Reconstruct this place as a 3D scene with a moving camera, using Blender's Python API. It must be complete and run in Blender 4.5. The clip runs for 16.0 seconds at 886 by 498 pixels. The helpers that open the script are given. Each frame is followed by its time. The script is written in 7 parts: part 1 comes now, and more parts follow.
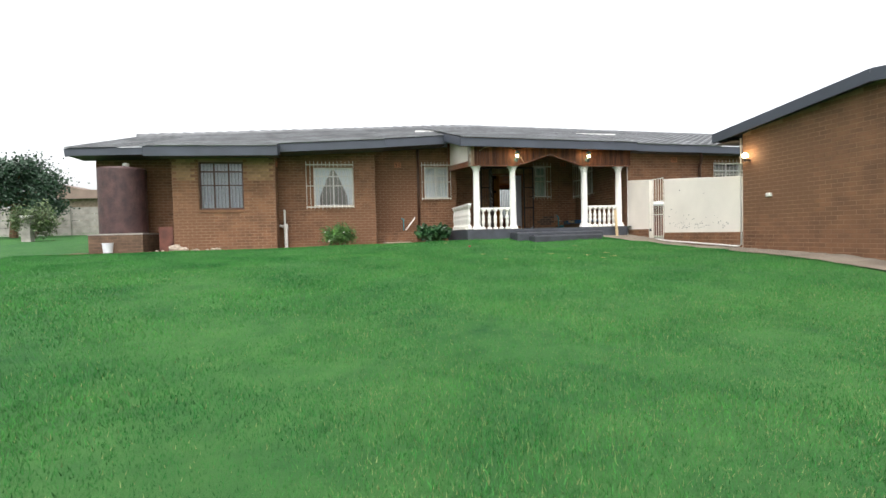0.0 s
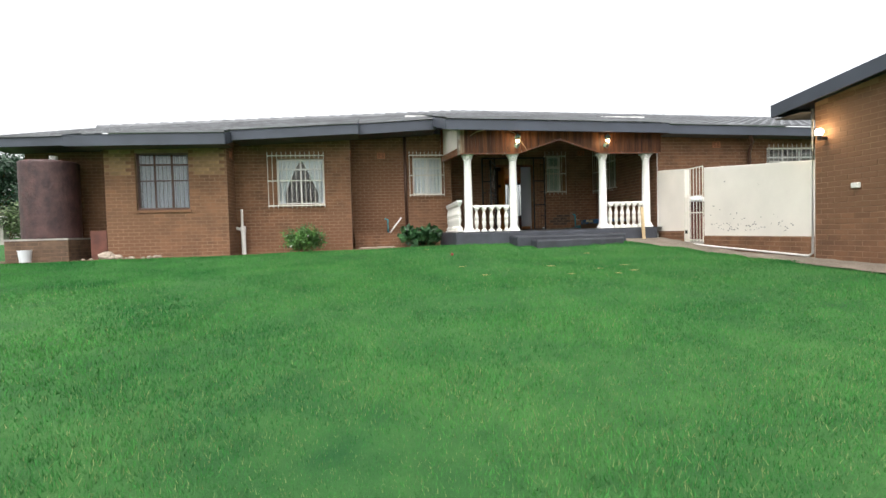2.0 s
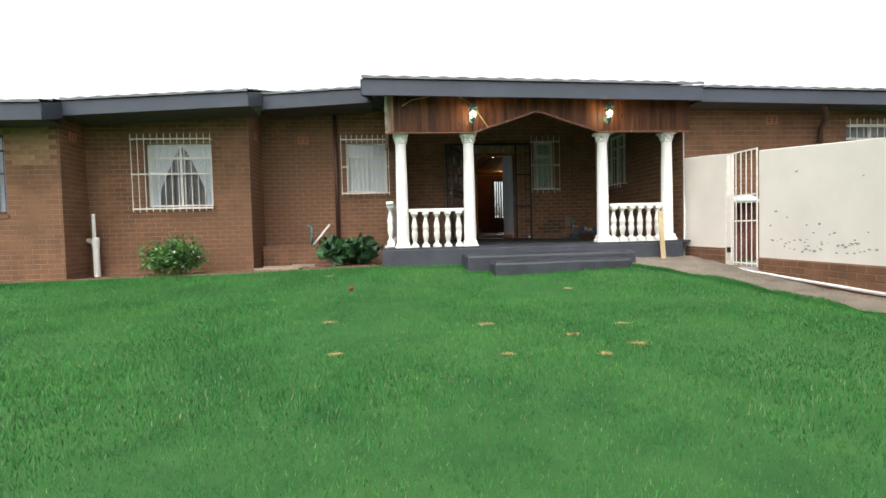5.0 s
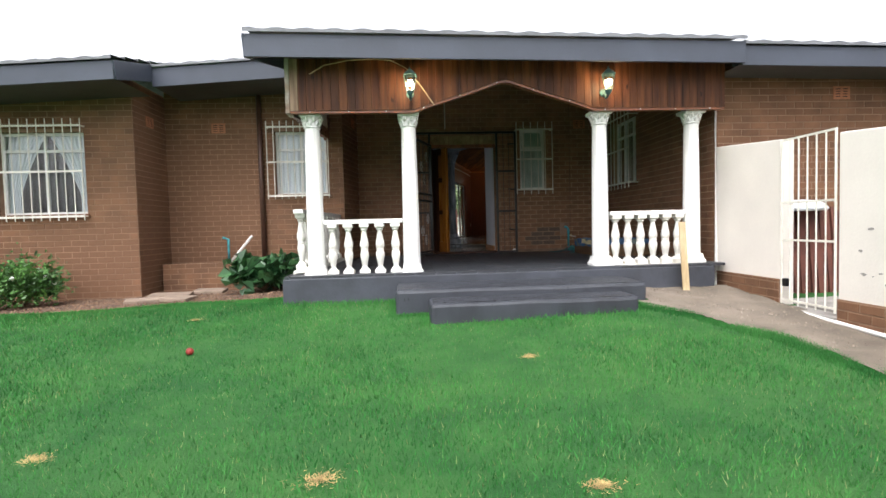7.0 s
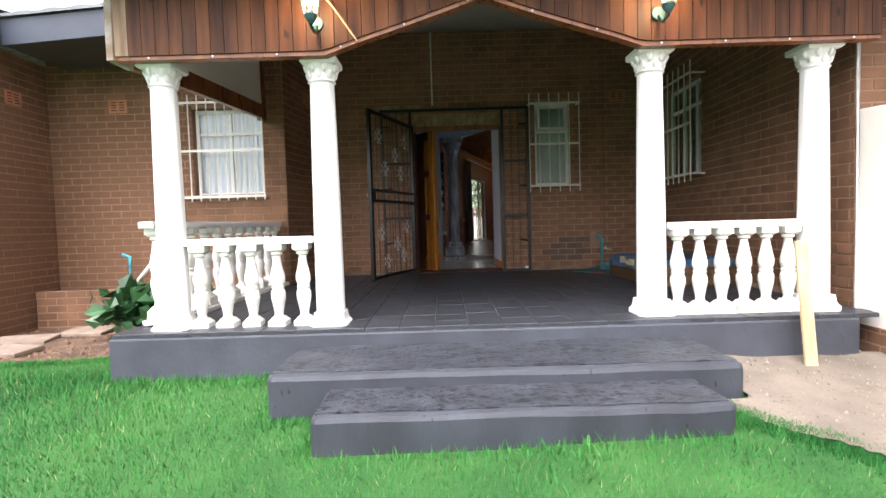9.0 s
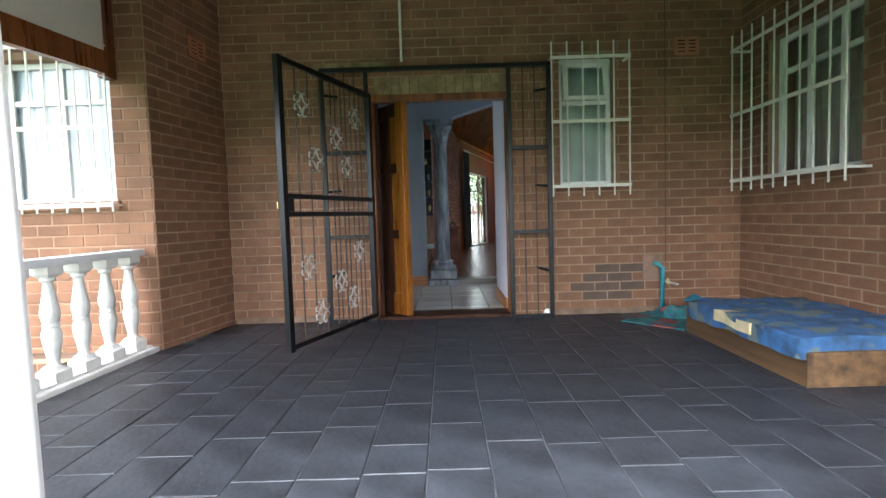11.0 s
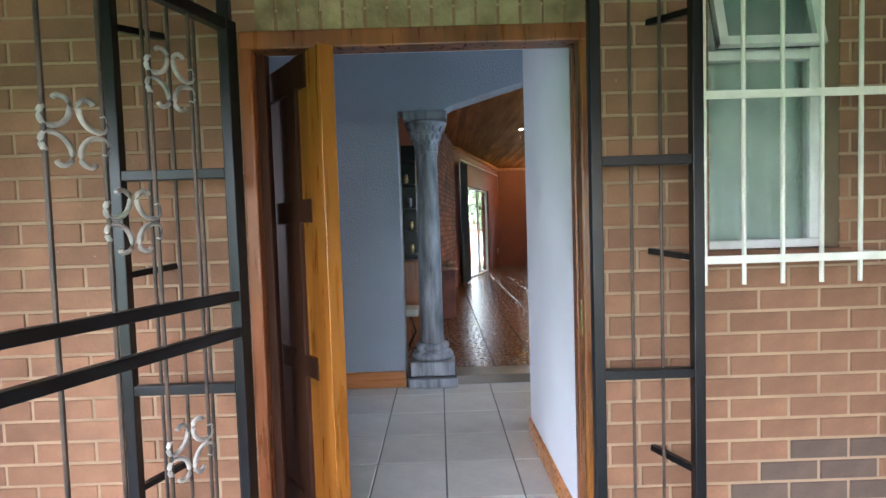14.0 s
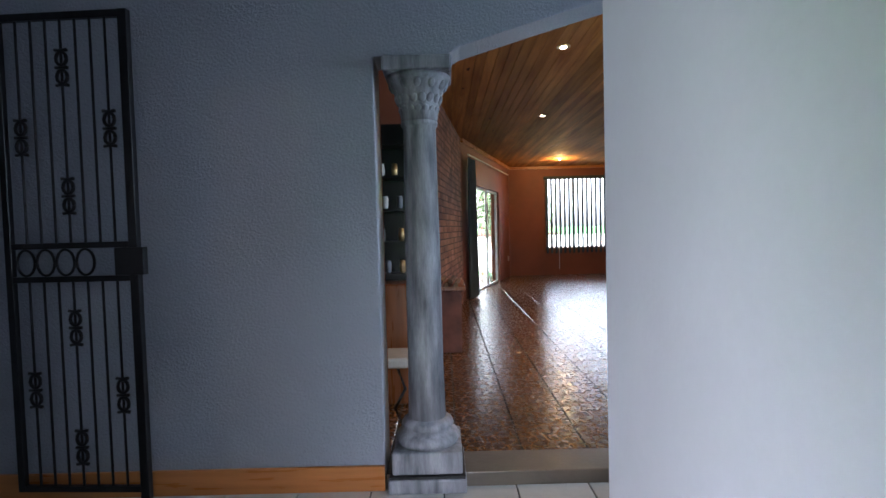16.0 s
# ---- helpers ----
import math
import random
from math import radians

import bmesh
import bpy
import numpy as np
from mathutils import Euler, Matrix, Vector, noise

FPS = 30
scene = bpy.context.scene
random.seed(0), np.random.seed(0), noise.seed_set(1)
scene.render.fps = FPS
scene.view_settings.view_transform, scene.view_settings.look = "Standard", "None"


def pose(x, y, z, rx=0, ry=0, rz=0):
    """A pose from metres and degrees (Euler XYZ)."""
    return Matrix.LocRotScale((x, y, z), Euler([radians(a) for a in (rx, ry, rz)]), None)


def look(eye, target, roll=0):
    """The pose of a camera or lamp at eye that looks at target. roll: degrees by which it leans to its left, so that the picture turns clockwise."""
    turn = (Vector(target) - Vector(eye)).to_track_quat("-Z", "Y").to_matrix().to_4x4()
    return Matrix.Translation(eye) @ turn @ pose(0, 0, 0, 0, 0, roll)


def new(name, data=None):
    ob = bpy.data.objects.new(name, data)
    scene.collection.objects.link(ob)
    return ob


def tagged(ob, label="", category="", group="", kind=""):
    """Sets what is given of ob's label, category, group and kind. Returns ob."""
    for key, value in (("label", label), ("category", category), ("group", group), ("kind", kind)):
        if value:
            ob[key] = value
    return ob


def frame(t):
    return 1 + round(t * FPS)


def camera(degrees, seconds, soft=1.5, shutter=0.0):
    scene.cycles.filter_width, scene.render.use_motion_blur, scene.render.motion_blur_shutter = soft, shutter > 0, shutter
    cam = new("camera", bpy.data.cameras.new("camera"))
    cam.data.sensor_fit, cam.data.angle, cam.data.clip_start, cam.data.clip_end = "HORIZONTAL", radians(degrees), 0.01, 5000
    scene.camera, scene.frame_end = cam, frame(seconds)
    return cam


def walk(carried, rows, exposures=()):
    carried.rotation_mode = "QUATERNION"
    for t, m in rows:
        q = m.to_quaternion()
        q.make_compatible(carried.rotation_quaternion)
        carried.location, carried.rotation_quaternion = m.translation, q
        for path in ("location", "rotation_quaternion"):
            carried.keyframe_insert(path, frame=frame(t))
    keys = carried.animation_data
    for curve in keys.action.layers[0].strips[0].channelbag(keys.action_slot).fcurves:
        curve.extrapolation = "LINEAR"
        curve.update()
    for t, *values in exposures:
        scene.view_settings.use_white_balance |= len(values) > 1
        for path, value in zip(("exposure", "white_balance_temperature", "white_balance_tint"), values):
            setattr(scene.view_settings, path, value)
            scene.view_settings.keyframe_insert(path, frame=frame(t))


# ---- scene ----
cam = camera(82.1, 16.0)
PATH = [
    (0, (-4.087, -14.609, 0.433), (-3.681, -12.652, 0.371), -1.4),
    (0.5, (-3.674, -14.009, 0.454), (-3.302, -12.045, 0.394), -1.4),
    (1, (-3.271, -13.424, 0.491), (-2.936, -11.454, 0.429), -1.5),
    (1.5, (-2.82, -12.817, 0.513), (-2.504, -10.844, 0.449), -1.5),
    (2, (-2.411, -12.18, 0.564), (-2.126, -10.202, 0.493), -1.6),
    (2.5, (-2.003, -11.554, 0.582), (-1.738, -9.573, 0.514), -1.5),
    (3, (-1.632, -10.927, 0.592), (-1.388, -8.943, 0.526), -1.5),
    (3.5, (-1.249, -10.343, 0.608), (-1.026, -8.356, 0.549), -1.4),
    (6, (0.44, -7.263, 0.973), (0.632, -5.274, 0.885), -1.5),
    (6.5, (0.773, -6.688, 1.026), (0.944, -4.697, 0.938), -1.4),
    (7, (1.066, -6.133, 1.052), (1.209, -4.14, 0.963), -1.5),
    (7.5, (1.389, -5.542, 1.099), (1.5, -3.547, 1.008), -1.5),
    (8, (1.623, -4.917, 1.132), (1.697, -2.92, 1.039), -1.6),
    (8.5, (1.832, -4.304, 1.192), (1.865, -2.307, 1.094), -1.6),
    (9, (1.959, -3.674, 1.217), (1.957, -1.676, 1.119), -1.7),
    (11.5, (2.229, -0.607, 1.574), (2.215, 1.389, 1.449), -1.7),
    (12, (2.219, -0.127, 1.691), (2.204, 1.871, 1.584), -1.6),
    (12.5, (2.211, 0.321, 1.76), (2.205, 2.319, 1.66), -1.5),
    (13, (2.22, 0.754, 1.822), (2.213, 2.751, 1.724), -1.5),
    (13.5, (2.203, 1.183, 1.854), (2.21, 3.181, 1.758), -1.6),
    (14, (2.26, 1.67, 1.862), (2.274, 3.668, 1.77), -1.8),
    (14.5, (2.274, 2.134, 1.864), (2.29, 4.132, 1.773), -1.8),
    (15, (2.298, 2.545, 1.884), (2.315, 4.543, 1.791), -1.7),
    (15.5, (2.314, 2.894, 1.893), (2.315, 4.892, 1.807), -1.6),
    (16, (2.293, 3.209, 1.905), (2.288, 5.207, 1.826), -1.5),
]
EXPOSURES = [(0, 1.3, 6500, 10), (3.5, 1.35, 6500, 10), (6.0, 1.28, 6400, 11), (7.5, 1.80, 6300, 14), (9.0, 2.27, 6300, 17), (11.3, 3.70, 5750, 10), (13.0, 4.36, 5750, 11), (14.5, 4.62, 5550, 14), (15.5, 4.72, 5550, 15), (16.0, 4.45, 5700, 17)]
walk(cam, [(t, look(eye, target, roll)) for t, eye, target, roll in PATH], EXPOSURES)

# ---- world and light ----
world = bpy.data.worlds.new("overcast_sky")
scene.world = world
world.use_nodes = True
wn = world.node_tree
sky = wn.nodes.new("ShaderNodeTexSky")
sky.sky_type, sky.sun_disc, sky.sun_elevation, sky.sun_rotation = "NISHITA", False, radians(62), radians(200)
sky.air_density, sky.dust_density, sky.ozone_density = 1.0, 4.0, 1.0
grey = wn.nodes.new("ShaderNodeHueSaturation")
grey.inputs["Saturation"].default_value = 0.12
wn.links.new(sky.outputs[0], grey.inputs["Color"])
wn.links.new(grey.outputs[0], wn.nodes["Background"].inputs["Color"])
wn.nodes["Background"].inputs["Strength"].default_value = 0.15
SUN = bpy.data.lights.new("sun", "SUN")
SUN.energy, SUN.angle, SUN.color = 0.7, radians(30), (1.0, 0.97, 0.92)
new("sun", SUN).matrix_world = look((0, 0, 30), (6, 14, 0))


def lamp(name, at, power, colour, radius=0.04):
    d = bpy.data.lights.new(name, "POINT")
    d.energy, d.color, d.shadow_soft_size = power, colour, radius
    new(name, d).matrix_world = pose(*at)


def spot(name, at, power, colour, angle=110):
    d = bpy.data.lights.new(name, "SPOT")
    d.energy, d.color, d.shadow_soft_size, d.spot_size, d.spot_blend = power, colour, 0.03, radians(angle), 0.6
    new(name, d).matrix_world = pose(*at)


def skylight(name, at, target, w, h, power, colour=(0.85, 0.93, 1.0), spread=180):
    d = bpy.data.lights.new(name, "AREA")
    d.shape, d.size, d.size_y, d.energy, d.color, d.spread = "RECTANGLE", w, h, power, colour, radians(spread)
    new(name, d).matrix_world = look(at, target)


WARM = (1.0, 0.72, 0.38)
lamp("lantern_light", (1.16, -0.40, 2.655), 1.8, WARM)
lamp("lantern_light", (3.43, -0.40, 2.655), 1.8, WARM)
lamp("garage_light", (4.80, -4.86, 1.99), 2.5, WARM)
for at in ((3.40, 7.8, 3.44), (3.75, 10.6, 3.44)):
    spot("downlight_beam", at, 4.5, (1.0, 0.62, 0.24))
lamp("downlight_beam", (5.1, 15.4, 3.36), 2.0, (1.0, 0.58, 0.16), 0.03)
# daylight through the openings: living room window, sliding door, passage window; the hall side lamp is added
skylight("window_daylight", (6.4, 16.80, 2.25), (6.4, 10, 1.4), 2.6, 1.8, 0.42)
skylight("sliding_door_daylight", (3.25, 14.35, 1.65), (6.5, 13.3, 0.8), 1.7, 2.0, 0.34)
# fill light in an unseen side opening, added to brighten the right hall wall
skylight("added_hall_fill", (-1.15, 4.45, 2.0), (2.8, 4.25, 1.7), 0.8, 1.2, 0.28, (1.0, 0.98, 0.97), 66)
skylight("passage_daylight", (6.3, 5.3, 2.6), (2.2, 6.0, 3.0), 1.0, 1.4, 4.2, (0.72, 0.88, 1.0))

# ---- materials ----


def mat(name, base, rough=0.6, metal=0.0, var=0.15, scale=6.0, fine=60.0, bump=0.15, second=None, dist=0.01, island=0.0, rand=0.0, stretch=(1, 1, 1), spec=None, emit=None):
    """A surface with colour variation at two scales and a fine relief; island and rand vary the value piece by piece."""
    m = bpy.data.materials.new(name)
    m.use_nodes = True
    t, L = m.node_tree, m.node_tree.links
    p = t.nodes["Principled BSDF"]
    co = t.nodes.new("ShaderNodeTexCoord")
    mp = t.nodes.new("ShaderNodeMapping")
    mp.inputs["Scale"].default_value = stretch
    L.new(co.outputs["Object"], mp.inputs["Vector"])
    a, b = t.nodes.new("ShaderNodeTexNoise"), t.nodes.new("ShaderNodeTexNoise")
    for n, sc in ((a, scale), (b, fine)):
        n.inputs["Scale"].default_value, n.inputs["Detail"].default_value = sc, 5
        L.new(mp.outputs[0], n.inputs["Vector"])
    ramp = t.nodes.new("ShaderNodeValToRGB")
    dark = second or tuple(c * (1 - 2 * var) for c in base)
    lite = base if second else tuple(min(1, c * (1 + var)) for c in base)
    ramp.color_ramp.elements[0].position, ramp.color_ramp.elements[1].position = 0.32, 0.66
    ramp.color_ramp.elements[0].color, ramp.color_ramp.elements[1].color = (*dark, 1), (*lite, 1)
    L.new(a.outputs["Fac"], ramp.inputs["Fac"])
    hs = t.nodes.new("ShaderNodeHueSaturation")
    L.new(ramp.outputs["Color"], hs.inputs["Color"])
    add = t.nodes.new("ShaderNodeMath")
    add.operation, add.inputs[1].default_value = "MULTIPLY_ADD", 2 * var
    add.inputs[2].default_value = 1 - var
    L.new(b.outputs["Fac"], add.inputs[0])
    value = add.outputs[0]
    for amount, kind, out in ((island, "ShaderNodeNewGeometry", "Random Per Island"), (rand, "ShaderNodeObjectInfo", "Random")):
        if amount:
            g, mul, prod = t.nodes.new(kind), t.nodes.new("ShaderNodeMath"), t.nodes.new("ShaderNodeMath")
            mul.operation, mul.inputs[1].default_value, mul.inputs[2].default_value = "MULTIPLY_ADD", 2 * amount, 1 - amount
            prod.operation = "MULTIPLY"
            L.new(g.outputs[out], mul.inputs[0])
            L.new(mul.outputs[0], prod.inputs[0])
            L.new(value, prod.inputs[1])
            value = prod.outputs[0]
    L.new(value, hs.inputs["Value"])
    L.new(hs.outputs["Color"], p.inputs["Base Color"])
    rr = t.nodes.new("ShaderNodeMapRange")
    rr.inputs["To Min"].default_value, rr.inputs["To Max"].default_value = max(0.02, rough - 0.12), min(1, rough + 0.12)
    L.new(b.outputs["Fac"], rr.inputs["Value"])
    L.new(rr.outputs[0], p.inputs["Roughness"])
    p.inputs["Metallic"].default_value = metal
    if spec is not None:
        p.inputs["Specular IOR Level"].default_value = spec
    if bump:
        bm_ = t.nodes.new("ShaderNodeBump")
        bm_.inputs["Strength"].default_value, bm_.inputs["Distance"].default_value = bump, dist
        L.new(b.outputs["Fac"], bm_.inputs["Height"])
        L.new(bm_.outputs[0], p.inputs["Normal"])
    if emit:
        p.inputs["Emission Color"].default_value, p.inputs["Emission Strength"].default_value = (*emit[:3], 1), emit[3]
    return m


def glass(name, tint=(0.9, 0.95, 0.95), rough=0.0, bump=0.0):
    m = bpy.data.materials.new(name)
    m.use_nodes = True
    t = m.node_tree
    p = t.nodes["Principled BSDF"]
    p.inputs["Base Color"].default_value, p.inputs["Roughness"].default_value = (*tint, 1), rough
    p.inputs["Transmission Weight"].default_value, p.inputs["IOR"].default_value = 1.0, 1.45
    if bump:
        n, b = t.nodes.new("ShaderNodeTexVoronoi"), t.nodes.new("ShaderNodeBump")
        n.inputs["Scale"].default_value, b.inputs["Strength"].default_value, b.inputs["Distance"].default_value = 60, bump, 0.01
        t.links.new(n.outputs["Distance"], b.inputs["Height"])
        t.links.new(b.outputs[0], p.inputs["Normal"])
    return m


def sheer(name, colour, opacity):
    """Thin cloth that lets part of the light through."""
    m = bpy.data.materials.new(name)
    m.use_nodes = True
    t, L = m.node_tree, m.node_tree.links
    p, out = t.nodes["Principled BSDF"], t.nodes["Material Output"]
    p.inputs["Base Color"].default_value, p.inputs["Roughness"].default_value = (*colour, 1), 0.9
    clear, mix, w = t.nodes.new("ShaderNodeBsdfTransparent"), t.nodes.new("ShaderNodeMixShader"), t.nodes.new("ShaderNodeTexNoise")
    w.inputs["Scale"].default_value = 25
    mr = t.nodes.new("ShaderNodeMapRange")
    mr.inputs["To Min"].default_value, mr.inputs["To Max"].default_value = opacity - 0.12, min(1, opacity + 0.12)
    L.new(w.outputs["Fac"], mr.inputs["Value"])
    L.new(mr.outputs[0], mix.inputs[0])
    L.new(clear.outputs[0], mix.inputs[1])
    L.new(p.outputs[0], mix.inputs[2])
    L.new(mix.outputs[0], out.inputs["Surface"])
    return m


def bark_wood(name, dark, light, rough=0.4, axis=2, bands=14.0, rand=0.12, island=0.0):
    """Timber: long grain along one axis, with knots."""
    st = [bands, bands, bands]
    st[axis] = bands * 0.08
    return mat(name, light, rough, var=0.14, scale=1.0, fine=4.0, bump=0.2, second=dark, dist=0.003, rand=rand, island=island, stretch=tuple(st))


def spots(m, colour, scale, radius, keep, soft=0.4):
    """Scattered marks on a surface: knots in timber, chips in paint, flakes in slate."""
    t, L = m.node_tree, m.node_tree.links
    p = t.nodes["Principled BSDF"]
    co, mp, vo, wob = t.nodes.new("ShaderNodeTexCoord"), t.nodes.new("ShaderNodeMapping"), t.nodes.new("ShaderNodeTexVoronoi"), t.nodes.new("ShaderNodeTexNoise")
    mp.inputs["Scale"].default_value = scale
    vo.inputs["Scale"].default_value = 1.0
    wob.inputs["Scale"].default_value = 3.0
    add = t.nodes.new("ShaderNodeVectorMath")
    add.operation = "MULTIPLY_ADD"
    add.inputs[1].default_value = (0.5, 0.5, 0.5)
    L.new(co.outputs["Object"], mp.inputs["Vector"])
    L.new(mp.outputs[0], wob.inputs["Vector"])
    L.new(wob.outputs["Color"], add.inputs[0])
    L.new(mp.outputs[0], add.inputs[2])
    L.new(add.outputs[0], vo.inputs["Vector"])
    near = t.nodes.new("ShaderNodeMapRange")
    near.inputs["From Min"].default_value, near.inputs["From Max"].default_value = radius, radius * (1 - soft)
    L.new(vo.outputs["Distance"], near.inputs["Value"])
    sep, less, mul, mx = t.nodes.new("ShaderNodeSeparateColor"), t.nodes.new("ShaderNodeMath"), t.nodes.new("ShaderNodeMath"), t.nodes.new("ShaderNodeMixRGB")
    L.new(vo.outputs["Color"], sep.inputs[0])
    less.operation, less.inputs[1].default_value, mul.operation = "LESS_THAN", keep, "MULTIPLY"
    L.new(sep.outputs[0], less.inputs[0])
    L.new(less.outputs[0], mul.inputs[0])
    L.new(near.outputs[0], mul.inputs[1])
    L.new(mul.outputs[0], mx.inputs["Fac"])
    L.new(p.inputs["Base Color"].links[0].from_socket, mx.inputs["Color1"])
    mx.inputs["Color2"].default_value = (*colour, 1)
    L.new(mx.outputs[0], p.inputs["Base Color"])
    return m


M = {}
M["brick"] = mat("facade_brick", (0.176, 0.085, 0.042), 0.85, var=0.14, scale=3.0, fine=70, bump=0.5, dist=0.004, island=0.13)
M["mortar"] = mat("facade_mortar", (0.275, 0.168, 0.105), 0.95, var=0.12, scale=2.0, fine=90, bump=0.4, dist=0.004)
M["pbrick"] = spots(mat("porch_brick", (0.214, 0.105, 0.055), 0.8, var=0.13, scale=4.0, fine=80, bump=0.5, dist=0.004, island=0.12, rand=0.12), (0.36, 0.29, 0.23), (22, 22, 30), 0.10, 0.10)
M["pmortar"] = mat("porch_mortar", (0.325, 0.217, 0.135), 0.95, var=0.12, scale=3.0, fine=90, bump=0.4, dist=0.004)
M["tanbrick"] = mat("tan_brick", (0.120, 0.074, 0.046), 0.85, var=0.18, scale=4.0, fine=80, bump=0.5, dist=0.004, island=0.22)
M["tanmortar"] = mat("tan_mortar", (0.16, 0.10, 0.06), 0.95, var=0.15, scale=3.0, fine=90, bump=0.4)
M["burnt"] = mat("burnt_brick", (0.090, 0.058, 0.041), 0.75, var=0.15, scale=5, fine=80, bump=0.5, dist=0.004, rand=0.15)
M["fascia"] = mat("fascia_paint", (0.046, 0.054, 0.074), 0.5, var=0.10, scale=1.5, fine=40, bump=0.1)
M["soffit"] = mat("soffit_board", (0.07, 0.062, 0.058), 0.8, var=0.1, scale=2, fine=40)
M["rooftile"] = mat("concrete_roof_tile", (0.15, 0.155, 0.165), 0.45, var=0.22, scale=1.2, fine=40, bump=0.4, island=0.10)
M["white"] = mat("white_paint", (0.80, 0.79, 0.76), 0.5, var=0.03, scale=3, fine=50, bump=0.08)
M["baluster"] = mat("weathered_white", (0.70, 0.68, 0.62), 0.65, var=0.07, scale=9, fine=60, bump=0.2, rand=0.06)
M["plaster"] = mat("cream_plaster", (0.76, 0.71, 0.64), 0.85, var=0.035, scale=1.3, fine=45, bump=0.15)
M["slate"] = spots(mat("slate_tile", (0.043, 0.047, 0.056), 0.50, var=0.18, scale=5.0, fine=34, bump=0.4, dist=0.005, rand=0.08, second=(0.012, 0.013, 0.016)), (0.060, 0.066, 0.077), (4.5, 3.2, 4.5), 0.42, 0.22, 0.9)
M["grout"] = mat("chalky_grout", (0.15, 0.147, 0.14), 0.9, var=0.1, scale=2.2, fine=40, second=(0.016, 0.016, 0.018))
M["grout"].node_tree.nodes["Color Ramp"].color_ramp.elements[0].position = 0.50
M["tread"] = spots(spots(mat("flaking_slate_tread", (0.044, 0.049, 0.060), 0.6, var=0.25, scale=7, fine=40, bump=0.8, dist=0.014, second=(0.024, 0.026, 0.032)), (0.004, 0.004, 0.006), (26, 40, 26), 0.50, 0.50), (0.006, 0.006, 0.008), (12, 17, 12), 0.45, 0.45)
M["step"] = spots(mat("black_step_paint", (0.042, 0.047, 0.058), 0.55, var=0.16, scale=4, fine=70, bump=0.4, dist=0.006, second=(0.026, 0.028, 0.035), stretch=(1, 1, 0.45)), (0.010, 0.010, 0.012), (26, 26, 9), 0.20, 0.14)
M["plinth"] = mat("dark_plinth_paint", (0.048, 0.053, 0.066), 0.6, var=0.15, scale=3, fine=30, bump=0.3)
M["pine"] = spots(bark_wood("reddish_pine", (0.046, 0.015, 0.006), (0.150, 0.055, 0.020), 0.5, island=0.3, rand=0.28), (0.024, 0.008, 0.004), (9, 9, 3.4), 0.17, 0.30)
M["pine"].node_tree.nodes["Principled BSDF"].inputs["Specular IOR Level"].default_value = 0.2
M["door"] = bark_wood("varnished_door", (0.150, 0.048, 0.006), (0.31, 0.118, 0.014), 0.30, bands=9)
# dark timber, also used for the shade on the open door leaf
M["darkwood"] = bark_wood("dark_and_shaded_wood", (0.022, 0.009, 0.006), (0.055, 0.022, 0.012), 0.55, bands=9)
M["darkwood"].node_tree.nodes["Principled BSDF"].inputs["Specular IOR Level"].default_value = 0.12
M["frame"] = bark_wood("meranti_frame", (0.12, 0.034, 0.010), (0.27, 0.088, 0.024), 0.3, bands=9)
M["skirt"] = bark_wood("orange_skirting", (0.36, 0.13, 0.03), (0.55, 0.22, 0.06), 0.3, axis=0, bands=9)
M["ceil"] = spots(mat("knotty_pine_ceiling", (0.50, 0.215, 0.050), 0.7, var=0.14, scale=1.0, fine=4.0, bump=0.2, second=(0.27, 0.10, 0.022), dist=0.003, island=0.25, stretch=(11, 0.9, 11), spec=0.15), (0.06, 0.022, 0.008), (7, 2.2, 7), 0.13, 0.40)
M["iron"] = mat("black_iron", (0.0045, 0.0045, 0.0054), 0.36, var=0.2, scale=8, fine=12, bump=0.0, spec=0.4)
M["rustbar"] = mat("worn_brown_bar", (0.085, 0.052, 0.036), 0.42, metal=0.2, var=0.25, scale=12, fine=80, bump=0.2, second=(0.030, 0.021, 0.017))
M["scroll"] = mat("cast_iron_scroll", (0.46, 0.43, 0.39), 0.45, metal=0.2, var=0.2, scale=20, fine=90, bump=0.2)
M["bars"] = mat("cream_bar_paint", (0.72, 0.69, 0.60), 0.5, var=0.06, scale=10, fine=70, bump=0.1)
M["sash"] = mat("white_steel_sash", (0.74, 0.74, 0.70), 0.5, var=0.05, scale=8, fine=70, bump=0.1)
M["pane"] = glass("window_glass")
M["obscure"] = glass("obscure_glass", (0.80, 0.91, 0.88), 0.22, 0.25)
M["lace"] = sheer("lace_curtain", (0.84, 0.85, 0.87), 0.88)
M["drape"] = mat("grey_drape", (0.26, 0.27, 0.30), 0.9, var=0.1, scale=4, fine=60)
# hall paint in two tones: darker for shaded walls, paler for the lit one
M["hall"] = mat("shaded_blue_grey_paint", (0.262, 0.288, 0.334), 0.55, var=0.03, scale=1.5, fine=70, bump=0.8, dist=0.009)
M["hallsmooth"] = mat("pale_lit_wall_paint", (0.75, 0.77, 0.82), 0.45, var=0.03, scale=1.5, fine=45, bump=0.08)
M["redwall"] = mat("terracotta_wall", (0.23, 0.070, 0.030), 0.6, var=0.08, scale=1.5, fine=50, bump=0.15)
M["tile"] = mat("pale_floor_tile", (0.48, 0.46, 0.42), 0.18, var=0.06, scale=3, fine=30, bump=0.05, rand=0.05)
M["tilegrout"] = mat("tile_grout", (0.07, 0.065, 0.06), 0.9)
M["threshold"] = mat("threshold_tile", (0.105, 0.085, 0.062), 0.35, var=0.1, scale=6, fine=40)
M["stone"] = mat("stone_finish", (0.30, 0.31, 0.34), 0.5, var=0.3, scale=3.0, fine=30, bump=0.25, second=(0.06, 0.065, 0.08), stretch=(5, 5, 0.9))
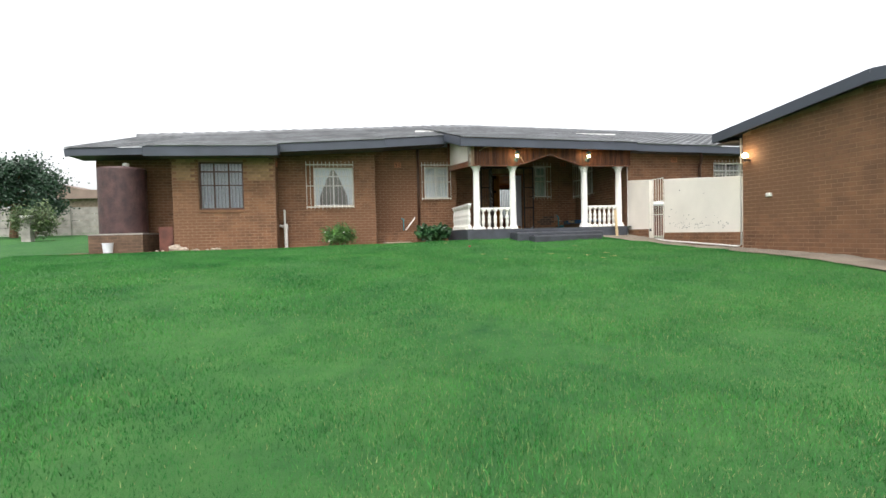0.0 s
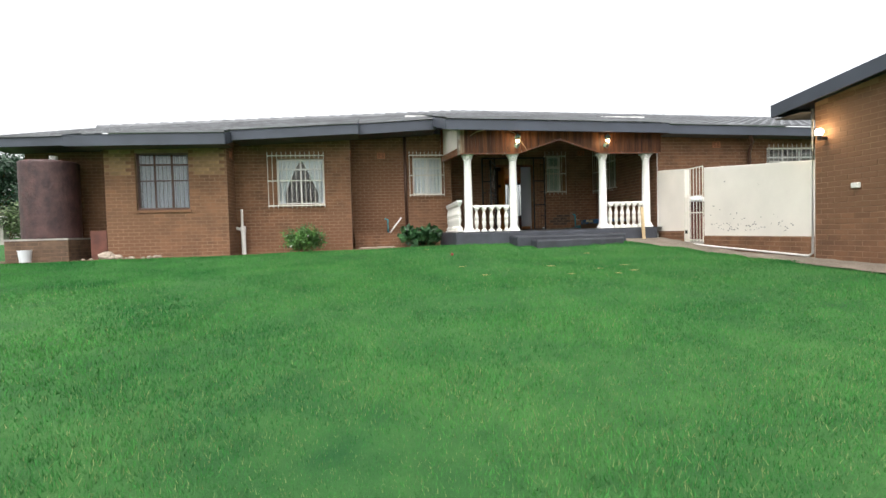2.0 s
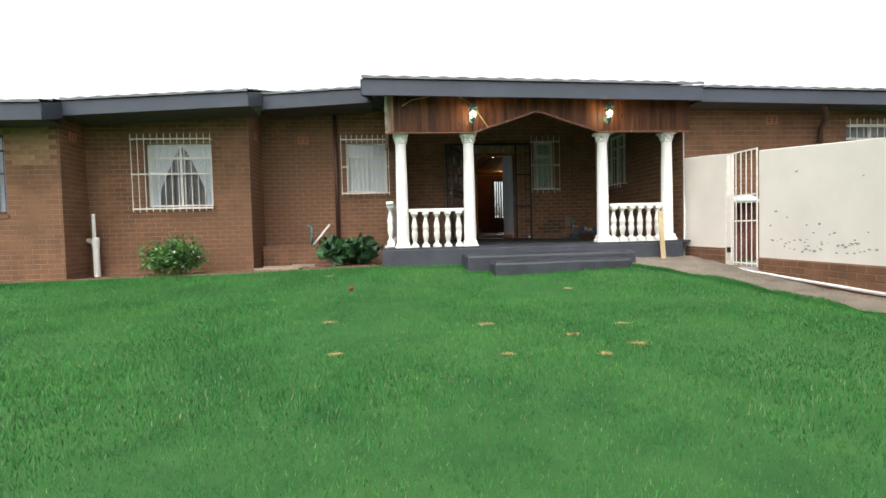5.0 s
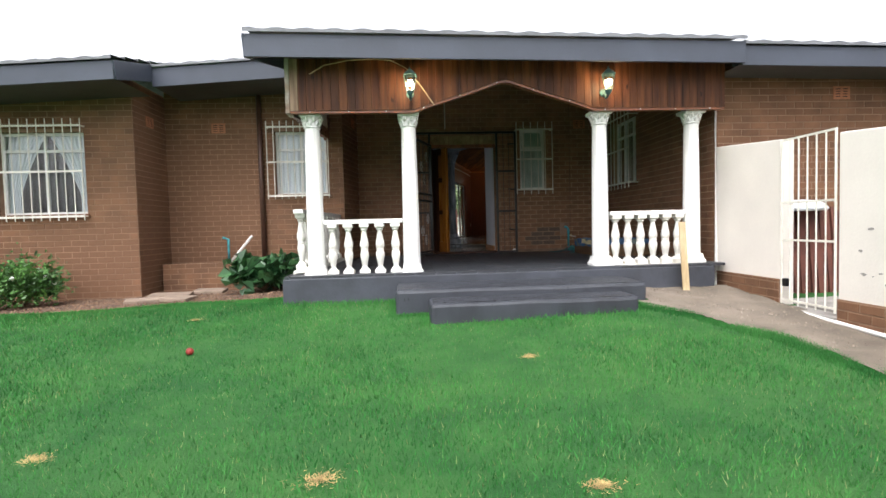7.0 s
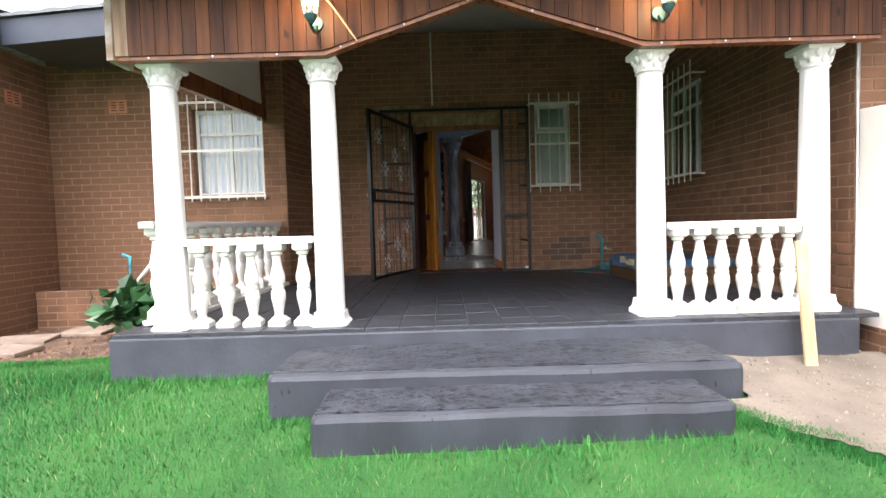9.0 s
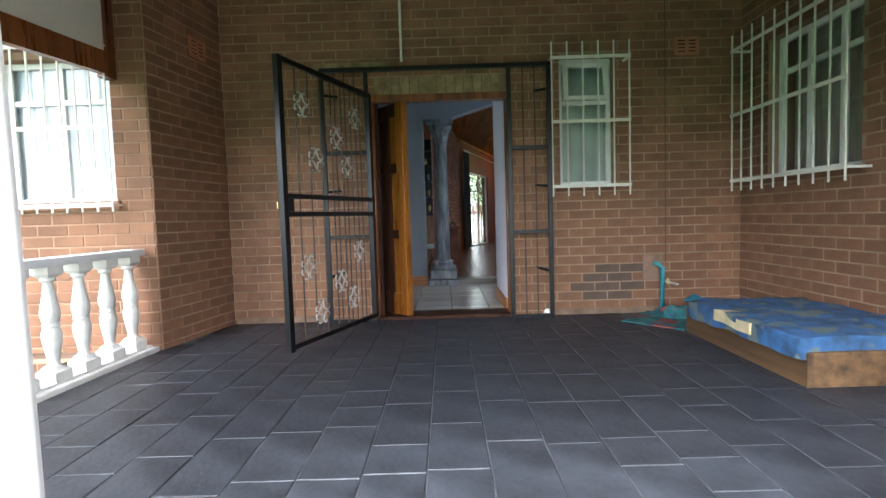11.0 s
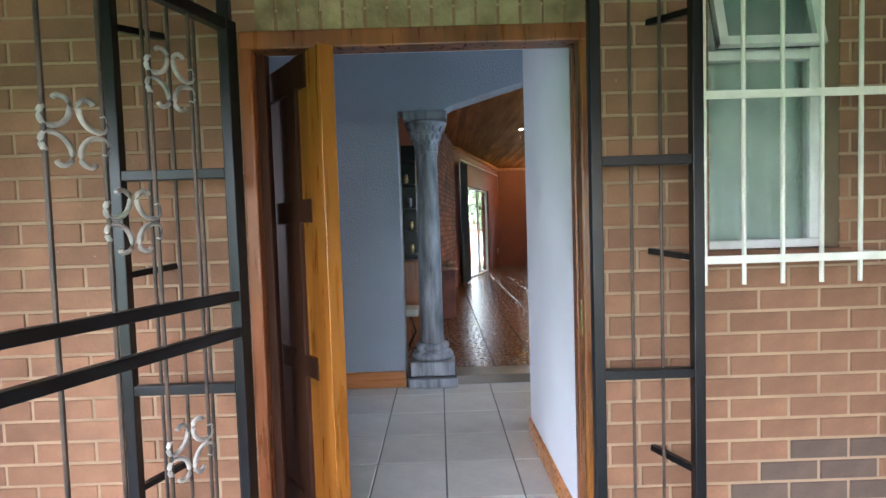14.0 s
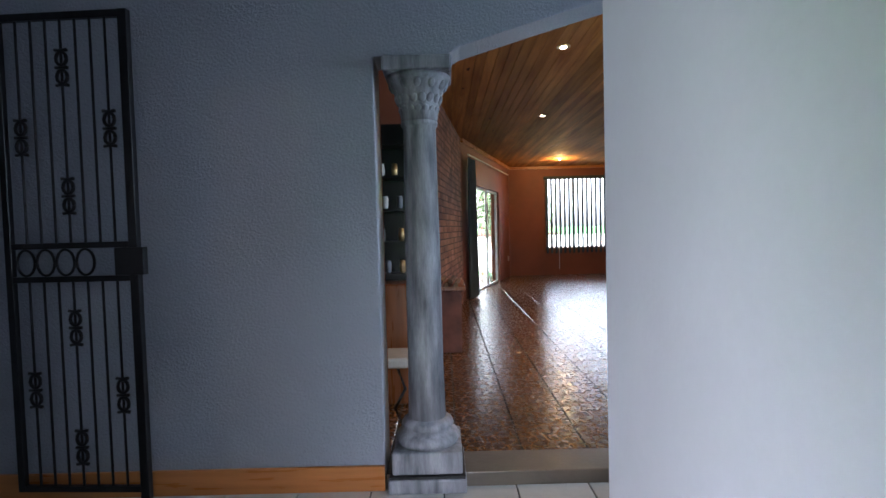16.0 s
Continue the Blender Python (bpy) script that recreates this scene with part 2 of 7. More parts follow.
M["soil"] = mat("bare_soil", (0.115, 0.066, 0.040), 0.95, var=0.25, scale=5, fine=60, bump=0.8, dist=0.02)
M["sand"] = spots(mat("sandy_path", (0.185, 0.152, 0.118), 0.95, var=0.2, scale=2.2, fine=60, bump=0.7, dist=0.014, second=(0.105, 0.086, 0.064)), (0.060, 0.046, 0.034), (26, 60, 26), 0.26, 0.25)
M["pipe"] = mat("white_plastic_pipe", (0.74, 0.72, 0.68), 0.4, var=0.05, scale=12, fine=60)
M["brownpipe"] = mat("brown_downpipe", (0.075, 0.035, 0.024), 0.45, var=0.1, scale=8, fine=60)
M["teal"] = mat("teal_pipe", (0.05, 0.30, 0.34), 0.5, var=0.2, scale=15, fine=80)
M["tank"] = mat("rusty_tank", (0.085, 0.040, 0.038), 0.55, var=0.35, scale=5, fine=18, bump=0.8, dist=0.02, second=(0.030, 0.014, 0.016), stretch=(1, 1, 0.7))
M["rust"] = mat("rusty_sheet", (0.13, 0.045, 0.03), 0.7, var=0.2, scale=4, fine=40)
M["concrete"] = mat("concrete", (0.33, 0.31, 0.28), 0.9, var=0.12, scale=3, fine=50, bump=0.3)
M["plank"] = bark_wood("raw_plank", (0.34, 0.25, 0.13), (0.50, 0.39, 0.24), 0.7)
M["oldwood"] = bark_wood("old_box_wood", (0.050, 0.026, 0.011), (0.165, 0.092, 0.038), 0.65, axis=1)
M["airbrick"] = mat("terracotta_airbrick", (0.42, 0.17, 0.085), 0.85, var=0.12, scale=8, fine=80, bump=0.3)
M["black"] = mat("dark_void", (0.008, 0.008, 0.008), 0.9, var=0.1)
M["bulb"] = mat("lit_bulb", (1, 0.9, 0.7), 0.4, var=0.02, emit=(1.0, 0.80, 0.50, 14))
M["verdigris"] = mat("verdigris_lantern", (0.05, 0.12, 0.12), 0.5, metal=0.4, var=0.2, scale=20)
M["lampglass"] = glass("lantern_glass", (1.0, 0.93, 0.8), 0.15)
M["bucket"] = mat("white_plastic_bucket", (0.66, 0.70, 0.72), 0.4, var=0.05, scale=8)
M["rubble"] = mat("rubble_stone", (0.34, 0.28, 0.22), 0.9, var=0.15, scale=12, fine=70, bump=0.5)
M["flag"] = mat("paving_slab", (0.24, 0.18, 0.135), 0.9, var=0.15, scale=5, fine=60, bump=0.3)
M["blind"] = mat("vertical_blind", (0.055, 0.07, 0.07), 0.8, var=0.1, scale=6)
M["smeared"] = mat("mortar_smeared_brick", (0.33, 0.25, 0.135), 0.9, var=0.2, scale=9, fine=60, bump=0.5, second=(0.18, 0.12, 0.06), rand=0.15)
M["rawbrick"] = mat("bare_tan_brick", (0.29, 0.175, 0.085), 0.85, var=0.16, scale=4, fine=80, bump=0.5, dist=0.004, rand=0.25)
M["brass"] = mat("worn_brass", (0.55, 0.42, 0.20), 0.35, metal=0.9, var=0.15, scale=20)


def lawn_material(name):
    m = bpy.data.materials.new(name)
    m.use_nodes = True
    t, L = m.node_tree, m.node_tree.links
    p = t.nodes["Principled BSDF"]
    co = t.nodes.new("ShaderNodeTexCoord")
    big, mid, fine = (t.nodes.new("ShaderNodeTexNoise") for _ in range(3))
    for n, sc in ((big, 0.45), (mid, 3.0), (fine, 130)):
        n.inputs["Scale"].default_value, n.inputs["Detail"].default_value = sc, 6
        L.new(co.outputs["Object"], n.inputs["Vector"])
    r = t.nodes.new("ShaderNodeValToRGB")
    e = r.color_ramp.elements
    e[0].position, e[0].color = 0.30, (0.018, 0.092, 0.024, 1)
    e[1].position, e[1].color = 0.68, (0.066, 0.180, 0.045, 1)
    mixf = t.nodes.new("ShaderNodeMath")
    mixf.operation, mixf.inputs[1].default_value = "MULTIPLY_ADD", 0.5
    L.new(mid.outputs["Fac"], mixf.inputs[0])
    half = t.nodes.new("ShaderNodeMath")
    half.operation, half.inputs[1].default_value = "MULTIPLY", 0.5
    L.new(big.outputs["Fac"], half.inputs[0])
    L.new(half.outputs[0], mixf.inputs[2])
    L.new(mixf.outputs[0], r.inputs["Fac"])
    hs = t.nodes.new("ShaderNodeHueSaturation")
    v = t.nodes.new("ShaderNodeMapRange")
    v.inputs["To Min"].default_value, v.inputs["To Max"].default_value = 0.55, 1.4
    L.new(fine.outputs["Fac"], v.inputs["Value"])
    L.new(v.outputs[0], hs.inputs["Value"])
    L.new(r.outputs["Color"], hs.inputs["Color"])
    L.new(hs.outputs["Color"], p.inputs["Base Color"])
    p.inputs["Roughness"].default_value = 0.85
    p.inputs["Specular IOR Level"].default_value = 0.2
    b = t.nodes.new("ShaderNodeBump")
    b.inputs["Strength"].default_value, b.inputs["Distance"].default_value = 0.9, 0.03
    L.new(fine.outputs["Fac"], b.inputs["Height"])
    L.new(b.outputs[0], p.inputs["Normal"])
    return m


def voronoi_tile(name, light, dark, scale):
    """Glazed brown tile printed with a crazed cobble pattern."""
    m = mat(name, light, 0.26, var=0.10, scale=2.0, fine=25, bump=0.0, rand=0.05)
    t, L = m.node_tree, m.node_tree.links
    p = t.nodes["Principled BSDF"]
    co, vo, rp, mx = t.nodes.new("ShaderNodeTexCoord"), t.nodes.new("ShaderNodeTexVoronoi"), t.nodes.new("ShaderNodeValToRGB"), t.nodes.new("ShaderNodeMixRGB")
    vo.feature = "DISTANCE_TO_EDGE"
    vo.inputs["Scale"].default_value = scale
    L.new(co.outputs["Object"], vo.inputs["Vector"])
    rp.color_ramp.elements[0].position, rp.color_ramp.elements[1].position = 0.02, 0.06
    L.new(vo.outputs["Distance"], rp.inputs["Fac"])
    L.new(rp.outputs["Color"], mx.inputs["Fac"])
    mx.inputs["Color1"].default_value = (*dark, 1)
    L.new(p.inputs["Base Color"].links[0].from_socket, mx.inputs["Color2"])
    L.new(mx.outputs[0], p.inputs["Base Color"])
    b = t.nodes.new("ShaderNodeBump")
    b.inputs["Strength"].default_value, b.inputs["Distance"].default_value = 0.05, 0.0015
    L.new(rp.outputs["Color"], b.inputs["Height"])
    L.new(b.outputs[0], p.inputs["Normal"])
    return m


M["lawn"] = lawn_material("lawn_soil")
M["livtile"] = voronoi_tile("brown_glazed_tile", (0.058, 0.024, 0.007), (0.21, 0.095, 0.027), 15)

# ---- mesh helpers ----
ORIGIN = {}


def thing(name, at=(0, 0, 0), label="", category="", group="", kind=""):
    ob = new(name)
    ob.empty_display_size = 0.1
    ob.location = at
    ORIGIN[ob.name] = Vector(at)
    return tagged(ob, label, category, group, kind)


def part(name, bm, material, parent=None, label="", category="", group="", kind="", smooth=False, bevel=0.0, at=None):
    """Links a bmesh, given in world metres, as one mesh object; under parent if given."""
    o = ORIGIN[parent.name] if parent else Vector(at or (0, 0, 0))
    if o.length:
        bmesh.ops.translate(bm, verts=bm.verts, vec=-o)
    me = bpy.data.meshes.new(name)
    if smooth:
        for f in bm.faces:
            f.smooth = True
    bm.normal_update()
    bm.to_mesh(me)
    bm.free()
    me.materials.append(material)
    ob = new(name, me)
    ORIGIN[ob.name] = o
    if parent:
        ob.parent = parent
    else:
        ob.location = o
    if bevel:
        md = ob.modifiers.new("bevel", "BEVEL")
        md.width, md.segments, md.limit_method = bevel, 2, "ANGLE"
    return tagged(ob, label, category, group, kind)


def mesh(name, verts, faces, material, parent=None, label="", category="", group="", kind="", smooth=False):
    o = ORIGIN[parent.name] if parent else Vector()
    me = bpy.data.meshes.new(name)
    me.from_pydata([tuple(Vector(v) - o) for v in verts], [], faces)
    me.update()
    if smooth:
        me.shade_smooth()
    me.materials.append(material)
    ob = new(name, me)
    ORIGIN[ob.name] = o
    ob.parent = parent
    return tagged(ob, label, category, group, kind)


def box(x0, y0, z0, x1, y1, z1, bm=None):
    bm = bm or bmesh.new()
    m = Matrix.LocRotScale(((x0 + x1) / 2, (y0 + y1) / 2, (z0 + z1) / 2), None, (abs(x1 - x0), abs(y1 - y0), abs(z1 - z0)))
    bmesh.ops.create_cube(bm, size=1, matrix=m)
    return bm


def bar(a, b, w, d, bm=None, up=(0, 0, 1)):
    """A square bar from a to b, w wide and d deep."""
    bm = bm or bmesh.new()
    a, b = Vector(a), Vector(b)
    z = (b - a).normalized()
    x = Vector(up).cross(z)
    x = x.normalized() if x.length > 1e-4 else Vector((1, 0, 0))
    y = z.cross(x)
    m = Matrix((x, y, z)).transposed().to_4x4()
    m.translation = (a + b) / 2
    bmesh.ops.create_cube(bm, size=1, matrix=m @ Matrix.Diagonal((w, d, (b - a).length, 1)))
    return bm


def rod(a, b, r, bm=None, n=8, r2=None):
    bm = bm or bmesh.new()
    a, b = Vector(a), Vector(b)
    m = (b - a).to_track_quat("Z", "Y").to_matrix().to_4x4()
    m.translation = (a + b) / 2
    bmesh.ops.create_cone(bm, cap_ends=True, segments=n, radius1=r, radius2=r if r2 is None else r2, depth=(b - a).length, matrix=m)
    return bm


def lathe(profile, at, n=20, bm=None, square=False):
    """Turned shape: profile of (radius, height) from below."""
    bm = bm or bmesh.new()
    rings = []
    for r, h in profile:
        ring = []
        for i in range(n):
            a = 2 * math.pi * (i + 0.5) / n
            k = 1 / max(abs(math.cos(a)), abs(math.sin(a))) if square else 1
            ring.append(bm.verts.new((at[0] + r * k * math.cos(a), at[1] + r * k * math.sin(a), at[2] + h)))
        rings.append(ring)
    for lo, hi in zip(rings, rings[1:]):
        for i in range(n):
            bm.faces.new((lo[i], lo[(i + 1) % n], hi[(i + 1) % n], hi[i]))
    bm.faces.new(rings[-1])
    bm.faces.new(rings[0][::-1])
    return bm


def tube(points, r, bm=None, n=6):
    """A bent round rod through the points."""
    bm = bm or bmesh.new()
    pts = [Vector(p) for p in points]
    rings = []
    for i, p in enumerate(pts):
        d = (pts[min(i + 1, len(pts) - 1)] - pts[max(i - 1, 0)]).normalized()
        q = d.to_track_quat("Z", "Y")
        rings.append([bm.verts.new(p + q @ Vector((r * math.cos(2 * math.pi * k / n), r * math.sin(2 * math.pi * k / n), 0))) for k in range(n)])
    for lo, hi in zip(rings, rings[1:]):
        for k in range(n):
            bm.faces.new((lo[k], lo[(k + 1) % n], hi[(k + 1) % n], hi[k]))
    bm.faces.new(rings[-1])
    bm.faces.new(rings[0][::-1])
    return bm


def extrude(poly, axis, lo, hi, bm=None):
    """A prism over a polygon of two coordinates; axis is the third, running from lo to hi."""
    bm = bm or bmesh.new()

    def place(p, c):
        q = list(p)
        q.insert(axis, c)
        return q
    a = [bm.verts.new(place(p, lo)) for p in poly]
    b = [bm.verts.new(place(p, hi)) for p in poly]
    bm.faces.new(a[::-1])
    bm.faces.new(b)
    for i in range(len(poly)):
        j = (i + 1) % len(poly)
        bm.faces.new((a[i], a[j], b[j], b[i]))
    bmesh.ops.recalc_face_normals(bm, faces=bm.faces)
    return bm


# ---- brick walls ----
COURSE, LONG, JOINT = 0.085, 0.235, 0.012


def brick_geometry(w, h, proud=0.005, e=0.003):
    """Front-facing brick: a chamfered face standing proud of the mortar, in (u, out, z)."""
    v = [(0, 0.002, 0), (w, 0.002, 0), (w, 0.002, h), (0, 0.002, h)]
    v += [(0, -proud + e, 0), (w, -proud + e, 0), (w, -proud + e, h), (0, -proud + e, h)]
    v += [(e, -proud, e), (w - e, -proud, e), (w - e, -proud, h - e), (e, -proud, h - e)]
    f = [(8, 9, 10, 11)]
    for a, b in ((0, 4), (4, 8)):
        for i in range(4):
            j = (i + 1) % 4
            f.append((a + i, a + j, b + j, b + i))
    return v, f


FULL_BRICK = {}


def wall(name, p0, p1, z0, z1, mortar, brick=None, th=0.23, openings=(), top=None, singles=None, label="", base=None, soldier=(), special=None):
    """A wall whose front lies to the right of the way from p0 to p1, with openings (u0, u1, z0, z1) through it and bricks on its front.
    singles: (u0, u1, z0, z1) within which whole bricks are objects of their own. top(u): the height of a sloping top."""
    d = Vector((p1[0] - p0[0], p1[1] - p0[1], 0))
    length = d.length
    d.normalize()
    back = Vector((-d.y, d.x, 0))

    def w3(u, v, z):
        return (p0[0] + d.x * u + back.x * v, p0[1] + d.y * u + back.y * v, z)
    us = sorted({0.0008, length - 0.0008, *[max(0.0008, min(length - 0.0008, q)) for o in openings for q in o[:2]]})
    zs = sorted({z0, z1, *[max(z0, min(z1, q)) for o in openings for q in o[2:]]})
    solid = {}
    for i in range(len(us) - 1):
        for j in range(len(zs) - 1):
            cu, cz = (us[i] + us[i + 1]) / 2, (zs[j] + zs[j + 1]) / 2
            solid[i, j] = not any(o[0] < cu < o[1] and o[2] < cz < o[3] for o in openings)
    verts, faces = [], []

    def quad(*pts):
        n = len(verts)
        verts.extend(w3(*p) for p in pts)
        faces.append(tuple(range(n, n + len(pts))))
    for (i, j), s in solid.items():
        if not s:
            continue
        a, b, c, e = us[i], us[i + 1], zs[j], zs[j + 1]
        quad((a, 0, c), (b, 0, c), (b, 0, e), (a, 0, e))
        quad((b, th, c), (a, th, c), (a, th, e), (b, th, e))
        if not solid.get((i - 1, j)):
            quad((a, th, c), (a, 0, c), (a, 0, e), (a, th, e))
        if not solid.get((i + 1, j)):
            quad((b, 0, c), (b, th, c), (b, th, e), (b, 0, e))
        if not solid.get((i, j - 1)):
            quad((a, 0, c), (a, th, c), (b, th, c), (b, 0, c))
        if not solid.get((i, j + 1)):
            quad((a, 0, e), (b, 0, e), (b, th, e), (a, th, e))
    if top:
        n = 24
        for k in range(n):
            a, b = length * k / n, length * (k + 1) / n
            ta, tb = max(top(a), z1), max(top(b), z1)
            if max(ta, tb) > z1 + 1e-4:
                quad((a, 0, z1), (b, 0, z1), (b, 0, tb), (a, 0, ta))
                quad((b, th, z1), (a, th, z1), (a, th, ta), (b, th, tb))
    ob = mesh(name, verts, faces, mortar, None, label or "face-brick house wall", "wall", kind="structure")
    if not brick:
        return ob
    bv, bf = [], []
    turn = Matrix((d, back, Vector((0, 0, 1)))).transposed().to_4x4()
    ztop = max([z1] + ([top(length * k / 40) for k in range(41)] if top else []))
    row, z = 0, (base if base is not None else z0)
    rnd = random.Random(len(name) * 7 + int(length * 100))
    while z < ztop:
        h = COURSE - JOINT
        start = -(LONG / 2) * (row % 2)
        u = start
        while u < length:
            a, b = max(u, 0) + (JOINT / 2), min(u + LONG, length) - JOINT / 2
            lo, hi = max(z, z0), min(z + h, z1 if not top else 99)
            pieces = [(a, b)]
            for o in openings:
                if o[2] - 0.03 < (lo + hi) / 2 < o[3] + 0.03:
                    nxt = []
                    for c, e in pieces:
                        if e <= o[0] or c >= o[1]:
                            nxt.append((c, e))
                            continue
                        if c < o[0] - 0.03:
                            nxt.append((c, o[0]))
                        if e > o[1] + 0.03:
                            nxt.append((o[1], e))
                    pieces = nxt
            for c, e in pieces:
                if e - c < 0.025 or hi - lo < 0.02:
                    continue
                if top and hi > min(max(top(c), z1), max(top(e), z1)):
                    continue
                whole = abs((e - c) - (LONG - JOINT)) < 1e-3 and abs(hi - lo - h) < 1e-3
                dark = special and special(c, lo)
                if whole and (dark or (singles and singles[0] <= c and e <= singles[1] and singles[2] <= lo and hi <= singles[3])):
                    m_ = dark or brick
                    if m_.name not in FULL_BRICK:
                        v, f = brick_geometry(LONG - JOINT, h)
                        me = bpy.data.meshes.new("brick")
                        me.from_pydata(v, [], f)
                        me.materials.append(m_)
                        FULL_BRICK[m_.name] = me
                    piece = new("brick", FULL_BRICK[m_.name])
                    piece.parent = ob
                    mt = turn.copy()
                    mt.translation = w3(c, rnd.uniform(-0.0015, 0.0015), lo)
                    piece.matrix_basis = mt
                else:
                    v, f = brick_geometry(e - c, hi - lo, 0.005 + rnd.uniform(-0.0015, 0.0015))
                    n = len(bv)
                    bv.extend(w3(c + q[0], q[1], lo + q[2]) for q in v)
                    bf.extend(tuple(n + k for k in q) for q in f)
            u += LONG
        z += COURSE
        row += 1
    mesh("brickwork", bv, bf, brick, ob, kind="stuff")
    return ob


# ---- ground ----
FL = 0.52          # porch floor
HALL = 0.53        # hall floor


def doorstep_rise(x, y):
    """The lawn swells up against the porch steps, most at their far end."""
    side = 0.040 + 0.055 * np.clip((x - 1.3) / 2.0, 0, 1) - 0.045 * np.clip((x - 3.4) / 0.6, 0, 1)
    return side * np.clip((y + 3.2) / 1.8, 0, 1) * np.clip((0.3 - y) / 0.5, 0, 1) * np.clip((x + 3) / 2.5, 0, 1)


def ground_z(x, y):
    pts = ((-60, -2.2), (-30, -1.6), (-14.6, -0.95), (-10.3, -0.70), (-7.2, -0.33), (-3.7, -0.085), (-1.7, 0.02), (-0.2, 0.17), (1.0, 0.13), (3, 0.10), (60, 0.1))
    z = pts[-1][1]
    for (a, za), (b, zb) in zip(pts, pts[1:]):
        if y <= b:
            z = za + (zb - za) * max(0, (y - a) / (b - a))
            break
    if y < -3:
        z += 0.16 * max(0, min(1, (x - 2) / 3)) * min(1, (-3 - y) / 4)
    if x < -10.9 and y > 1:
        z += 0.043 * (min(y, 45) - 1)
    z += float(doorstep_rise(x, y))
    left = max(0, min(1, (-1 - x) / 5))
    z -= 0.06 * left * max(0, min(1, (y + 4) / 3))
    return z


def ground_sheet():
    xs = [-900, -300, -120, -60, -40, -30] + [-24 + 0.5 * i for i in range(73)] + [16, 20, 30, 60, 120, 300, 900]
    ys = [-900, -300, -120, -60, -40, -30, -24] + [-20 + 0.5 * i for i in range(49)] + [6, 10, 14, 20, 26, 34, 50, 80, 120, 300, 900]
    verts = [(x, y, ground_z(x, y) + (0.012 * noise.noise((x * 0.7, y * 0.7, 0)) if abs(x) < 40 and abs(y) < 40 else 0) - (0.6 if -10.6 < x < 14 and 3.2 < y < 18 else 0)) for y in ys for x in xs]
    n = len(xs)
    faces = [(j * n + i, j * n + i + 1, (j + 1) * n + i + 1, (j + 1) * n + i) for j in range(len(ys) - 1) for i in range(n - 1)]
    mesh("ground", verts, faces, M["lawn"], None, "green mown lawn rising gently to the house", "lawn", kind="structure", smooth=True)


ground_sheet()

# ---- house walls ----
BAYA, BAYB, NOOK, BACK, WING, TANKY = 0.90, 1.66, 2.68, 3.62, 0.05, 2.02
XL, XA0, XA1, XB1, XN, XP, XW = -10.90, -8.55, -5.80, -2.86, 0.03, 0.20, 4.97
EAVE = 3.0
def unpainted(u, z):
    return M["rawbrick"] if z > 2.02 + 0.16 * noise.noise((u * 1.7, 0, 3)) else None


wall("wall_left_end", (XL, 12.0), (XL, TANKY), -0.2, 3.0, M["mortar"], M["brick"], label="brown face-brick end wall of the house")
wall("wall_tank", (XL, TANKY), (XA0, TANKY), -0.2, 3.1, M["mortar"], M["brick"])
wall("wall_bay_side", (XA0, TANKY), (XA0, BAYA), -0.2, 3.0, M["mortar"], M["brick"])
wall("wall_bay_front", (XA0, BAYA), (XA1, BAYA), -0.2, 2.95, M["mortar"], M["brick"], openings=[(0.68, 1.88, 1.24, 2.62)], singles=(0.0, 1.2, 0.1, 1.2), special=unpainted)
wall("wall_bay_return", (XA1, BAYA), (XA1, BAYB), -0.2, 3.0, M["mortar"], M["brick"])
wall("wall_bedroom", (XA1, BAYB), (XB1, BAYB), -0.2, 3.15, M["mortar"], M["brick"], openings=[(1.05, 2.25, 1.36, 2.56)], singles=(1.4, 2.94, 0.0, 1.3))
wall("wall_bedroom_return", (XB1, BAYB), (XB1, NOOK), -0.2, 3.3, M["mortar"], M["brick"], singles=(0, 1.1, 0, 3.0))
wall("wall_nook", (XB1, NOOK), (XN, NOOK), -0.2, 3.4, M["mortar"], M["brick"], openings=[(1.76, 2.62, 1.65, 2.72)], singles=(0.0, 1.8, 0.4, 2.6))
wall("wall_porch_left", (XN, NOOK), (XP, BACK), -0.2, 3.55, M["pmortar"], M["pbrick"], singles=(0, 1.0, 0.5, 3.0))
DOOR = (1.54 - XP, 2.84 - XP, FL, 2.60)
WIN4 = (3.30 - XP, 3.80 - XP, 1.72, 2.90)


def scorched(u, z):
    x = XP + u
    return M["burnt"] if 0.60 < z < 0.92 + 0.12 * noise.noise((x * 3, 0, 7)) and noise.noise((x * 9, z * 14, 1)) > -0.25 and 3.32 + 0.12 * math.sin(z * 40) < x < 3.86 + 0.1 * math.sin(z * 29) else None


wall("wall_porch_back", (XP, BACK), (XW, BACK), -0.2, 3.95, M["pmortar"], M["pbrick"], openings=[DOOR, WIN4], singles=(2.4, 4.6, 0.5, 1.95), special=scorched, label="tan face-brick back wall of the porch")
wall("wall_porch_right", (XW, BACK), (XW, WING), -0.2, 2.9, M["pmortar"], M["pbrick"], top=lambda u: 2.88 + 0.235 * (BACK - u + 0.5), openings=[(0.40, 1.38, 1.72, 2.86)], singles=(0, 2.6, 0.5, 1.7))
wall("wall_wing", (XW, WING), (15.0, WING), -0.2, 2.95, M["mortar"], M["brick"], openings=[(3.15, 4.75, 1.50, 2.55)], label="brown face-brick wing wall above the garden wall")
wall("wall_wing_end", (15.0, WING), (15.0, 12.0), -0.2, 2.9, M["mortar"])
mesh("house_floor", [(XL, BAYB + 0.3, 0.40), (XB1, BAYB + 0.3, 0.40), (XB1, 18, 0.40), (XL, 18, 0.40)], [(0, 1, 2, 3)], M["concrete"], None, "plain concrete floor of the closed rooms", "floor", kind="structure")

# ---- roof ----
RIDGE_Y = 6.5
PITCH = 0.237


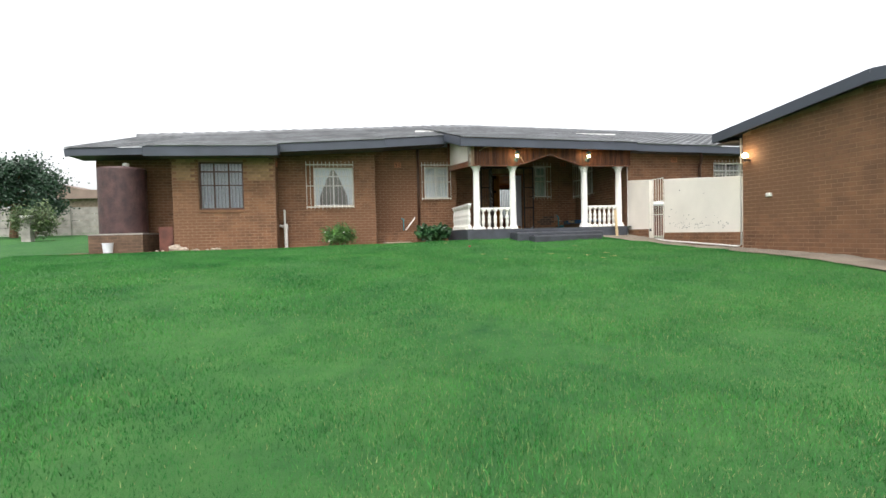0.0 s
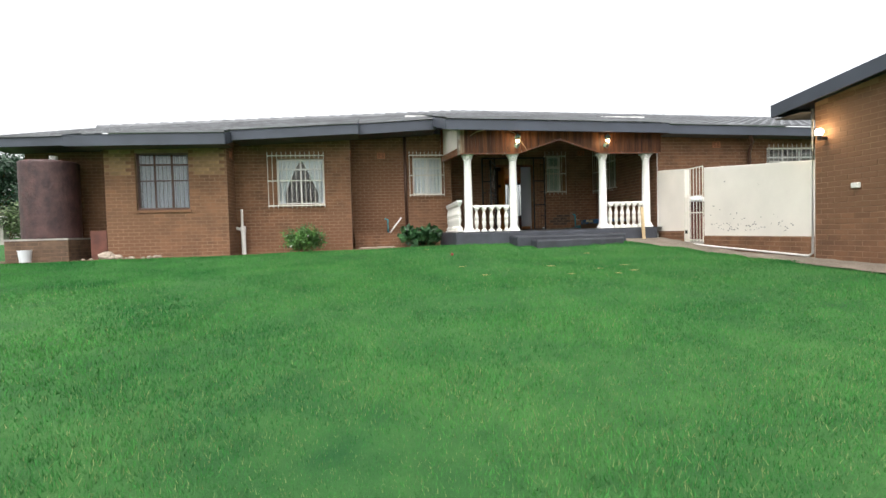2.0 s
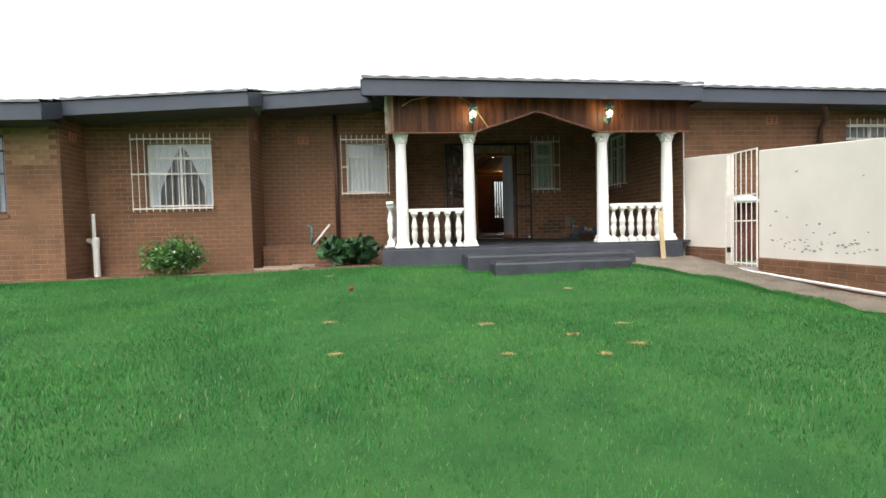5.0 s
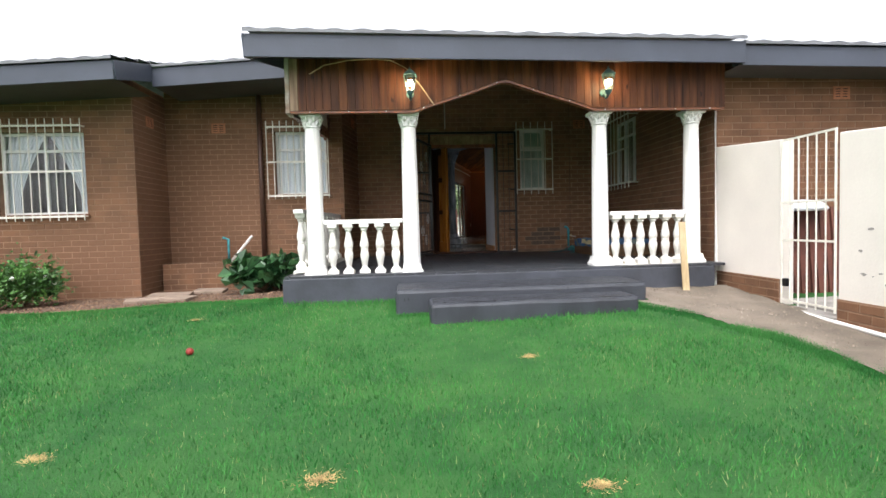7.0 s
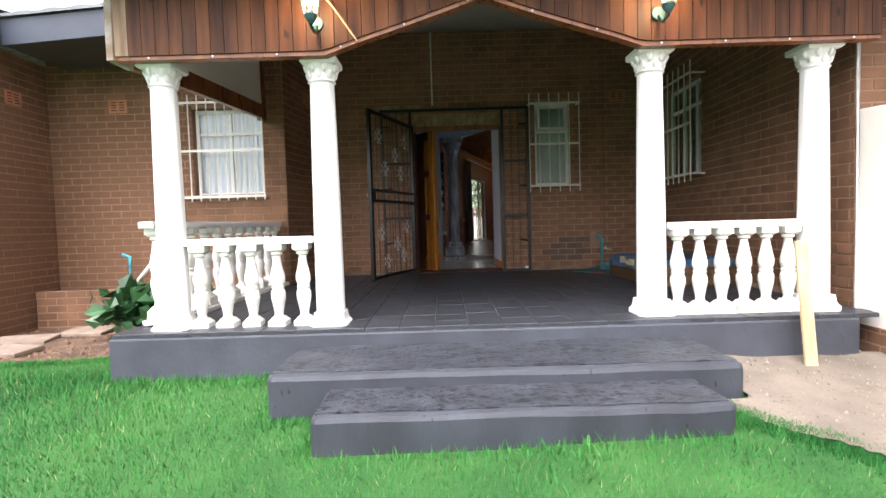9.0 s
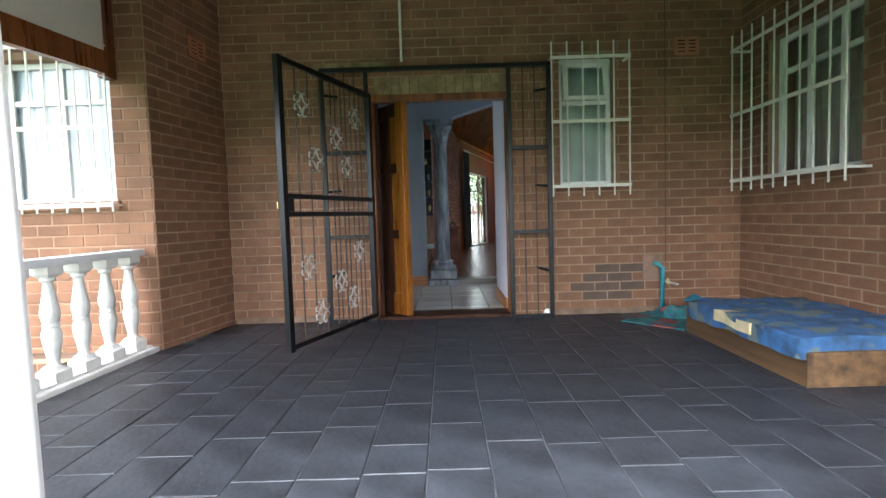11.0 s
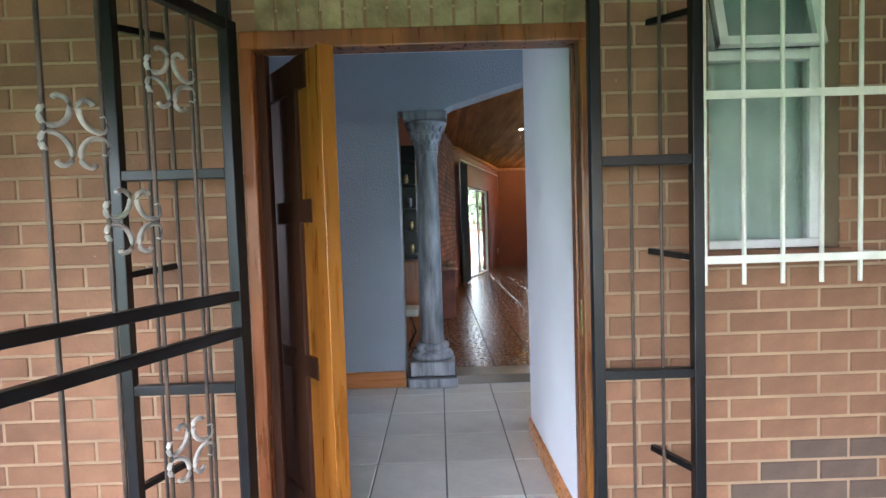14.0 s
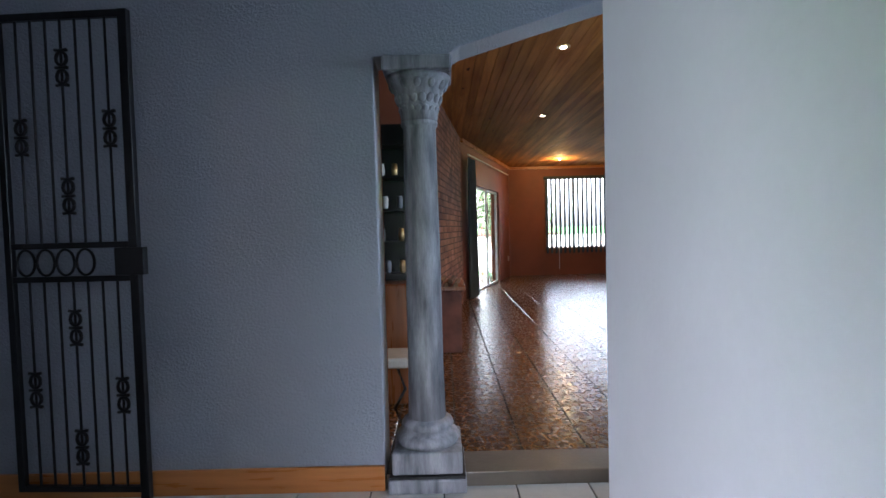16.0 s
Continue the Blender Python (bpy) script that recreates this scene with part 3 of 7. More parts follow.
def ridge_z(x):
    return 4.31 + (x + 11.2) * 0.0475 if x < 1 else 4.89 - (x - 1) * 0.0155


ROOF = [  # x0, x1, eave y, top of the fascia at both ends, depth of the fascia
    ("tank", -11.20, -9.05, 0.95, 2.96, 3.02, 0.20),
    ("bay", -9.05, -5.64, 0.25, 2.93, 2.97, 0.26),
    ("bedroom", -5.64, -2.60, 0.75, 3.12, 3.28, 0.24),
    ("nook", -2.60, -0.50, 1.75, 3.48, 3.62, 0.27),
    ("porch", -0.58, 4.95, -0.55, 3.13, 3.05, 0.24),
    ("wing", 4.95, 15.30, -0.50, 3.02, 2.86, 0.22),
]


def roof_section(name, x0, x1, ye, za, zb, depth):
    """Tiled slope from the eave to the ridge: stepped courses with a rolled profile."""
    verts, faces = [], []
    n = max(2, round((RIDGE_Y - ye) / 0.33))
    cols = max(4, int((x1 - x0) / 0.075))
    for k in range(n):
        f0, f1 = k / n, (k + 1) / n
        base = len(verts)
        for i in range(cols + 1):
            x = x0 + (x1 - x0) * i / cols
            e = za + (zb - za) * (x - x0) / (x1 - x0)
            r = ridge_z(x)
            roll = 0.010 * math.sin(2 * math.pi * x / 0.30)
            y0, y1 = ye - 0.05 + (RIDGE_Y - ye + 0.05) * f0, ye - 0.05 + (RIDGE_Y - ye + 0.05) * f1
            za_, zb_ = e + (r - e) * f0, e + (r - e) * f1
            verts += [(x, y0, za_ + 0.012), (x, y0, za_ + 0.050 + roll), (x, y1 + 0.03, zb_ + 0.022 + roll)]
        for i in range(cols):
            a, b = base + 3 * i, base + 3 * i + 3
            faces += [(a, b, b + 1, a + 1), (a + 1, b + 1, b + 2, a + 2)]
    return mesh("roof_" + name, verts, faces, M["rooftile"], None, "grey concrete tiled roof slope, wet and weathered", "roof", kind="structure")


def fascia_board(name, a, b, depth, label="dark slate-grey painted fascia board"):
    bm = bmesh.new()
    bar((a[0], a[1], a[2] - depth / 2), (b[0], b[1], b[2] - depth / 2), depth, 0.035, bm, up=(0, 1, 0)) if abs(a[0] - b[0]) > abs(a[1] - b[1]) else bar((a[0], a[1], a[2] - depth / 2), (b[0], b[1], b[2] - depth / 2), 0.035, depth, bm)
    return part("fascia_" + name, bm, M["fascia"], None, label, "fascia", kind="structure", bevel=0.004)


for nm, x0, x1, ye, za, zb, dp in ROOF:
    roof_section(nm, x0, x1, ye, za, zb, dp)
    fascia_board(nm, (x0, ye, za), (x1, ye, zb), dp)
    wallat = {"tank": TANKY, "bay": BAYA, "bedroom": BAYB, "nook": NOOK, "porch": -0.10, "wing": WING}[nm]
    if nm != "porch":
        zs0, zs1 = za - dp + 0.02, zb - dp + 0.02
        mesh("soffit_" + nm, [(x0, ye, zs0), (x1, ye, zs1), (x1, wallat + 0.02, zs1), (x0, wallat + 0.02, zs0)], [(3, 2, 1, 0)], M["soffit"], None, "dark boarded soffit under the eave", "soffit", kind="structure")
for nm, x, ya, yb, za, dp in (("bay_left", -9.05, 0.25, 1.0, 2.93, 0.26), ("bay_right", -5.64, 0.25, 0.75, 2.97, 0.26), ("bedroom_right", -2.60, 0.75, 1.75, 3.28, 0.24), ("porch_left", -0.58, -0.55, 1.75, 3.13, 0.24), ("verge", -11.20, 0.95, RIDGE_Y, 2.96, 0.22)):
    r = ridge_z(x)
    zb = za + (r - za) * (yb - ya) / (RIDGE_Y - ya)
    fascia_board(nm, (x, ya, za), (x, yb, zb), dp)
mesh("roof_rear", [(-11.3, RIDGE_Y, 4.31), (1, RIDGE_Y, 4.89), (15.3, RIDGE_Y, 4.67), (15.3, 17.1, 3.75), (-11.3, 17.1, 3.75)], [(0, 1, 2, 3, 4)], M["rooftile"], None, "rear slope of the tiled roof", "roof", kind="structure")
ridge = thing("ridge_capping", (0, RIDGE_Y, 4.8), "row of half-round concrete ridge tiles", "ridge tiles", kind="structure")
xx = -11.3
while xx < 15.2:
    bm = bmesh.new()
    z = ridge_z(xx + 0.2)
    for i, (xa, r) in enumerate(((xx, 0.135), (xx + 0.42, 0.115))):
        for k in range(7):
            a = math.pi * k / 6
            bm.verts.new((xa, RIDGE_Y + r * math.cos(a), z + r * math.sin(a)))
    bm.verts.ensure_lookup_table()
    for k in range(6):
        bm.faces.new((bm.verts[k], bm.verts[k + 1], bm.verts[k + 8], bm.verts[k + 7]))
    bm.faces.new([bm.verts[k] for k in range(7)])
    part("ridge_tile", bm, M["rooftile"], ridge)
    xx += 0.40

# ---- porch: plinth, floor, steps ----
PX0, PX1, PY = -0.36, 4.80, -0.22
bm = box(PX0, PY, -0.1, PX1, NOOK + 1.0, FL - 0.03)
part("porch_plinth", bm, M["plinth"], None, "dark grey painted porch plinth", "plinth", kind="structure", bevel=0.012)
mesh("porch_bed", [(PX0 + 0.1, PY + 0.1, FL - 0.0036), (XW, PY + 0.1, FL - 0.0036), (XW, BACK, FL - 0.0036), (PX0 + 0.1, BACK, FL - 0.0036)], [(0, 1, 2, 3)], M["grout"], None, "dark grouted porch floor bed", "floor", kind="structure")


def step_block(name, x0, x1, y0, y1, z0, z1, label):
    bm = box(x0, y0, z0, x1, y1, z1)
    bmesh.ops.subdivide_edges(bm, edges=bm.edges, cuts=9, use_grid_fill=True)
    for v in bm.verts:
        v.co += Vector((noise.noise(v.co * 3), noise.noise(v.co * 3 + Vector((9, 0, 0))), noise.noise(v.co * 4 + Vector((0, 7, 0))))) * 0.012
    s = part(name, bm, M["step"], None, label, "step", kind="structure", bevel=0.035)
    cuts = [x0 + 0.02, x0 + (x1 - x0) * 0.31, x0 + (x1 - x0) * 0.66, x1 - 0.02]
    for a, b in zip(cuts, cuts[1:]):
        t = box(a + 0.0015, y0 + 0.045, z1 - 0.01, b - 0.0015, y1 - 0.005, z1 + 0.007)
        bmesh.ops.subdivide_edges(t, edges=t.edges, cuts=14, use_grid_fill=True)
        for v in t.verts:
            v.co += Vector((noise.noise(v.co * 9), noise.noise(v.co * 9 + Vector((4, 0, 0))), noise.noise(v.co * 14) * 0.7)) * 0.006
        part("tread", t, M["tread"], s, "flaking dark slate tread")
    return s


step_block("step_upper", 0.94, 3.62, -0.87, PY + 0.01, -0.05, 0.395, "worn black-painted upper porch step")
step_block("step_lower", 1.285, 3.36, -1.265, -0.86, -0.05, 0.305, "worn black-painted lower porch step")

# ---- columns and balustrades ----
COLS = (0.0, 1.13, 3.46, 4.63)
TOPZ = 2.40


def column(at, height):
    c = thing("porch_column", at, "white painted fluted porch column with leafy capital", "column", "porch columns", "")
    x, y, z = at
    part("base", lathe([(0.132, 0), (0.132, 0.035), (0.122, 0.042), (0.112, 0.065), (0.105, 0.115)], at, 24, square=True), M["white"], c, bevel=0.006)
    bm = bmesh.new()
    rings = []
    n = 48
    for k in range(15):
        f = k / 14
        r = 0.102 - 0.017 * f ** 1.6
        rings.append([bm.verts.new((x + (r - 0.0045 * (i % 4 == 0)) * math.cos(2 * math.pi * i / n), y + (r - 0.0045 * (i % 4 == 0)) * math.sin(2 * math.pi * i / n), z + 0.11 + (height - 0.27) * f)) for i in range(n)])
    for lo, hi in zip(rings, rings[1:]):
        for i in range(n):
            bm.faces.new((lo[i], lo[(i + 1) % n], hi[(i + 1) % n], hi[i]))
    part("shaft", bm, M["white"], c, smooth=True)
    zc = z + height - 0.17
    cap = part("capital", lathe([(0.086, 0), (0.100, 0.012), (0.090, 0.022), (0.092, 0.06), (0.106, 0.10), (0.120, 0.125)], (x, y, zc), 24), M["white"], c)
    for i in range(16):
        a, up = math.pi / 8 * i, i % 2
        bm = bmesh.new()
        tip = Matrix.Translation((x + (0.112 if up else 0.100) * math.cos(a), y + (0.112 if up else 0.100) * math.sin(a), zc + (0.098 if up else 0.055)))
        bmesh.ops.create_icosphere(bm, subdivisions=1, radius=1, matrix=tip @ Matrix.Rotation(a, 4, "Z") @ Matrix.Rotation(0.35, 4, "Y") @ Matrix.Diagonal((0.013, 0.021, 0.036, 1)))
        part("leaf", bm, M["white"], cap, smooth=True)
    part("abacus", lathe([(0.112, 0), (0.126, 0.012), (0.126, 0.048)], (x, y, zc + 0.122), 4, square=True), M["white"], c, bevel=0.004)
    return c


for x in COLS:
    column((x, 0.0, FL - (0.02 if x < 2 else 0.0)), TOPZ - FL + (0.02 if x < 2 else 0.0))
part("column_pad", box(3.26, -0.21, FL - 0.04, 3.64, 0.18, FL), M["plinth"], None, "dark painted pad under a porch column", "pad", kind="structure")

BALUSTER = [(0.062, 0.0), (0.062, 0.055), (0.050, 0.065), (0.036, 0.085), (0.030, 0.105), (0.040, 0.16), (0.052, 0.22), (0.052, 0.255), (0.042, 0.285), (0.046, 0.292), (0.046, 0.302), (0.042, 0.31), (0.052, 0.345), (0.052, 0.375), (0.038, 0.44), (0.028, 0.50), (0.026, 0.525), (0.042, 0.535), (0.042, 0.545), (0.035, 0.552), (0.058, 0.57), (0.058, 0.61)]


def baluster_mesh():
    bm = bmesh.new()
    lathe(BALUSTER[3:20], (0, 0, 0), 16, bm)
    lathe(BALUSTER[:4], (0, 0, 0), 4, bm, square=True)
    lathe([(0.035, 0.552), (0.056, 0.57), (0.056, 0.61)], (0, 0, 0), 4, bm, square=True)
    me = bpy.data.meshes.new("baluster")
    bm.normal_update()
    bm.to_mesh(me)
    bm.free()
    me.materials.append(M["baluster"])
    return me


BAL = baluster_mesh()


def balustrade(p0, p1, n, label, z=FL, tall=1.0):
    b = thing("balustrade", (p0[0], p0[1], z), label, "balustrade", "porch balustrades")
    d = Vector((p1[0] - p0[0], p1[1] - p0[1], 0))
    for i in range(n):
        q = d * ((i + 0.5) / n)
        o = new("baluster", BAL)
        o.parent = b
        o.location = (q.x, q.y, 0)
        o.scale = (1, 1, tall)
        o.rotation_euler = (0, 0, random.Random(i).uniform(-0.08, 0.08) + math.atan2(d.y, d.x))
    part("handrail", bar((p0[0], p0[1], z + 0.61 * tall + 0.025), (p1[0], p1[1], z + 0.61 * tall + 0.025), 0.115, 0.05), M["white"], b, bevel=0.006)
    part("footing", bar((p0[0], p0[1], z - 0.012), (p1[0], p1[1], z - 0.012), 0.13, 0.03), M["baluster"], b, bevel=0.003)
    return b


balustrade((0.10, 0.0), (1.03, 0.0), 5, "white turned balustrade between two porch columns", FL - 0.02)
balustrade((3.57, 0.0), (4.53, 0.0), 6, "white turned balustrade beside the plank", FL)
part("porch_kerb", extrude([(-0.31, 0.12), (-0.10, 0.12), (0.02, 2.66), (-0.18, 2.66)], 2, FL - 0.03, FL + 0.035), M["baluster"], None, "weathered pale kerb along the side of the porch", "kerb", kind="structure", bevel=0.008)
balustrade((-0.21, 0.04), (-0.09, 2.64), 11, "white turned balustrade along the side of the porch", FL + 0.045, 1.12)

# ---- porch gable board, beams and ceiling ----


def arch_z(x):
    u = abs(x - 2.27)
    if u > 1.05:
        return 2.40
    return 2.40 + 0.35 * (1 - (u / 1.05)) ** 0.85 - 0.02 * math.sin(math.pi * u / 1.05)


M["palewood"] = bark_wood("weathered_pale_pine", (0.16, 0.095, 0.055), (0.36, 0.26, 0.17), 0.7)
gable = thing("porch_gable", (2.3, -0.20, 2.4), "reddish knotty pine boards with an arched cut over the porch", "gable boards", kind="structure")
xx = -0.20
while xx < 4.88:
    w = 0.092
    a, b = xx + 0.002, min(xx + w, 4.93) - 0.002
    part("board", extrude([(a, arch_z(a)), (b, arch_z(b)), (b, 2.98), (a, 2.98)], 1, -0.215, -0.195), M["palewood"] if xx < -0.12 else M["pine"], gable)
    xx += w
part("backing", extrude([(-0.20, 2.42)] + [(x, arch_z(x) + 0.02) for x in np.linspace(1.1, 3.45, 20)] + [(4.93, 2.42), (4.93, 2.98), (-0.20, 2.98)], 1, -0.195, -0.14), M["frame"], gable)
part("lower_trim", extrude([(-0.20, 2.375)] + [(x, arch_z(x) - 0.028) for x in np.linspace(1.2, 3.34, 24)] + [(4.93, 2.375), (4.93, 2.405)] + [(x, arch_z(x) + 0.004) for x in np.linspace(3.34, 1.2, 24)] + [(-0.20, 2.405)], 1, -0.20, -0.12), M["frame"], gable)
for k in range(12):
    xn = 0.02 + 0.43 * k
    part("nail", rod((xn, -0.200, arch_z(xn) - 0.012), (xn, -0.2045, arch_z(xn) - 0.012), 0.007, n=6), M["white"], gable, "white nail head")
part("corner_board", box(-0.245, -0.23, 2.37, -0.20, 0.0, 3.0), mat("flaking_white_board", (0.46, 0.43, 0.38), 0.85, var=0.2, scale=5, fine=40, second=(0.22, 0.15, 0.10)), gable, "flaking white-painted corner board")
part("side_beam", bar((-0.22, 0.0, 2.46), (-0.22, NOOK, 2.66), 0.06, 0.16), M["frame"], None, "dark stained side beam of the porch", "beam", kind="structure")
mesh("side_panel", [(-0.20, 0.0, 2.52), (-0.20, NOOK, 2.70), (-0.20, NOOK, 3.60), (-0.20, 0.0, 3.00)], [(0, 1, 2, 3)], M["plaster"], None, "off-white board closing the side of the porch roof", "panel", kind="structure")
part("side_post", box(-0.26, NOOK - 0.10, 2.55, -0.18, NOOK, 3.5), M["frame"], None, "dark stained post under the porch roof", "post", kind="structure")
# off-white board coloured mid grey, so the porch's shade is in its colour
mesh("ceiling_porch", [(-0.25, -0.16, 2.93), (XW, -0.16, 2.90), (XW, BACK + 0.02, 3.92), (-0.25, BACK + 0.02, 3.92)], [(3, 2, 1, 0)], mat("porch_ceiling_board", (0.30, 0.29, 0.27), 0.8, var=0.05, scale=2), None, "off-white raked porch ceiling, darkened for the porch's shade", "ceiling", kind="structure")

# ---- garden wall, gate, garage ----
GX = XW
GATE_Y0, GATE_Y1 = -1.08, -1.80


def garden_wall(name, ya, yb):
    z_a, z_b = 1.955 - 0.082 * (0.05 - ya), 1.955 - 0.082 * (0.05 - yb)
    part(name, extrude([(ya, -0.3), (yb, -0.3), (yb, z_b), (ya, z_a)], 0, GX, GX + 0.15), M["plaster"], None, "cream plastered garden wall with flaking patches", "wall", kind="structure", bevel=0.01)


def low_bricks(name, ya, yb):
    return wall(name, (GX - 0.012, ya), (GX - 0.012, yb), -0.3, 0.43 - 0.04 * (0.05 - (ya + yb) / 2), M["mortar"], M["brick"], th=0.012, label="brown brick footing of the garden wall")


garden_wall("wall_garden_short", 0.04, GATE_Y0)
garden_wall("wall_garden_long", GATE_Y1, -4.64)
low_bricks("wall_garden_foot", 0.04, GATE_Y0)
low_bricks("wall_garden_foot_long", GATE_Y1, -4.64)
GRIDGE, GEAVE = -7.68, -4.65


def gable_top(u):
    y = -4.65 - u
    return 2.84 - 0.108 * abs(y - GRIDGE)


wall("wall_garage", (GX, GEAVE), (GX, 2 * GRIDGE - GEAVE), -0.6, 2.45, M["mortar"], M["brick"], top=gable_top, singles=(0, 1.9, 0.6, 2.4), label="brown face-brick gable wall of the garage")
wall("wall_garage_side", (11.0, GEAVE), (GX, GEAVE), -0.6, 2.45, M["mortar"], M["brick"], label="brown face-brick side wall of the garage")
wall("wall_garage_rear", (11.0, 2 * GRIDGE - GEAVE), (11.0, GEAVE), -0.6, 2.45, M["mortar"])
sl = 0.108


def garage_z(y):
    return 2.99 - abs(y - GRIDGE) * sl


for nm, ya in (("near", GEAVE + 0.62), ("far", 2 * GRIDGE - GEAVE - 0.62)):
    verts = [(4.70, ya, garage_z(ya)), (11.2, ya, garage_z(ya)), (11.2, GRIDGE, 2.99), (4.70, GRIDGE, 2.99)]
    verts += [(x, y, z - 0.06) for x, y, z in verts]
    mesh("garage_roof_" + nm, verts, [(0, 1, 2, 3), (7, 6, 5, 4), (0, 4, 5, 1), (1, 5, 6, 2), (3, 7, 4, 0)], M["rooftile"], None, "grey garage roof slope", "roof", kind="structure")
    fascia_board("barge_" + nm, (4.71, ya, garage_z(ya) + 0.02), (4.71, GRIDGE, 3.01), 0.22)
    fascia_board("garage_eave_" + nm, (4.70, ya, garage_z(ya)), (11.2, ya, garage_z(ya)), 0.18)
mesh("soffit_garage", [(4.72, GEAVE + 0.60, 2.36), (11.2, GEAVE + 0.60, 2.36), (11.2, GEAVE, 2.36), (4.72, GEAVE, 2.36)], [(0, 1, 2, 3)], M["soffit"], None, "dark boarded soffit of the garage eave", "soffit", kind="structure")

# ---- hall and living room ----
HX0, HX1, HY1 = -1.2, 2.90, 5.86
LIV = 0.60
part("hall_floor", box(HX0, BACK + 0.02, 0.3, 6.6, HY1 + 0.28, HALL - 0.012), M["tilegrout"], None, "dark grouted hall floor bed", "floor", kind="structure")
part("wall_hall_right", extrude([(2.818, BACK + 0.101), (3.05, BACK + 0.101), (3.06, 4.82), (2.803, 4.82)], 2, HALL - 0.02, 4.1), M["hallsmooth"], None, "hall wall in the pale, lit tone of its grey-blue paint", "wall", kind="structure", bevel=0.006)
part("wall_hall_end", extrude([(HX0, 0.3), (1.95, 0.3), (1.95, 2.80), (2.33, 2.80), (2.40, 2.84), (2.75, 2.945), (3.2, 3.075), (4.2, 3.30), (6.6, 3.55), (6.6, 4.2), (HX0, 4.2)], 1, HY1, HY1 + 0.24), M["hall"], None, "textured hall wall in a darker, shaded blue-grey, with a slanting opening", "wall", kind="structure", bevel=0.008)
# plain closing wall; its opening is added for the fill light
wall("wall_hall_left", (HX0, BACK + 0.23), (HX0, HY1), 0.3, 4.1, M["hall"], None, th=0.2, openings=[(0.18, 1.02, 1.38, 2.62)], label="hall wall in a darker, shaded blue-grey, with an added unseen opening")
wall("wall_hall_front", (4.97, BACK + 0.25), (HX0, BACK + 0.25), HALL, 4.1, M["hallsmooth"], None, th=0.012, openings=[(4.97 - 2.88, 4.97 - 1.54, 0, 2.60), (4.97 - 3.80, 4.97 - 3.30, 1.72, 2.90)], label="pale painted inside of the front wall")
wall("wall_passage_end", (6.6, 6.1), (6.6, BACK + 0.2), 0.3, 4.1, M["hallsmooth"], None, th=0.15, openings=[(0.3, 1.5, 1.9, 3.3)], label="pale wall closing the passage")
part("ceiling_hall", box(HX0, BACK, 4.05, 6.7, HY1 + 0.2, 4.15), M["white"], None, "white hall ceiling", "ceiling", kind="structure")
part("living_floor", box(-2.5, HY1 + 0.10, 0.3, 9.5, 17.2, LIV - 0.010), M["tilegrout"], None, "dark grouted living room floor bed", "floor", kind="structure")
part("threshold", box(1.95, HY1 + 0.02, 0.4, 6.6, HY1 + 0.28, LIV + 0.002), M["threshold"], None, "dull brown tiled threshold strip", "threshold", kind="structure", bevel=0.006)
FAR = 16.85


def lwall(name, p0, p1, openings=(), label="terracotta painted living room wall", m="redwall", brick=None):
    return wall(name, p0, p1, 0.5, 3.7, M[m], brick, th=0.2, openings=openings, label=label)


lwall("wall_living_far", (4.05, FAR), (9.5, FAR), [(0.98, 4.0, 1.30, 3.20)])
lwall("wall_living_right", (9.5, FAR), (9.5, HY1))
# the sliding door wall runs at a slant
A, Bp = Vector((2.62, 12.3)), Vector((4.05, FAR))
sd = (Bp - A).length
lwall("wall_living_slant", tuple(A), tuple(Bp), [(sd * 0.18, sd * 0.71, LIV, 2.75)])
wall("wall_living_brick", (2.0, 7.6), (2.62, 12.3), 0.5, 3.7, mat("dark_inside_mortar", (0.045, 0.026, 0.020), 0.95, var=0.15, scale=3), mat("red_inside_brick", (0.27, 0.115, 0.075), 0.8, var=0.2, scale=4, fine=70, bump=0.6, island=0.3), th=0.2, label="rough red brick living room wall")
part("wall_living_near", box(-2.5, HY1 + 0.24, 0.5, 1.95, HY1 + 0.26, 3.7), M["redwall"], None, "terracotta living room wall", "wall", kind="structure")
lwall("wall_living_left", (0.2, 6.1), (0.2, 7.6))
lwall("wall_living_nib", (0.2, 7.6), (2.0, 7.6))

# ---- rooms behind the windows ----
ROOMM = mat("room_paint", (0.30, 0.27, 0.23), 0.8, var=0.06, scale=2)


def room(name, x0, y0, x1, y1, z0=0.45, z1=2.95):
    v = [(x0, y0, z0), (x1, y0, z0), (x1, y1, z0), (x0, y1, z0), (x0, y0, z1), (x1, y0, z1), (x1, y1, z1), (x0, y1, z1)]
    mesh("room_" + name, v, [(0, 1, 2, 3), (7, 6, 5, 4), (1, 5, 6, 2), (2, 6, 7, 3), (3, 7, 4, 0)], ROOMM, None, "plain room seen dimly through a window", "room", kind="structure")


room("bay", XA0 + 0.23, BAYA + 0.24, XA1 - 0.02, 5.0)
room("bedroom", XA1 + 0.02, BAYB + 0.24, XB1 - 0.23, 5.5)
room("nook", XB1 + 0.02, NOOK + 0.24, XN - 0.02, 3.80)
room("pantry", HX1 + 0.17, BACK + 0.245, 4.9, 5.05)
room("wing", XW + 0.25, WING + 0.24, 13.0, 3.6, z1=2.9)

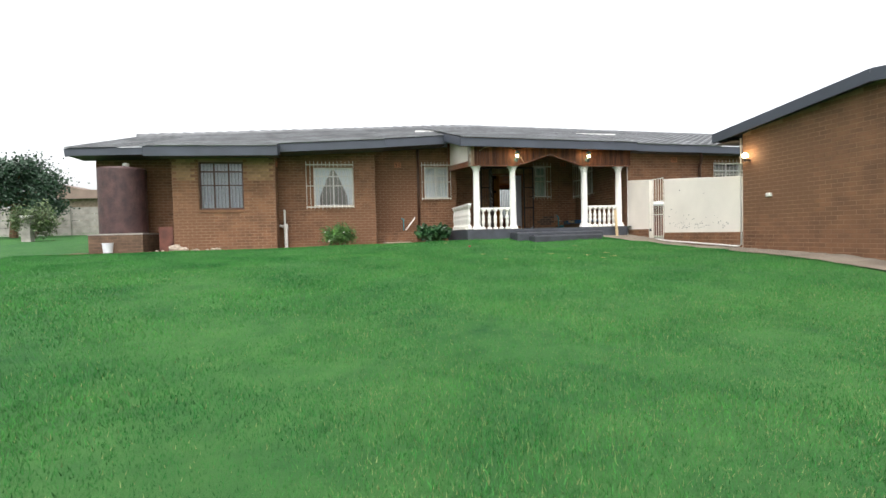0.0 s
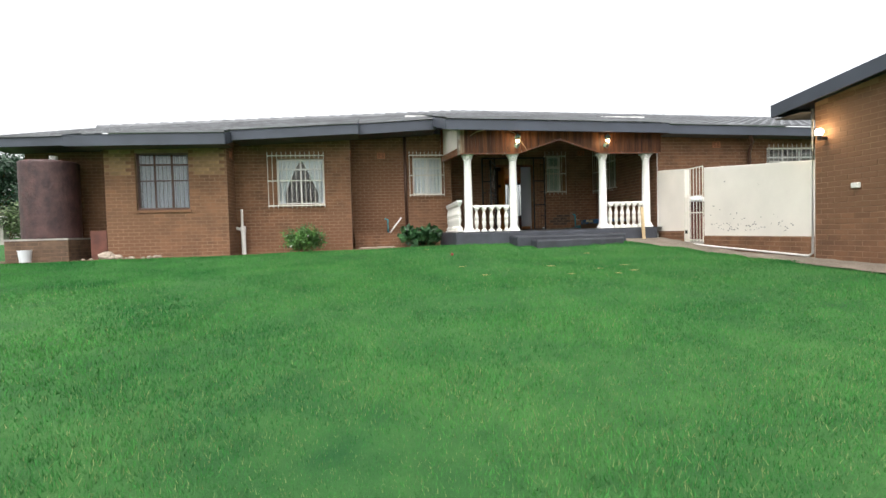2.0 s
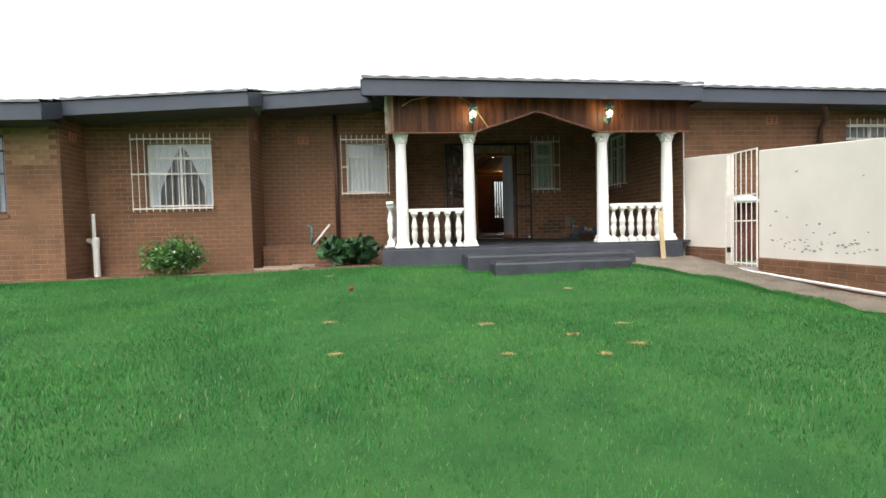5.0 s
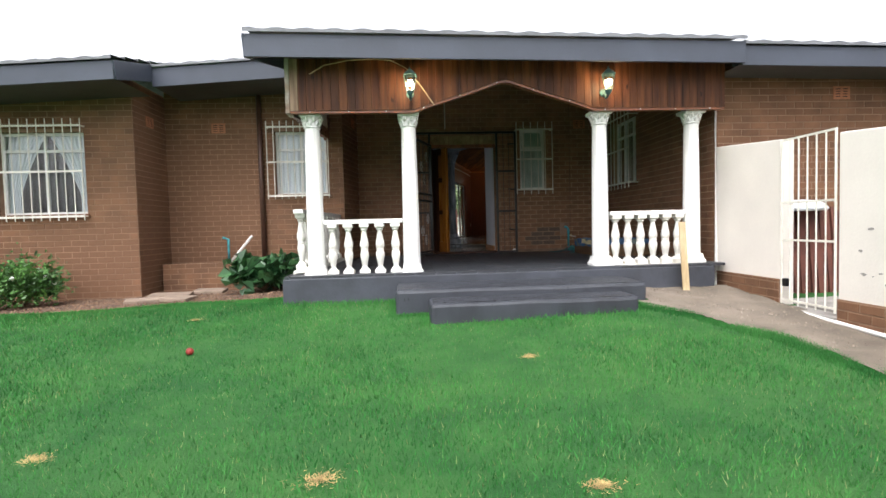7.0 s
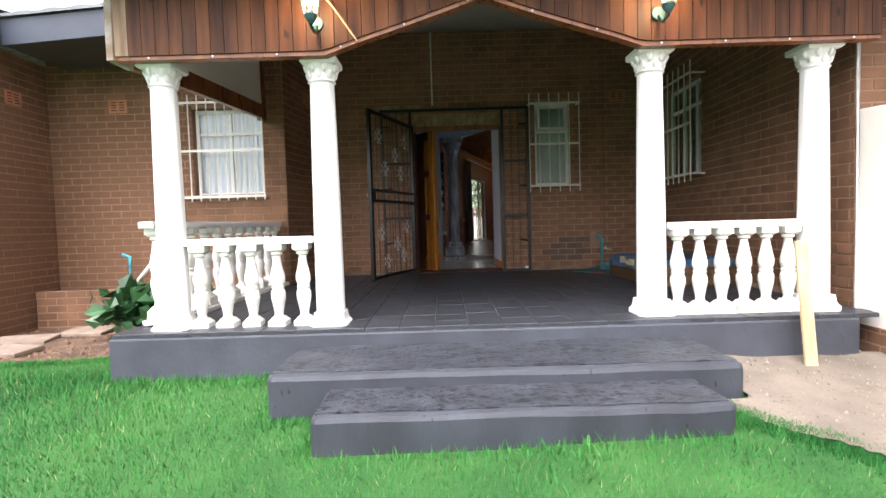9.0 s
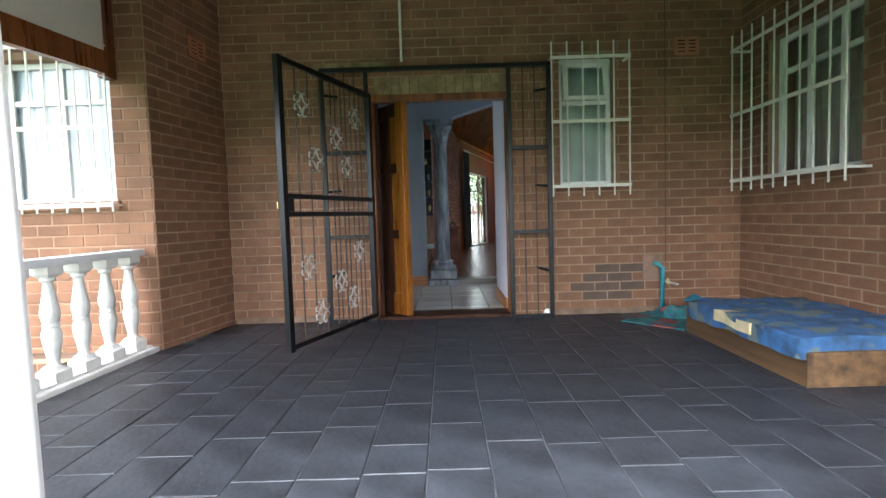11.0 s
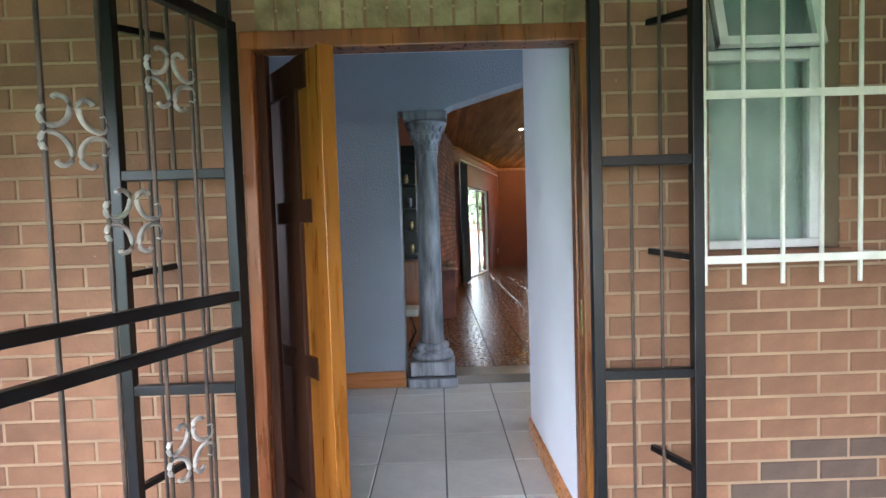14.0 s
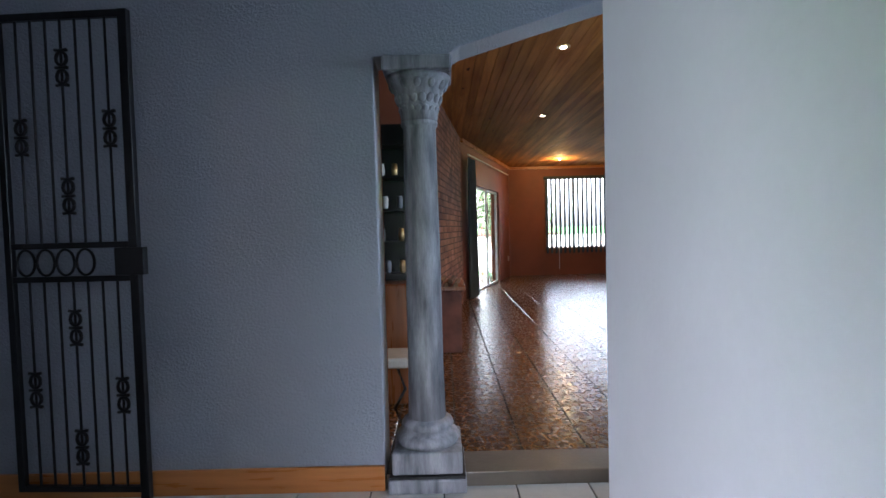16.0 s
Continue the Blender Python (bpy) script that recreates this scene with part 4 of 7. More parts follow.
# ---- windows, bars and curtains ----


class Plane:
    """A wall's own frame: u along it, v into the house, z up."""

    def __init__(self, p0, p1):
        d = Vector((p1[0] - p0[0], p1[1] - p0[1], 0)).normalized()
        self.o, self.d, self.n = Vector((p0[0], p0[1], 0)), d, Vector((-d.y, d.x, 0))

    def at(self, u, v, z):
        return self.o + self.d * u + self.n * v + Vector((0, 0, z))

    def slab(self, u0, u1, v0, v1, z0, z1, bm=None):
        bm = bm or bmesh.new()
        c = [self.at(u, v, z) for z in (z0, z1) for u, v in ((u0, v0), (u1, v0), (u1, v1), (u0, v1))]
        vs = [bm.verts.new(p) for p in c]
        for f in ((3, 2, 1, 0), (4, 5, 6, 7), (0, 1, 5, 4), (1, 2, 6, 5), (2, 3, 7, 6), (3, 0, 4, 7)):
            bm.faces.new([vs[i] for i in f])
        return bm


def window(name, pl, u0, u1, z0, z1, mullions=(), transom=None, frame="sash", pane="pane", label="", tilt=False, depth=0.09):
    w = thing(name, pl.at((u0 + u1) / 2, 0, z0), label, "window", kind="structure")
    t, v0, v1 = 0.045, depth, depth + 0.045
    fr = pl.slab(u0, u1, v0, v1, z0, z0 + t)
    pl.slab(u0, u1, v0, v1, z1 - t, z1, fr)
    pl.slab(u0, u0 + t, v0, v1, z0 + t, z1 - t, fr)
    pl.slab(u1 - t, u1, v0, v1, z0 + t, z1 - t, fr)
    part("window_frame", fr, M[frame], w, bevel=0.004)
    part("window_sill", pl.slab(u0 - 0.03, u1 + 0.03, -0.03, v0 - 0.003, z0 - 0.05, z0 + 0.012), M["brick"], w, bevel=0.004)
    cuts = [u0 + t] + [u0 + (u1 - u0) * m for m in mullions] + [u1 - t]
    rows = [(z0 + t, z1 - t)] if transom is None else [(z0 + t, z0 + (z1 - z0) * transom), (z0 + (z1 - z0) * transom, z1 - t)]
    for m in mullions:
        u = u0 + (u1 - u0) * m
        part("mullion", pl.slab(u - 0.02, u + 0.02, v0 + 0.002, v1 - 0.002, z0 + t, z1 - t), M[frame], w, bevel=0.003)
    if transom is not None:
        z = z0 + (z1 - z0) * transom
        part("transom", pl.slab(u0 + t, u1 - t, v0 - 0.002, v1 - 0.004, z - 0.02, z + 0.02), M[frame], w, bevel=0.003)
    for a, b in zip(cuts, cuts[1:]):
        for k, (c, e) in enumerate(rows):
            bm = pl.slab(a, b, v0 + 0.02, v0 + 0.026, c, e)
            if tilt and k == 1:
                fr2 = pl.slab(a, b, v0 - 0.01, v0 + 0.015, c, c + 0.035)
                pl.slab(a, b, v0 - 0.01, v0 + 0.015, e - 0.035, e, fr2)
                pl.slab(a, a + 0.035, v0 - 0.01, v0 + 0.015, c, e, fr2)
                pl.slab(b - 0.035, b, v0 - 0.01, v0 + 0.015, c, e, fr2)
                top = pl.at(a, v0, e)
                rot = Matrix.Translation(top) @ Matrix.Rotation(radians(-14), 4, pl.d) @ Matrix.Translation(-top)
                bmesh.ops.transform(fr2, matrix=rot, verts=fr2.verts)
                bmesh.ops.transform(bm, matrix=rot, verts=bm.verts)
                part("vent_sash", fr2, M[frame], w, "top-hung sash standing ajar")
            g = part("pane", bm, M[pane], w)
            g.visible_shadow = False
    return w


def burglar_bars(pl, u0, u1, n, zr, tip, proud, label, r=0.0075, m="bars", below=None):
    """Welded grille: round uprights with tips past the rails, flat rails and wall lugs."""
    b = thing("burglar_bars", pl.at((u0 + u1) / 2, -proud, zr[0]), label, "burglar bars", "window grilles")
    for i in range(n):
        u = u0 + (u1 - u0) * i / (n - 1)
        part("upright", rod(pl.at(u, -proud, zr[0] - (tip if below is None else below)), pl.at(u, -proud, zr[-1] + tip), r), M[m], b)
    for z in zr:
        part("rail", pl.slab(u0 - 0.01, u1 + 0.01, -proud - 0.012, -proud - 0.006, z - 0.014, z + 0.014), M[m], b)
    for u in (u0, u1):
        for z in (zr[0], zr[-1]):
            part("lug", pl.slab(u - 0.01, u + 0.01, -proud - 0.006, 0.03, z - 0.008, z + 0.008), M[m], b)
    return b


def curtain(name, pl, u0, u1, v, z0, z1, m, label, waves=9, amp=0.03, gather=0.0, side=0):
    """A hanging cloth with folds; gather pulls its lower part towards one side."""
    verts, faces = [], []
    cols, rows = waves * 8, 14
    for j in range(rows + 1):
        f = j / rows
        z = z1 + (z0 - z1) * f
        pull = gather * max(0, min(1, f / 0.75)) ** 0.8
        for i in range(cols + 1):
            s = i / cols
            u = u0 + (u1 - u0) * (s * (1 - pull) + (pull if side > 0 else 0))
            a = amp * (0.35 + 0.65 * f) * math.sin(2 * math.pi * waves * s + 0.6 * math.sin(5 * s))
            verts.append(tuple(pl.at(u, v + a, z + 0.01 * math.sin(9 * s))))
    n = cols + 1
    for j in range(rows):
        for i in range(cols):
            a = j * n + i
            faces.append((a, a + 1, a + n + 1, a + n))
    return mesh(name, verts, faces, m, None, label, "curtain", smooth=True)


PA = Plane((XA0, BAYA), (XA1, BAYA))
PB = Plane((XA1, BAYB), (XB1, BAYB))
PN = Plane((XB1, NOOK), (XN, NOOK))
PK = Plane((XP, BACK), (XW, BACK))
PR = Plane((XW, BACK), (XW, WING))
PW = Plane((XW, WING), (15.0, WING))
window("window_bay", PA, 0.68, 1.88, 1.24, 2.62, (0.33, 0.66), 0.80, "brownpipe", label="dark brown steel window with pale curtains drawn inside")
burglar_bars(PA, 0.72, 1.84, 13, (1.29, 1.95, 2.58), 0.0, -0.03, "thin dark burglar bars in the bay window", 0.005, "brownpipe")
curtain("curtain_bay", PA, 0.69, 1.87, 0.26, 1.22, 2.62, sheer("grey_net", (0.46, 0.48, 0.54), 0.85), "pale grey lace curtain drawn across the bay window", 12)
window("window_bedroom", PB, 1.05, 2.25, 1.36, 2.56, (0.5,), 0.78, label="white steel bedroom window")
burglar_bars(PB, 0.84, 2.26, 13, (1.335, 1.98, 2.63), 0.10, 0.10, "cream welded burglar bars on the bedroom window", below=0.06)
curtain("lace_curtain", PB, 1.06, 1.66, 0.17, 1.36, 2.56, M["lace"], "white lace curtain tied back to one side", 8, gather=0.72)
curtain("lace_curtain", PB, 1.64, 2.24, 0.17, 1.36, 2.56, M["lace"], "white lace curtain tied back to one side", 8, gather=0.72, side=1)
window("window_nook", PN, 1.76, 2.62, 1.65, 2.72, (0.5,), 0.72, label="white steel window beside the porch")
burglar_bars(PN, 1.66, 2.66, 10, (1.63, 2.19, 2.77), 0.10, 0.12, "cream welded burglar bars beside the porch", below=0.05)
curtain("lace_curtain", PN, 1.77, 2.61, 0.17, 1.64, 2.72, M["lace"], "white lace curtain drawn across the window", 9, 0.02)
curtain("drape", PN, 2.30, 2.60, 0.26, 1.62, 2.72, M["drape"], "grey curtain hanging inside the window", 5)
window("window_porch_back", PK, WIN4[0], WIN4[1], 1.72, 2.90, (), 0.66, pane="obscure", label="white window with rippled green glass, its vent ajar", tilt=True)
# added sheet whose pale green stands for inside light through the glass
curtain("green_curtain", PK, WIN4[0] + 0.03, WIN4[1] - 0.03, 0.17, 1.72, 2.88, mat("green_window_light", (0.50, 0.55, 0.52), 0.9, var=0.08, scale=6), "pale green sheet added behind the rippled glass for the greenish inside light", 4, 0.012)
burglar_bars(PK, 3.20 - XP, 3.89 - XP, 6, (1.71, 2.285, 2.845), 0.14, 0.16, "cream welded burglar bars on the porch", below=0.09)
window("window_porch_side", PR, 0.40, 1.38, 1.72, 2.86, (0.36, 0.70), 0.75, label="white window in the side wall of the porch")
burglar_bars(PR, 0.16, 1.46, 10, (1.71, 2.285, 2.845), 0.14, 0.17, "cream welded burglar bars on the side wall of the porch", below=0.09)
curtain("blind_side", PR, 0.42, 1.36, 0.22, 1.72, 2.86, sheer("beige_net", (0.62, 0.57, 0.47), 0.72), "pale beige net curtain inside the porch side window", 8, 0.02)
window("window_wing", PW, 3.20, 4.75, 1.50, 2.55, (0.33, 0.66), 0.75, label="white kitchen window above the garden wall")
burglar_bars(PW, 3.15, 4.80, 13, (1.55, 2.15, 2.50), 0.12, 0.08, "cream burglar bars on the kitchen window")


def airbrick(at, pl_d):
    """Terracotta vent with two rows of slots."""
    a = thing("airbrick", at, "orange terracotta airbrick vent set in the wall", "vent", "airbricks")
    d = Vector(pl_d).normalized()
    n = Vector((-d.y, d.x, 0))
    o = Vector(at)
    pl = Plane((o.x, o.y), (o.x + d.x, o.y + d.y))
    bm = bmesh.new()
    for k in range(5):
        zc = o.z - 0.064 + 0.032 * k
        pl.slab(-0.11, 0.11, -0.011, 0.0, zc - (0.016 if k == 0 else 0.010), zc + (0.016 if k == 4 else 0.010), bm)
    for ua, ub in ((-0.112, -0.082), (-0.014, 0.014), (0.082, 0.112)):
        pl.slab(ua, ub, -0.012, 0.0, o.z - 0.08, o.z + 0.08, bm)
    part("grille", bm, M["airbrick"], a)
    part("cavity", pl.slab(-0.105, 0.105, -0.007, 0.0, o.z - 0.075, o.z + 0.075), M["black"], a)


airbrick((-2.0, NOOK - 0.002, 2.78), (1, 0, 0))
airbrick((XB1 + 0.002, 2.15, 2.78), (0, 1, 0))
airbrick((6.65, WING - 0.002, 2.62), (1, 0, 0))
airbrick((4.47, BACK - 0.002, 2.96), (1, 0, 0))
airbrick((0.155, 3.25, 2.95), (0.12, 0.94, 0))
airbrick((XA1 + 0.002, 1.28, 2.62), (0, 1, 0))

# ---- front door, gate ----
YF = BACK - 0.16


def door_frame():
    f = thing("door_frame", (2.2, BACK, FL), "reddish hardwood door frame with a worn sill", "door frame", kind="structure")
    part("jamb", box(1.535, BACK - 0.03, FL, 1.585, BACK + 0.03, 2.60), M["frame"], f, bevel=0.010)
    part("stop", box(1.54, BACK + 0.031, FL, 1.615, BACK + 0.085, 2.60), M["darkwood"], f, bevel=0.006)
    part("jamb", box(2.802, BACK - 0.03, FL, 2.845, BACK + 0.045, 2.60), M["door"], f, bevel=0.010)
    part("stop", box(2.797, BACK + 0.046, FL, 2.845, BACK + 0.10, 2.60), M["frame"], f, bevel=0.006)
    part("strike_plate", box(2.799, BACK - 0.010, 1.42, 2.8025, BACK + 0.012, 1.56), M["brass"], f, "worn brass strike plate")
    part("lintel", box(1.54, BACK - 0.032, 2.535, 2.845, BACK + 0.055, 2.602), M["frame"], f, bevel=0.006)
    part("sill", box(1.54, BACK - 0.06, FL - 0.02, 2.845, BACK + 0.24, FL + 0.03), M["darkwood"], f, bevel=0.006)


door_frame()


def panel_leaf(a, b, z0, z1, th=0.045):
    """A panelled pivot leaf standing open, from its inner edge a to its outer edge b."""
    pl = Plane(a, b)
    w = math.hypot(b[0] - a[0], b[1] - a[1])
    d = thing("door_leaf", (*a, z0), "varnished orange wooden pivot door leaf standing open, its shaded part coloured dark", "door")
    # dark wood on stiles, rails and inner panels paints the leaf's shadow
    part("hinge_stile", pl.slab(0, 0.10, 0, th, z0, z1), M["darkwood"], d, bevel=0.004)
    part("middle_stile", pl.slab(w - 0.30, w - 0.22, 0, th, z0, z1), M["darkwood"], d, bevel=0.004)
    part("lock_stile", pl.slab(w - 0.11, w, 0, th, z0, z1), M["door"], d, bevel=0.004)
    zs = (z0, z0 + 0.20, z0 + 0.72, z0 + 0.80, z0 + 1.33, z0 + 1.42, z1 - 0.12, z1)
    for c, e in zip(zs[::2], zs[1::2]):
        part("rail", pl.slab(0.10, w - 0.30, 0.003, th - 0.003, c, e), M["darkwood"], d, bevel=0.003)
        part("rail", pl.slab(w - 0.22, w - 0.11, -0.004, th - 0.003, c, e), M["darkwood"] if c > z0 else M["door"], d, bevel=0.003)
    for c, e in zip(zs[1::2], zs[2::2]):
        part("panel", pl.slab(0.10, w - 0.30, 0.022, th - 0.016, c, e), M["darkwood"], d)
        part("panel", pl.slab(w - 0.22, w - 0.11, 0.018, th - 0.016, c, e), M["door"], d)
    plate = part("handle_plate", pl.slab(0.03, 0.075, -0.006, 0, 1.56, 1.86), M["iron"], d, "long black handle plate", bevel=0.002)
    part("handle", pl.slab(0.035, 0.06, -0.055, -0.035, 1.64, 1.86), M["iron"], plate, bevel=0.006)
    part("handle_stem", pl.slab(0.04, 0.055, -0.036, -0.005, 1.73, 1.76), M["iron"], plate)


panel_leaf((1.402, 4.062), (1.85, 3.523), FL + 0.04, 2.53, 0.06)


def scroll(pl, u, z, h, bm=None):
    """Cast ornament: four C-curls set back to back round an open diamond."""
    bm = bm or bmesh.new()
    for sx in (-1, 1):
        for sz in (-1, 1):
            pts = []
            for k in range(19):
                a = radians(-85 + 260 * k / 18)
                f = max(0, abs(k - 9) - 4) / 5
                r = 0.050 * (1 - 0.60 * f)
                cx, cz = 0.060 - 0.010 * f, h * 0.315 - 0.006 * f
                pts.append(pl.at(u + sx * (cx - r * math.cos(a)), 0.0, z + sz * (cz - 1.05 * r * math.sin(a))))
            tube(pts, 0.0072, bm, 5)
    return bm


def security_gate():
    pl = Plane((1.57, YF), (1.115, 2.27))
    w = 1.262
    g = thing("security_gate", (1.57, YF, FL + 0.05), "black iron security gate standing open on the porch", "gate")
    z0, z1 = FL + 0.06, 2.58
    for nm, a in (("hinge_stile", pl.slab(0, 0.045, -0.02, 0.02, z0, z1)), ("lock_stile", pl.slab(w - 0.05, w, -0.022, 0.022, z0 - 0.015, z1)), ("top_rail", pl.slab(0.045, w - 0.05, -0.019, 0.019, z1 - 0.04, z1)), ("bottom_rail", pl.slab(0.045, w - 0.05, -0.019, 0.019, z0, z0 + 0.035)), ("middle_rail", pl.slab(0.045, w - 0.05, -0.018, 0.018, 1.50, 1.535)), ("middle_rail", pl.slab(0.045, w - 0.05, -0.018, 0.018, 1.625, 1.66))):
        part(nm, a, M["iron"], g, bevel=0.004)
    us = [0.045 + (w - 0.10) * k / 8 for k in range(1, 8)]
    for u in us:
        part("bar", rod(pl.at(u, 0, z0 + 0.03), pl.at(u, 0, z1 - 0.03), 0.0062), M["rustbar"], g)
    step = us[1] - us[0]
    for k, z in ((6.5, 2.30), (5.5, 1.92), (3.5, 2.12), (1.5, 2.32), (2.5, 1.90), (6.5, 1.13), (5.5, 0.78), (3.6, 0.98), (1.5, 1.20), (2.4, 0.82)):
        part("scroll", scroll(pl, us[0] + (k - 1) * step, z, 0.19), M["scroll"], g, "rusted cast scroll ornament", smooth=True)
    lock = part("lock_box", pl.slab(w - 0.11, w - 0.05, -0.022, 0.022, 1.535, 1.625), M["iron"], g, bevel=0.003)
    part("latch", pl.slab(w - 0.085, w + 0.012, -0.03, -0.022, 1.555, 1.60), M["brass"], lock, "worn brass latch")


security_gate()


def gate_surround():
    g = thing("gate_surround", (2.2, YF, FL), "black iron frame with side grilles round the front door", "gate frame")
    y0, y1 = YF - 0.02, YF + 0.02
    part("head", box(1.13, y0, 2.775, 3.19, y1, 2.815), M["iron"], g, bevel=0.004)
    for x in (1.13, 1.525, 2.795, 3.15):
        part("post", box(x, y0 + 0.001, FL, x + 0.04, y1 - 0.001, 2.775), M["iron"], g, bevel=0.004)
    for xa, xb, n in ((1.17, 1.525, 3), (2.835, 3.15, 2)):
        for z in (FL + 0.005, 1.295, 2.05):
            part("cross_bar", box(xa, y0 + 0.003, z, xb, y1 - 0.003, z + 0.035), M["iron"], g, bevel=0.003)
        for k in range(1, n + 1):
            x = xa + (xb - xa) * k / (n + 1)
            part("bar", rod((x, YF, FL + 0.03), (x, YF, 2.78), 0.0062), M["rustbar"], g)
    for x in (1.15, 3.17):
        for z in (0.95, 1.72, 2.58):
            part("lug", bar((x, YF, z), (x - 0.10 * (1 if x > 2 else -1), BACK, z + 0.02), 0.022, 0.022), M["iron"], g)


gate_surround()
part("lintel_mark", box(1.05, BACK - 0.012, 2.855, 1.75, BACK - 0.006, 2.905), M["smeared"], None, "smear of old plaster above the door", "plaster", kind="structure")
sold = thing("soldier_course", (2.2, BACK, 2.61), "upright bricks smeared with mortar over the front door", "lintel", kind="structure")
for k in range(15):
    x = 1.60 + k * 0.083
    part("brick", box(x, BACK - 0.010, 2.606, x + 0.071, BACK - 0.001, 2.765), M["smeared"], sold)
part("conduit", rod((1.86, BACK - 0.02, 2.90), (1.86, BACK - 0.02, 3.93), 0.011), M["pipe"], None, "white plastic conduit above the front door", "conduit")


# ---- lanterns ----
def lantern(at):
    x, y, z = at
    l = thing("wall_lantern", (x, y, z), "lit green-bronze wall lantern with six glass sides", "lantern", "porch lanterns")
    part("back_plate", rod((x, -0.217, z - 0.05), (x, -0.232, z - 0.05), 0.045, n=14), M["verdigris"], l, bevel=0.003)
    part("arm", tube([(x, -0.23, z - 0.07), (x, -0.30, z - 0.13), (x, -0.38, z - 0.12), (x, y, z - 0.09)], 0.011), M["verdigris"], l, smooth=True)
    part("cup", lathe([(0.012, -0.11), (0.030, -0.085), (0.042, -0.06), (0.040, -0.05)], at, 12), M["verdigris"], l)
    cage = bmesh.new()
    for k in range(6):
        a = math.pi / 3 * k
        rod((x + 0.042 * math.cos(a), y + 0.042 * math.sin(a), z - 0.05), (x + 0.075 * math.cos(a), y + 0.075 * math.sin(a), z + 0.12), 0.004, cage, 5)
    part("cage", cage, M["verdigris"], l)
    g = part("glass", lathe([(0.039, -0.05), (0.072, 0.118)], at, 6), M["lampglass"], l)
    g.visible_shadow = False
    b = bmesh.new()
    bmesh.ops.create_uvsphere(b, u_segments=12, v_segments=8, radius=0.030, matrix=Matrix.Translation((x, y, z + 0.035)))
    o = part("bulb", b, M["bulb"], l, smooth=True)
    o.visible_shadow = False
    part("cap", lathe([(0.082, 0.118), (0.082, 0.126), (0.045, 0.165), (0.015, 0.185), (0.012, 0.20), (0.004, 0.215)], at, 6), M["verdigris"], l)


for x in (1.16, 3.43):
    lantern((x, -0.38, 2.62))
part("loose_wire", tube([(0.03, -0.235, 2.80), (0.20, -0.235, 2.90), (0.48, -0.235, 2.955), (0.75, -0.235, 2.965), (0.95, -0.24, 2.95), (1.12, -0.25, 2.86), (1.28, -0.26, 2.66), (1.43, -0.26, 2.44)], 0.006), M["plank"], None, "loose cream cable hanging on the gable boards", "cable")


def garage_lamp(at):
    x, y, z = at
    l = thing("bulkhead_lamp", at, "lit round wall lamp with a dark bracket on the garage", "lamp")
    part("bracket", bar((x, y, z - 0.10), (GX, y, z - 0.10), 0.05, 0.05), M["iron"], l, bevel=0.004)
    part("holder", rod((x, y, z - 0.13), (x, y, z - 0.05), 0.035), M["iron"], l)
    b = bmesh.new()
    bmesh.ops.create_uvsphere(b, u_segments=14, v_segments=10, radius=0.060, matrix=Matrix.Translation(at))
    o = part("globe", b, M["bulb"], l, smooth=True)
    o.visible_shadow = False


garage_lamp((GX - 0.13, -4.86, 1.99))
sock = thing("outdoor_socket", (GX - 0.03, -5.38, 1.08), "white weatherproof socket box on the garage wall", "socket")
part("box", box(GX - 0.045, -5.45, 1.045, GX - 0.004, -5.32, 1.125), M["sash"], sock, bevel=0.006)
part("cover", box(GX - 0.06, -5.44, 1.055, GX - 0.0455, -5.36, 1.115), M["pipe"], sock, bevel=0.004)

# ---- garden gate and pipes ----
gg = thing("garden_gate", (GX, (GATE_Y0 + GATE_Y1) / 2, 0.15), "cream welded bar gate in the garden wall, one rail bent", "gate")
for k in range(7):
    y = GATE_Y0 - 0.03 + (GATE_Y1 - GATE_Y0 + 0.06) * k / 6
    part("bar", rod((GX - 0.004, y, 0.16), (GX - 0.004, y, 1.84), 0.0075 if 0 < k < 6 else 0.011), M["bars"], gg)
for z in (0.20, 0.82, 1.20, 1.84):
    part("rail", box(GX - 0.010, GATE_Y1 + 0.02, z - 0.010, GX + 0.002, GATE_Y0 - 0.02, z + 0.010), M["bars"], gg)
part("lock", box(GX - 0.01, GATE_Y0 - 0.09, 0.34, GX + 0.04, GATE_Y0 - 0.02, 0.42), M["iron"], gg, bevel=0.004)
part("gate_sill", box(GX - 0.03, GATE_Y1, -0.1, GX + 0.20, GATE_Y0, 0.13), M["concrete"], None, "concrete sill under the garden gate", "sill", kind="structure", bevel=0.01)
part("yard_paving", box(GX + 0.16, -4.6, -0.2, 7.6, 0.03, 0.16), M["concrete"], None, "grey concrete yard behind the garden wall", "paving", kind="structure")
part("yard_wall", box(7.6, -4.6, -0.2, 7.75, 0.04, 1.5), M["brick"], None, "brick wall in the yard behind the gate", "wall", kind="structure")
wash = thing("board_pile", (5.65, -0.6, 0.0), "stack of brown boards under a pale blue sheet behind the gate", "boards")
for k in range(13):
    part("board", bar((5.24 + 0.07 * k, -0.62 - 0.02 * (k % 3), 0.02), (5.26 + 0.07 * k, -0.50 - 0.02 * (k % 2), 1.12 + 0.02 * (k % 3)), 0.062, 0.05, up=(0, 1, 0)), M["rust"], wash)
part("sheet", lathe([(0.27, 0), (0.29, 0.03), (0.25, 0.08), (0.16, 0.12), (0.06, 0.13)], (5.60, -0.55, 1.12), 18), M["bucket"], wash, "pale blue folded sheet", smooth=True)


# chips in the plaster
rf = random.Random(31)
fv, ff = [], []
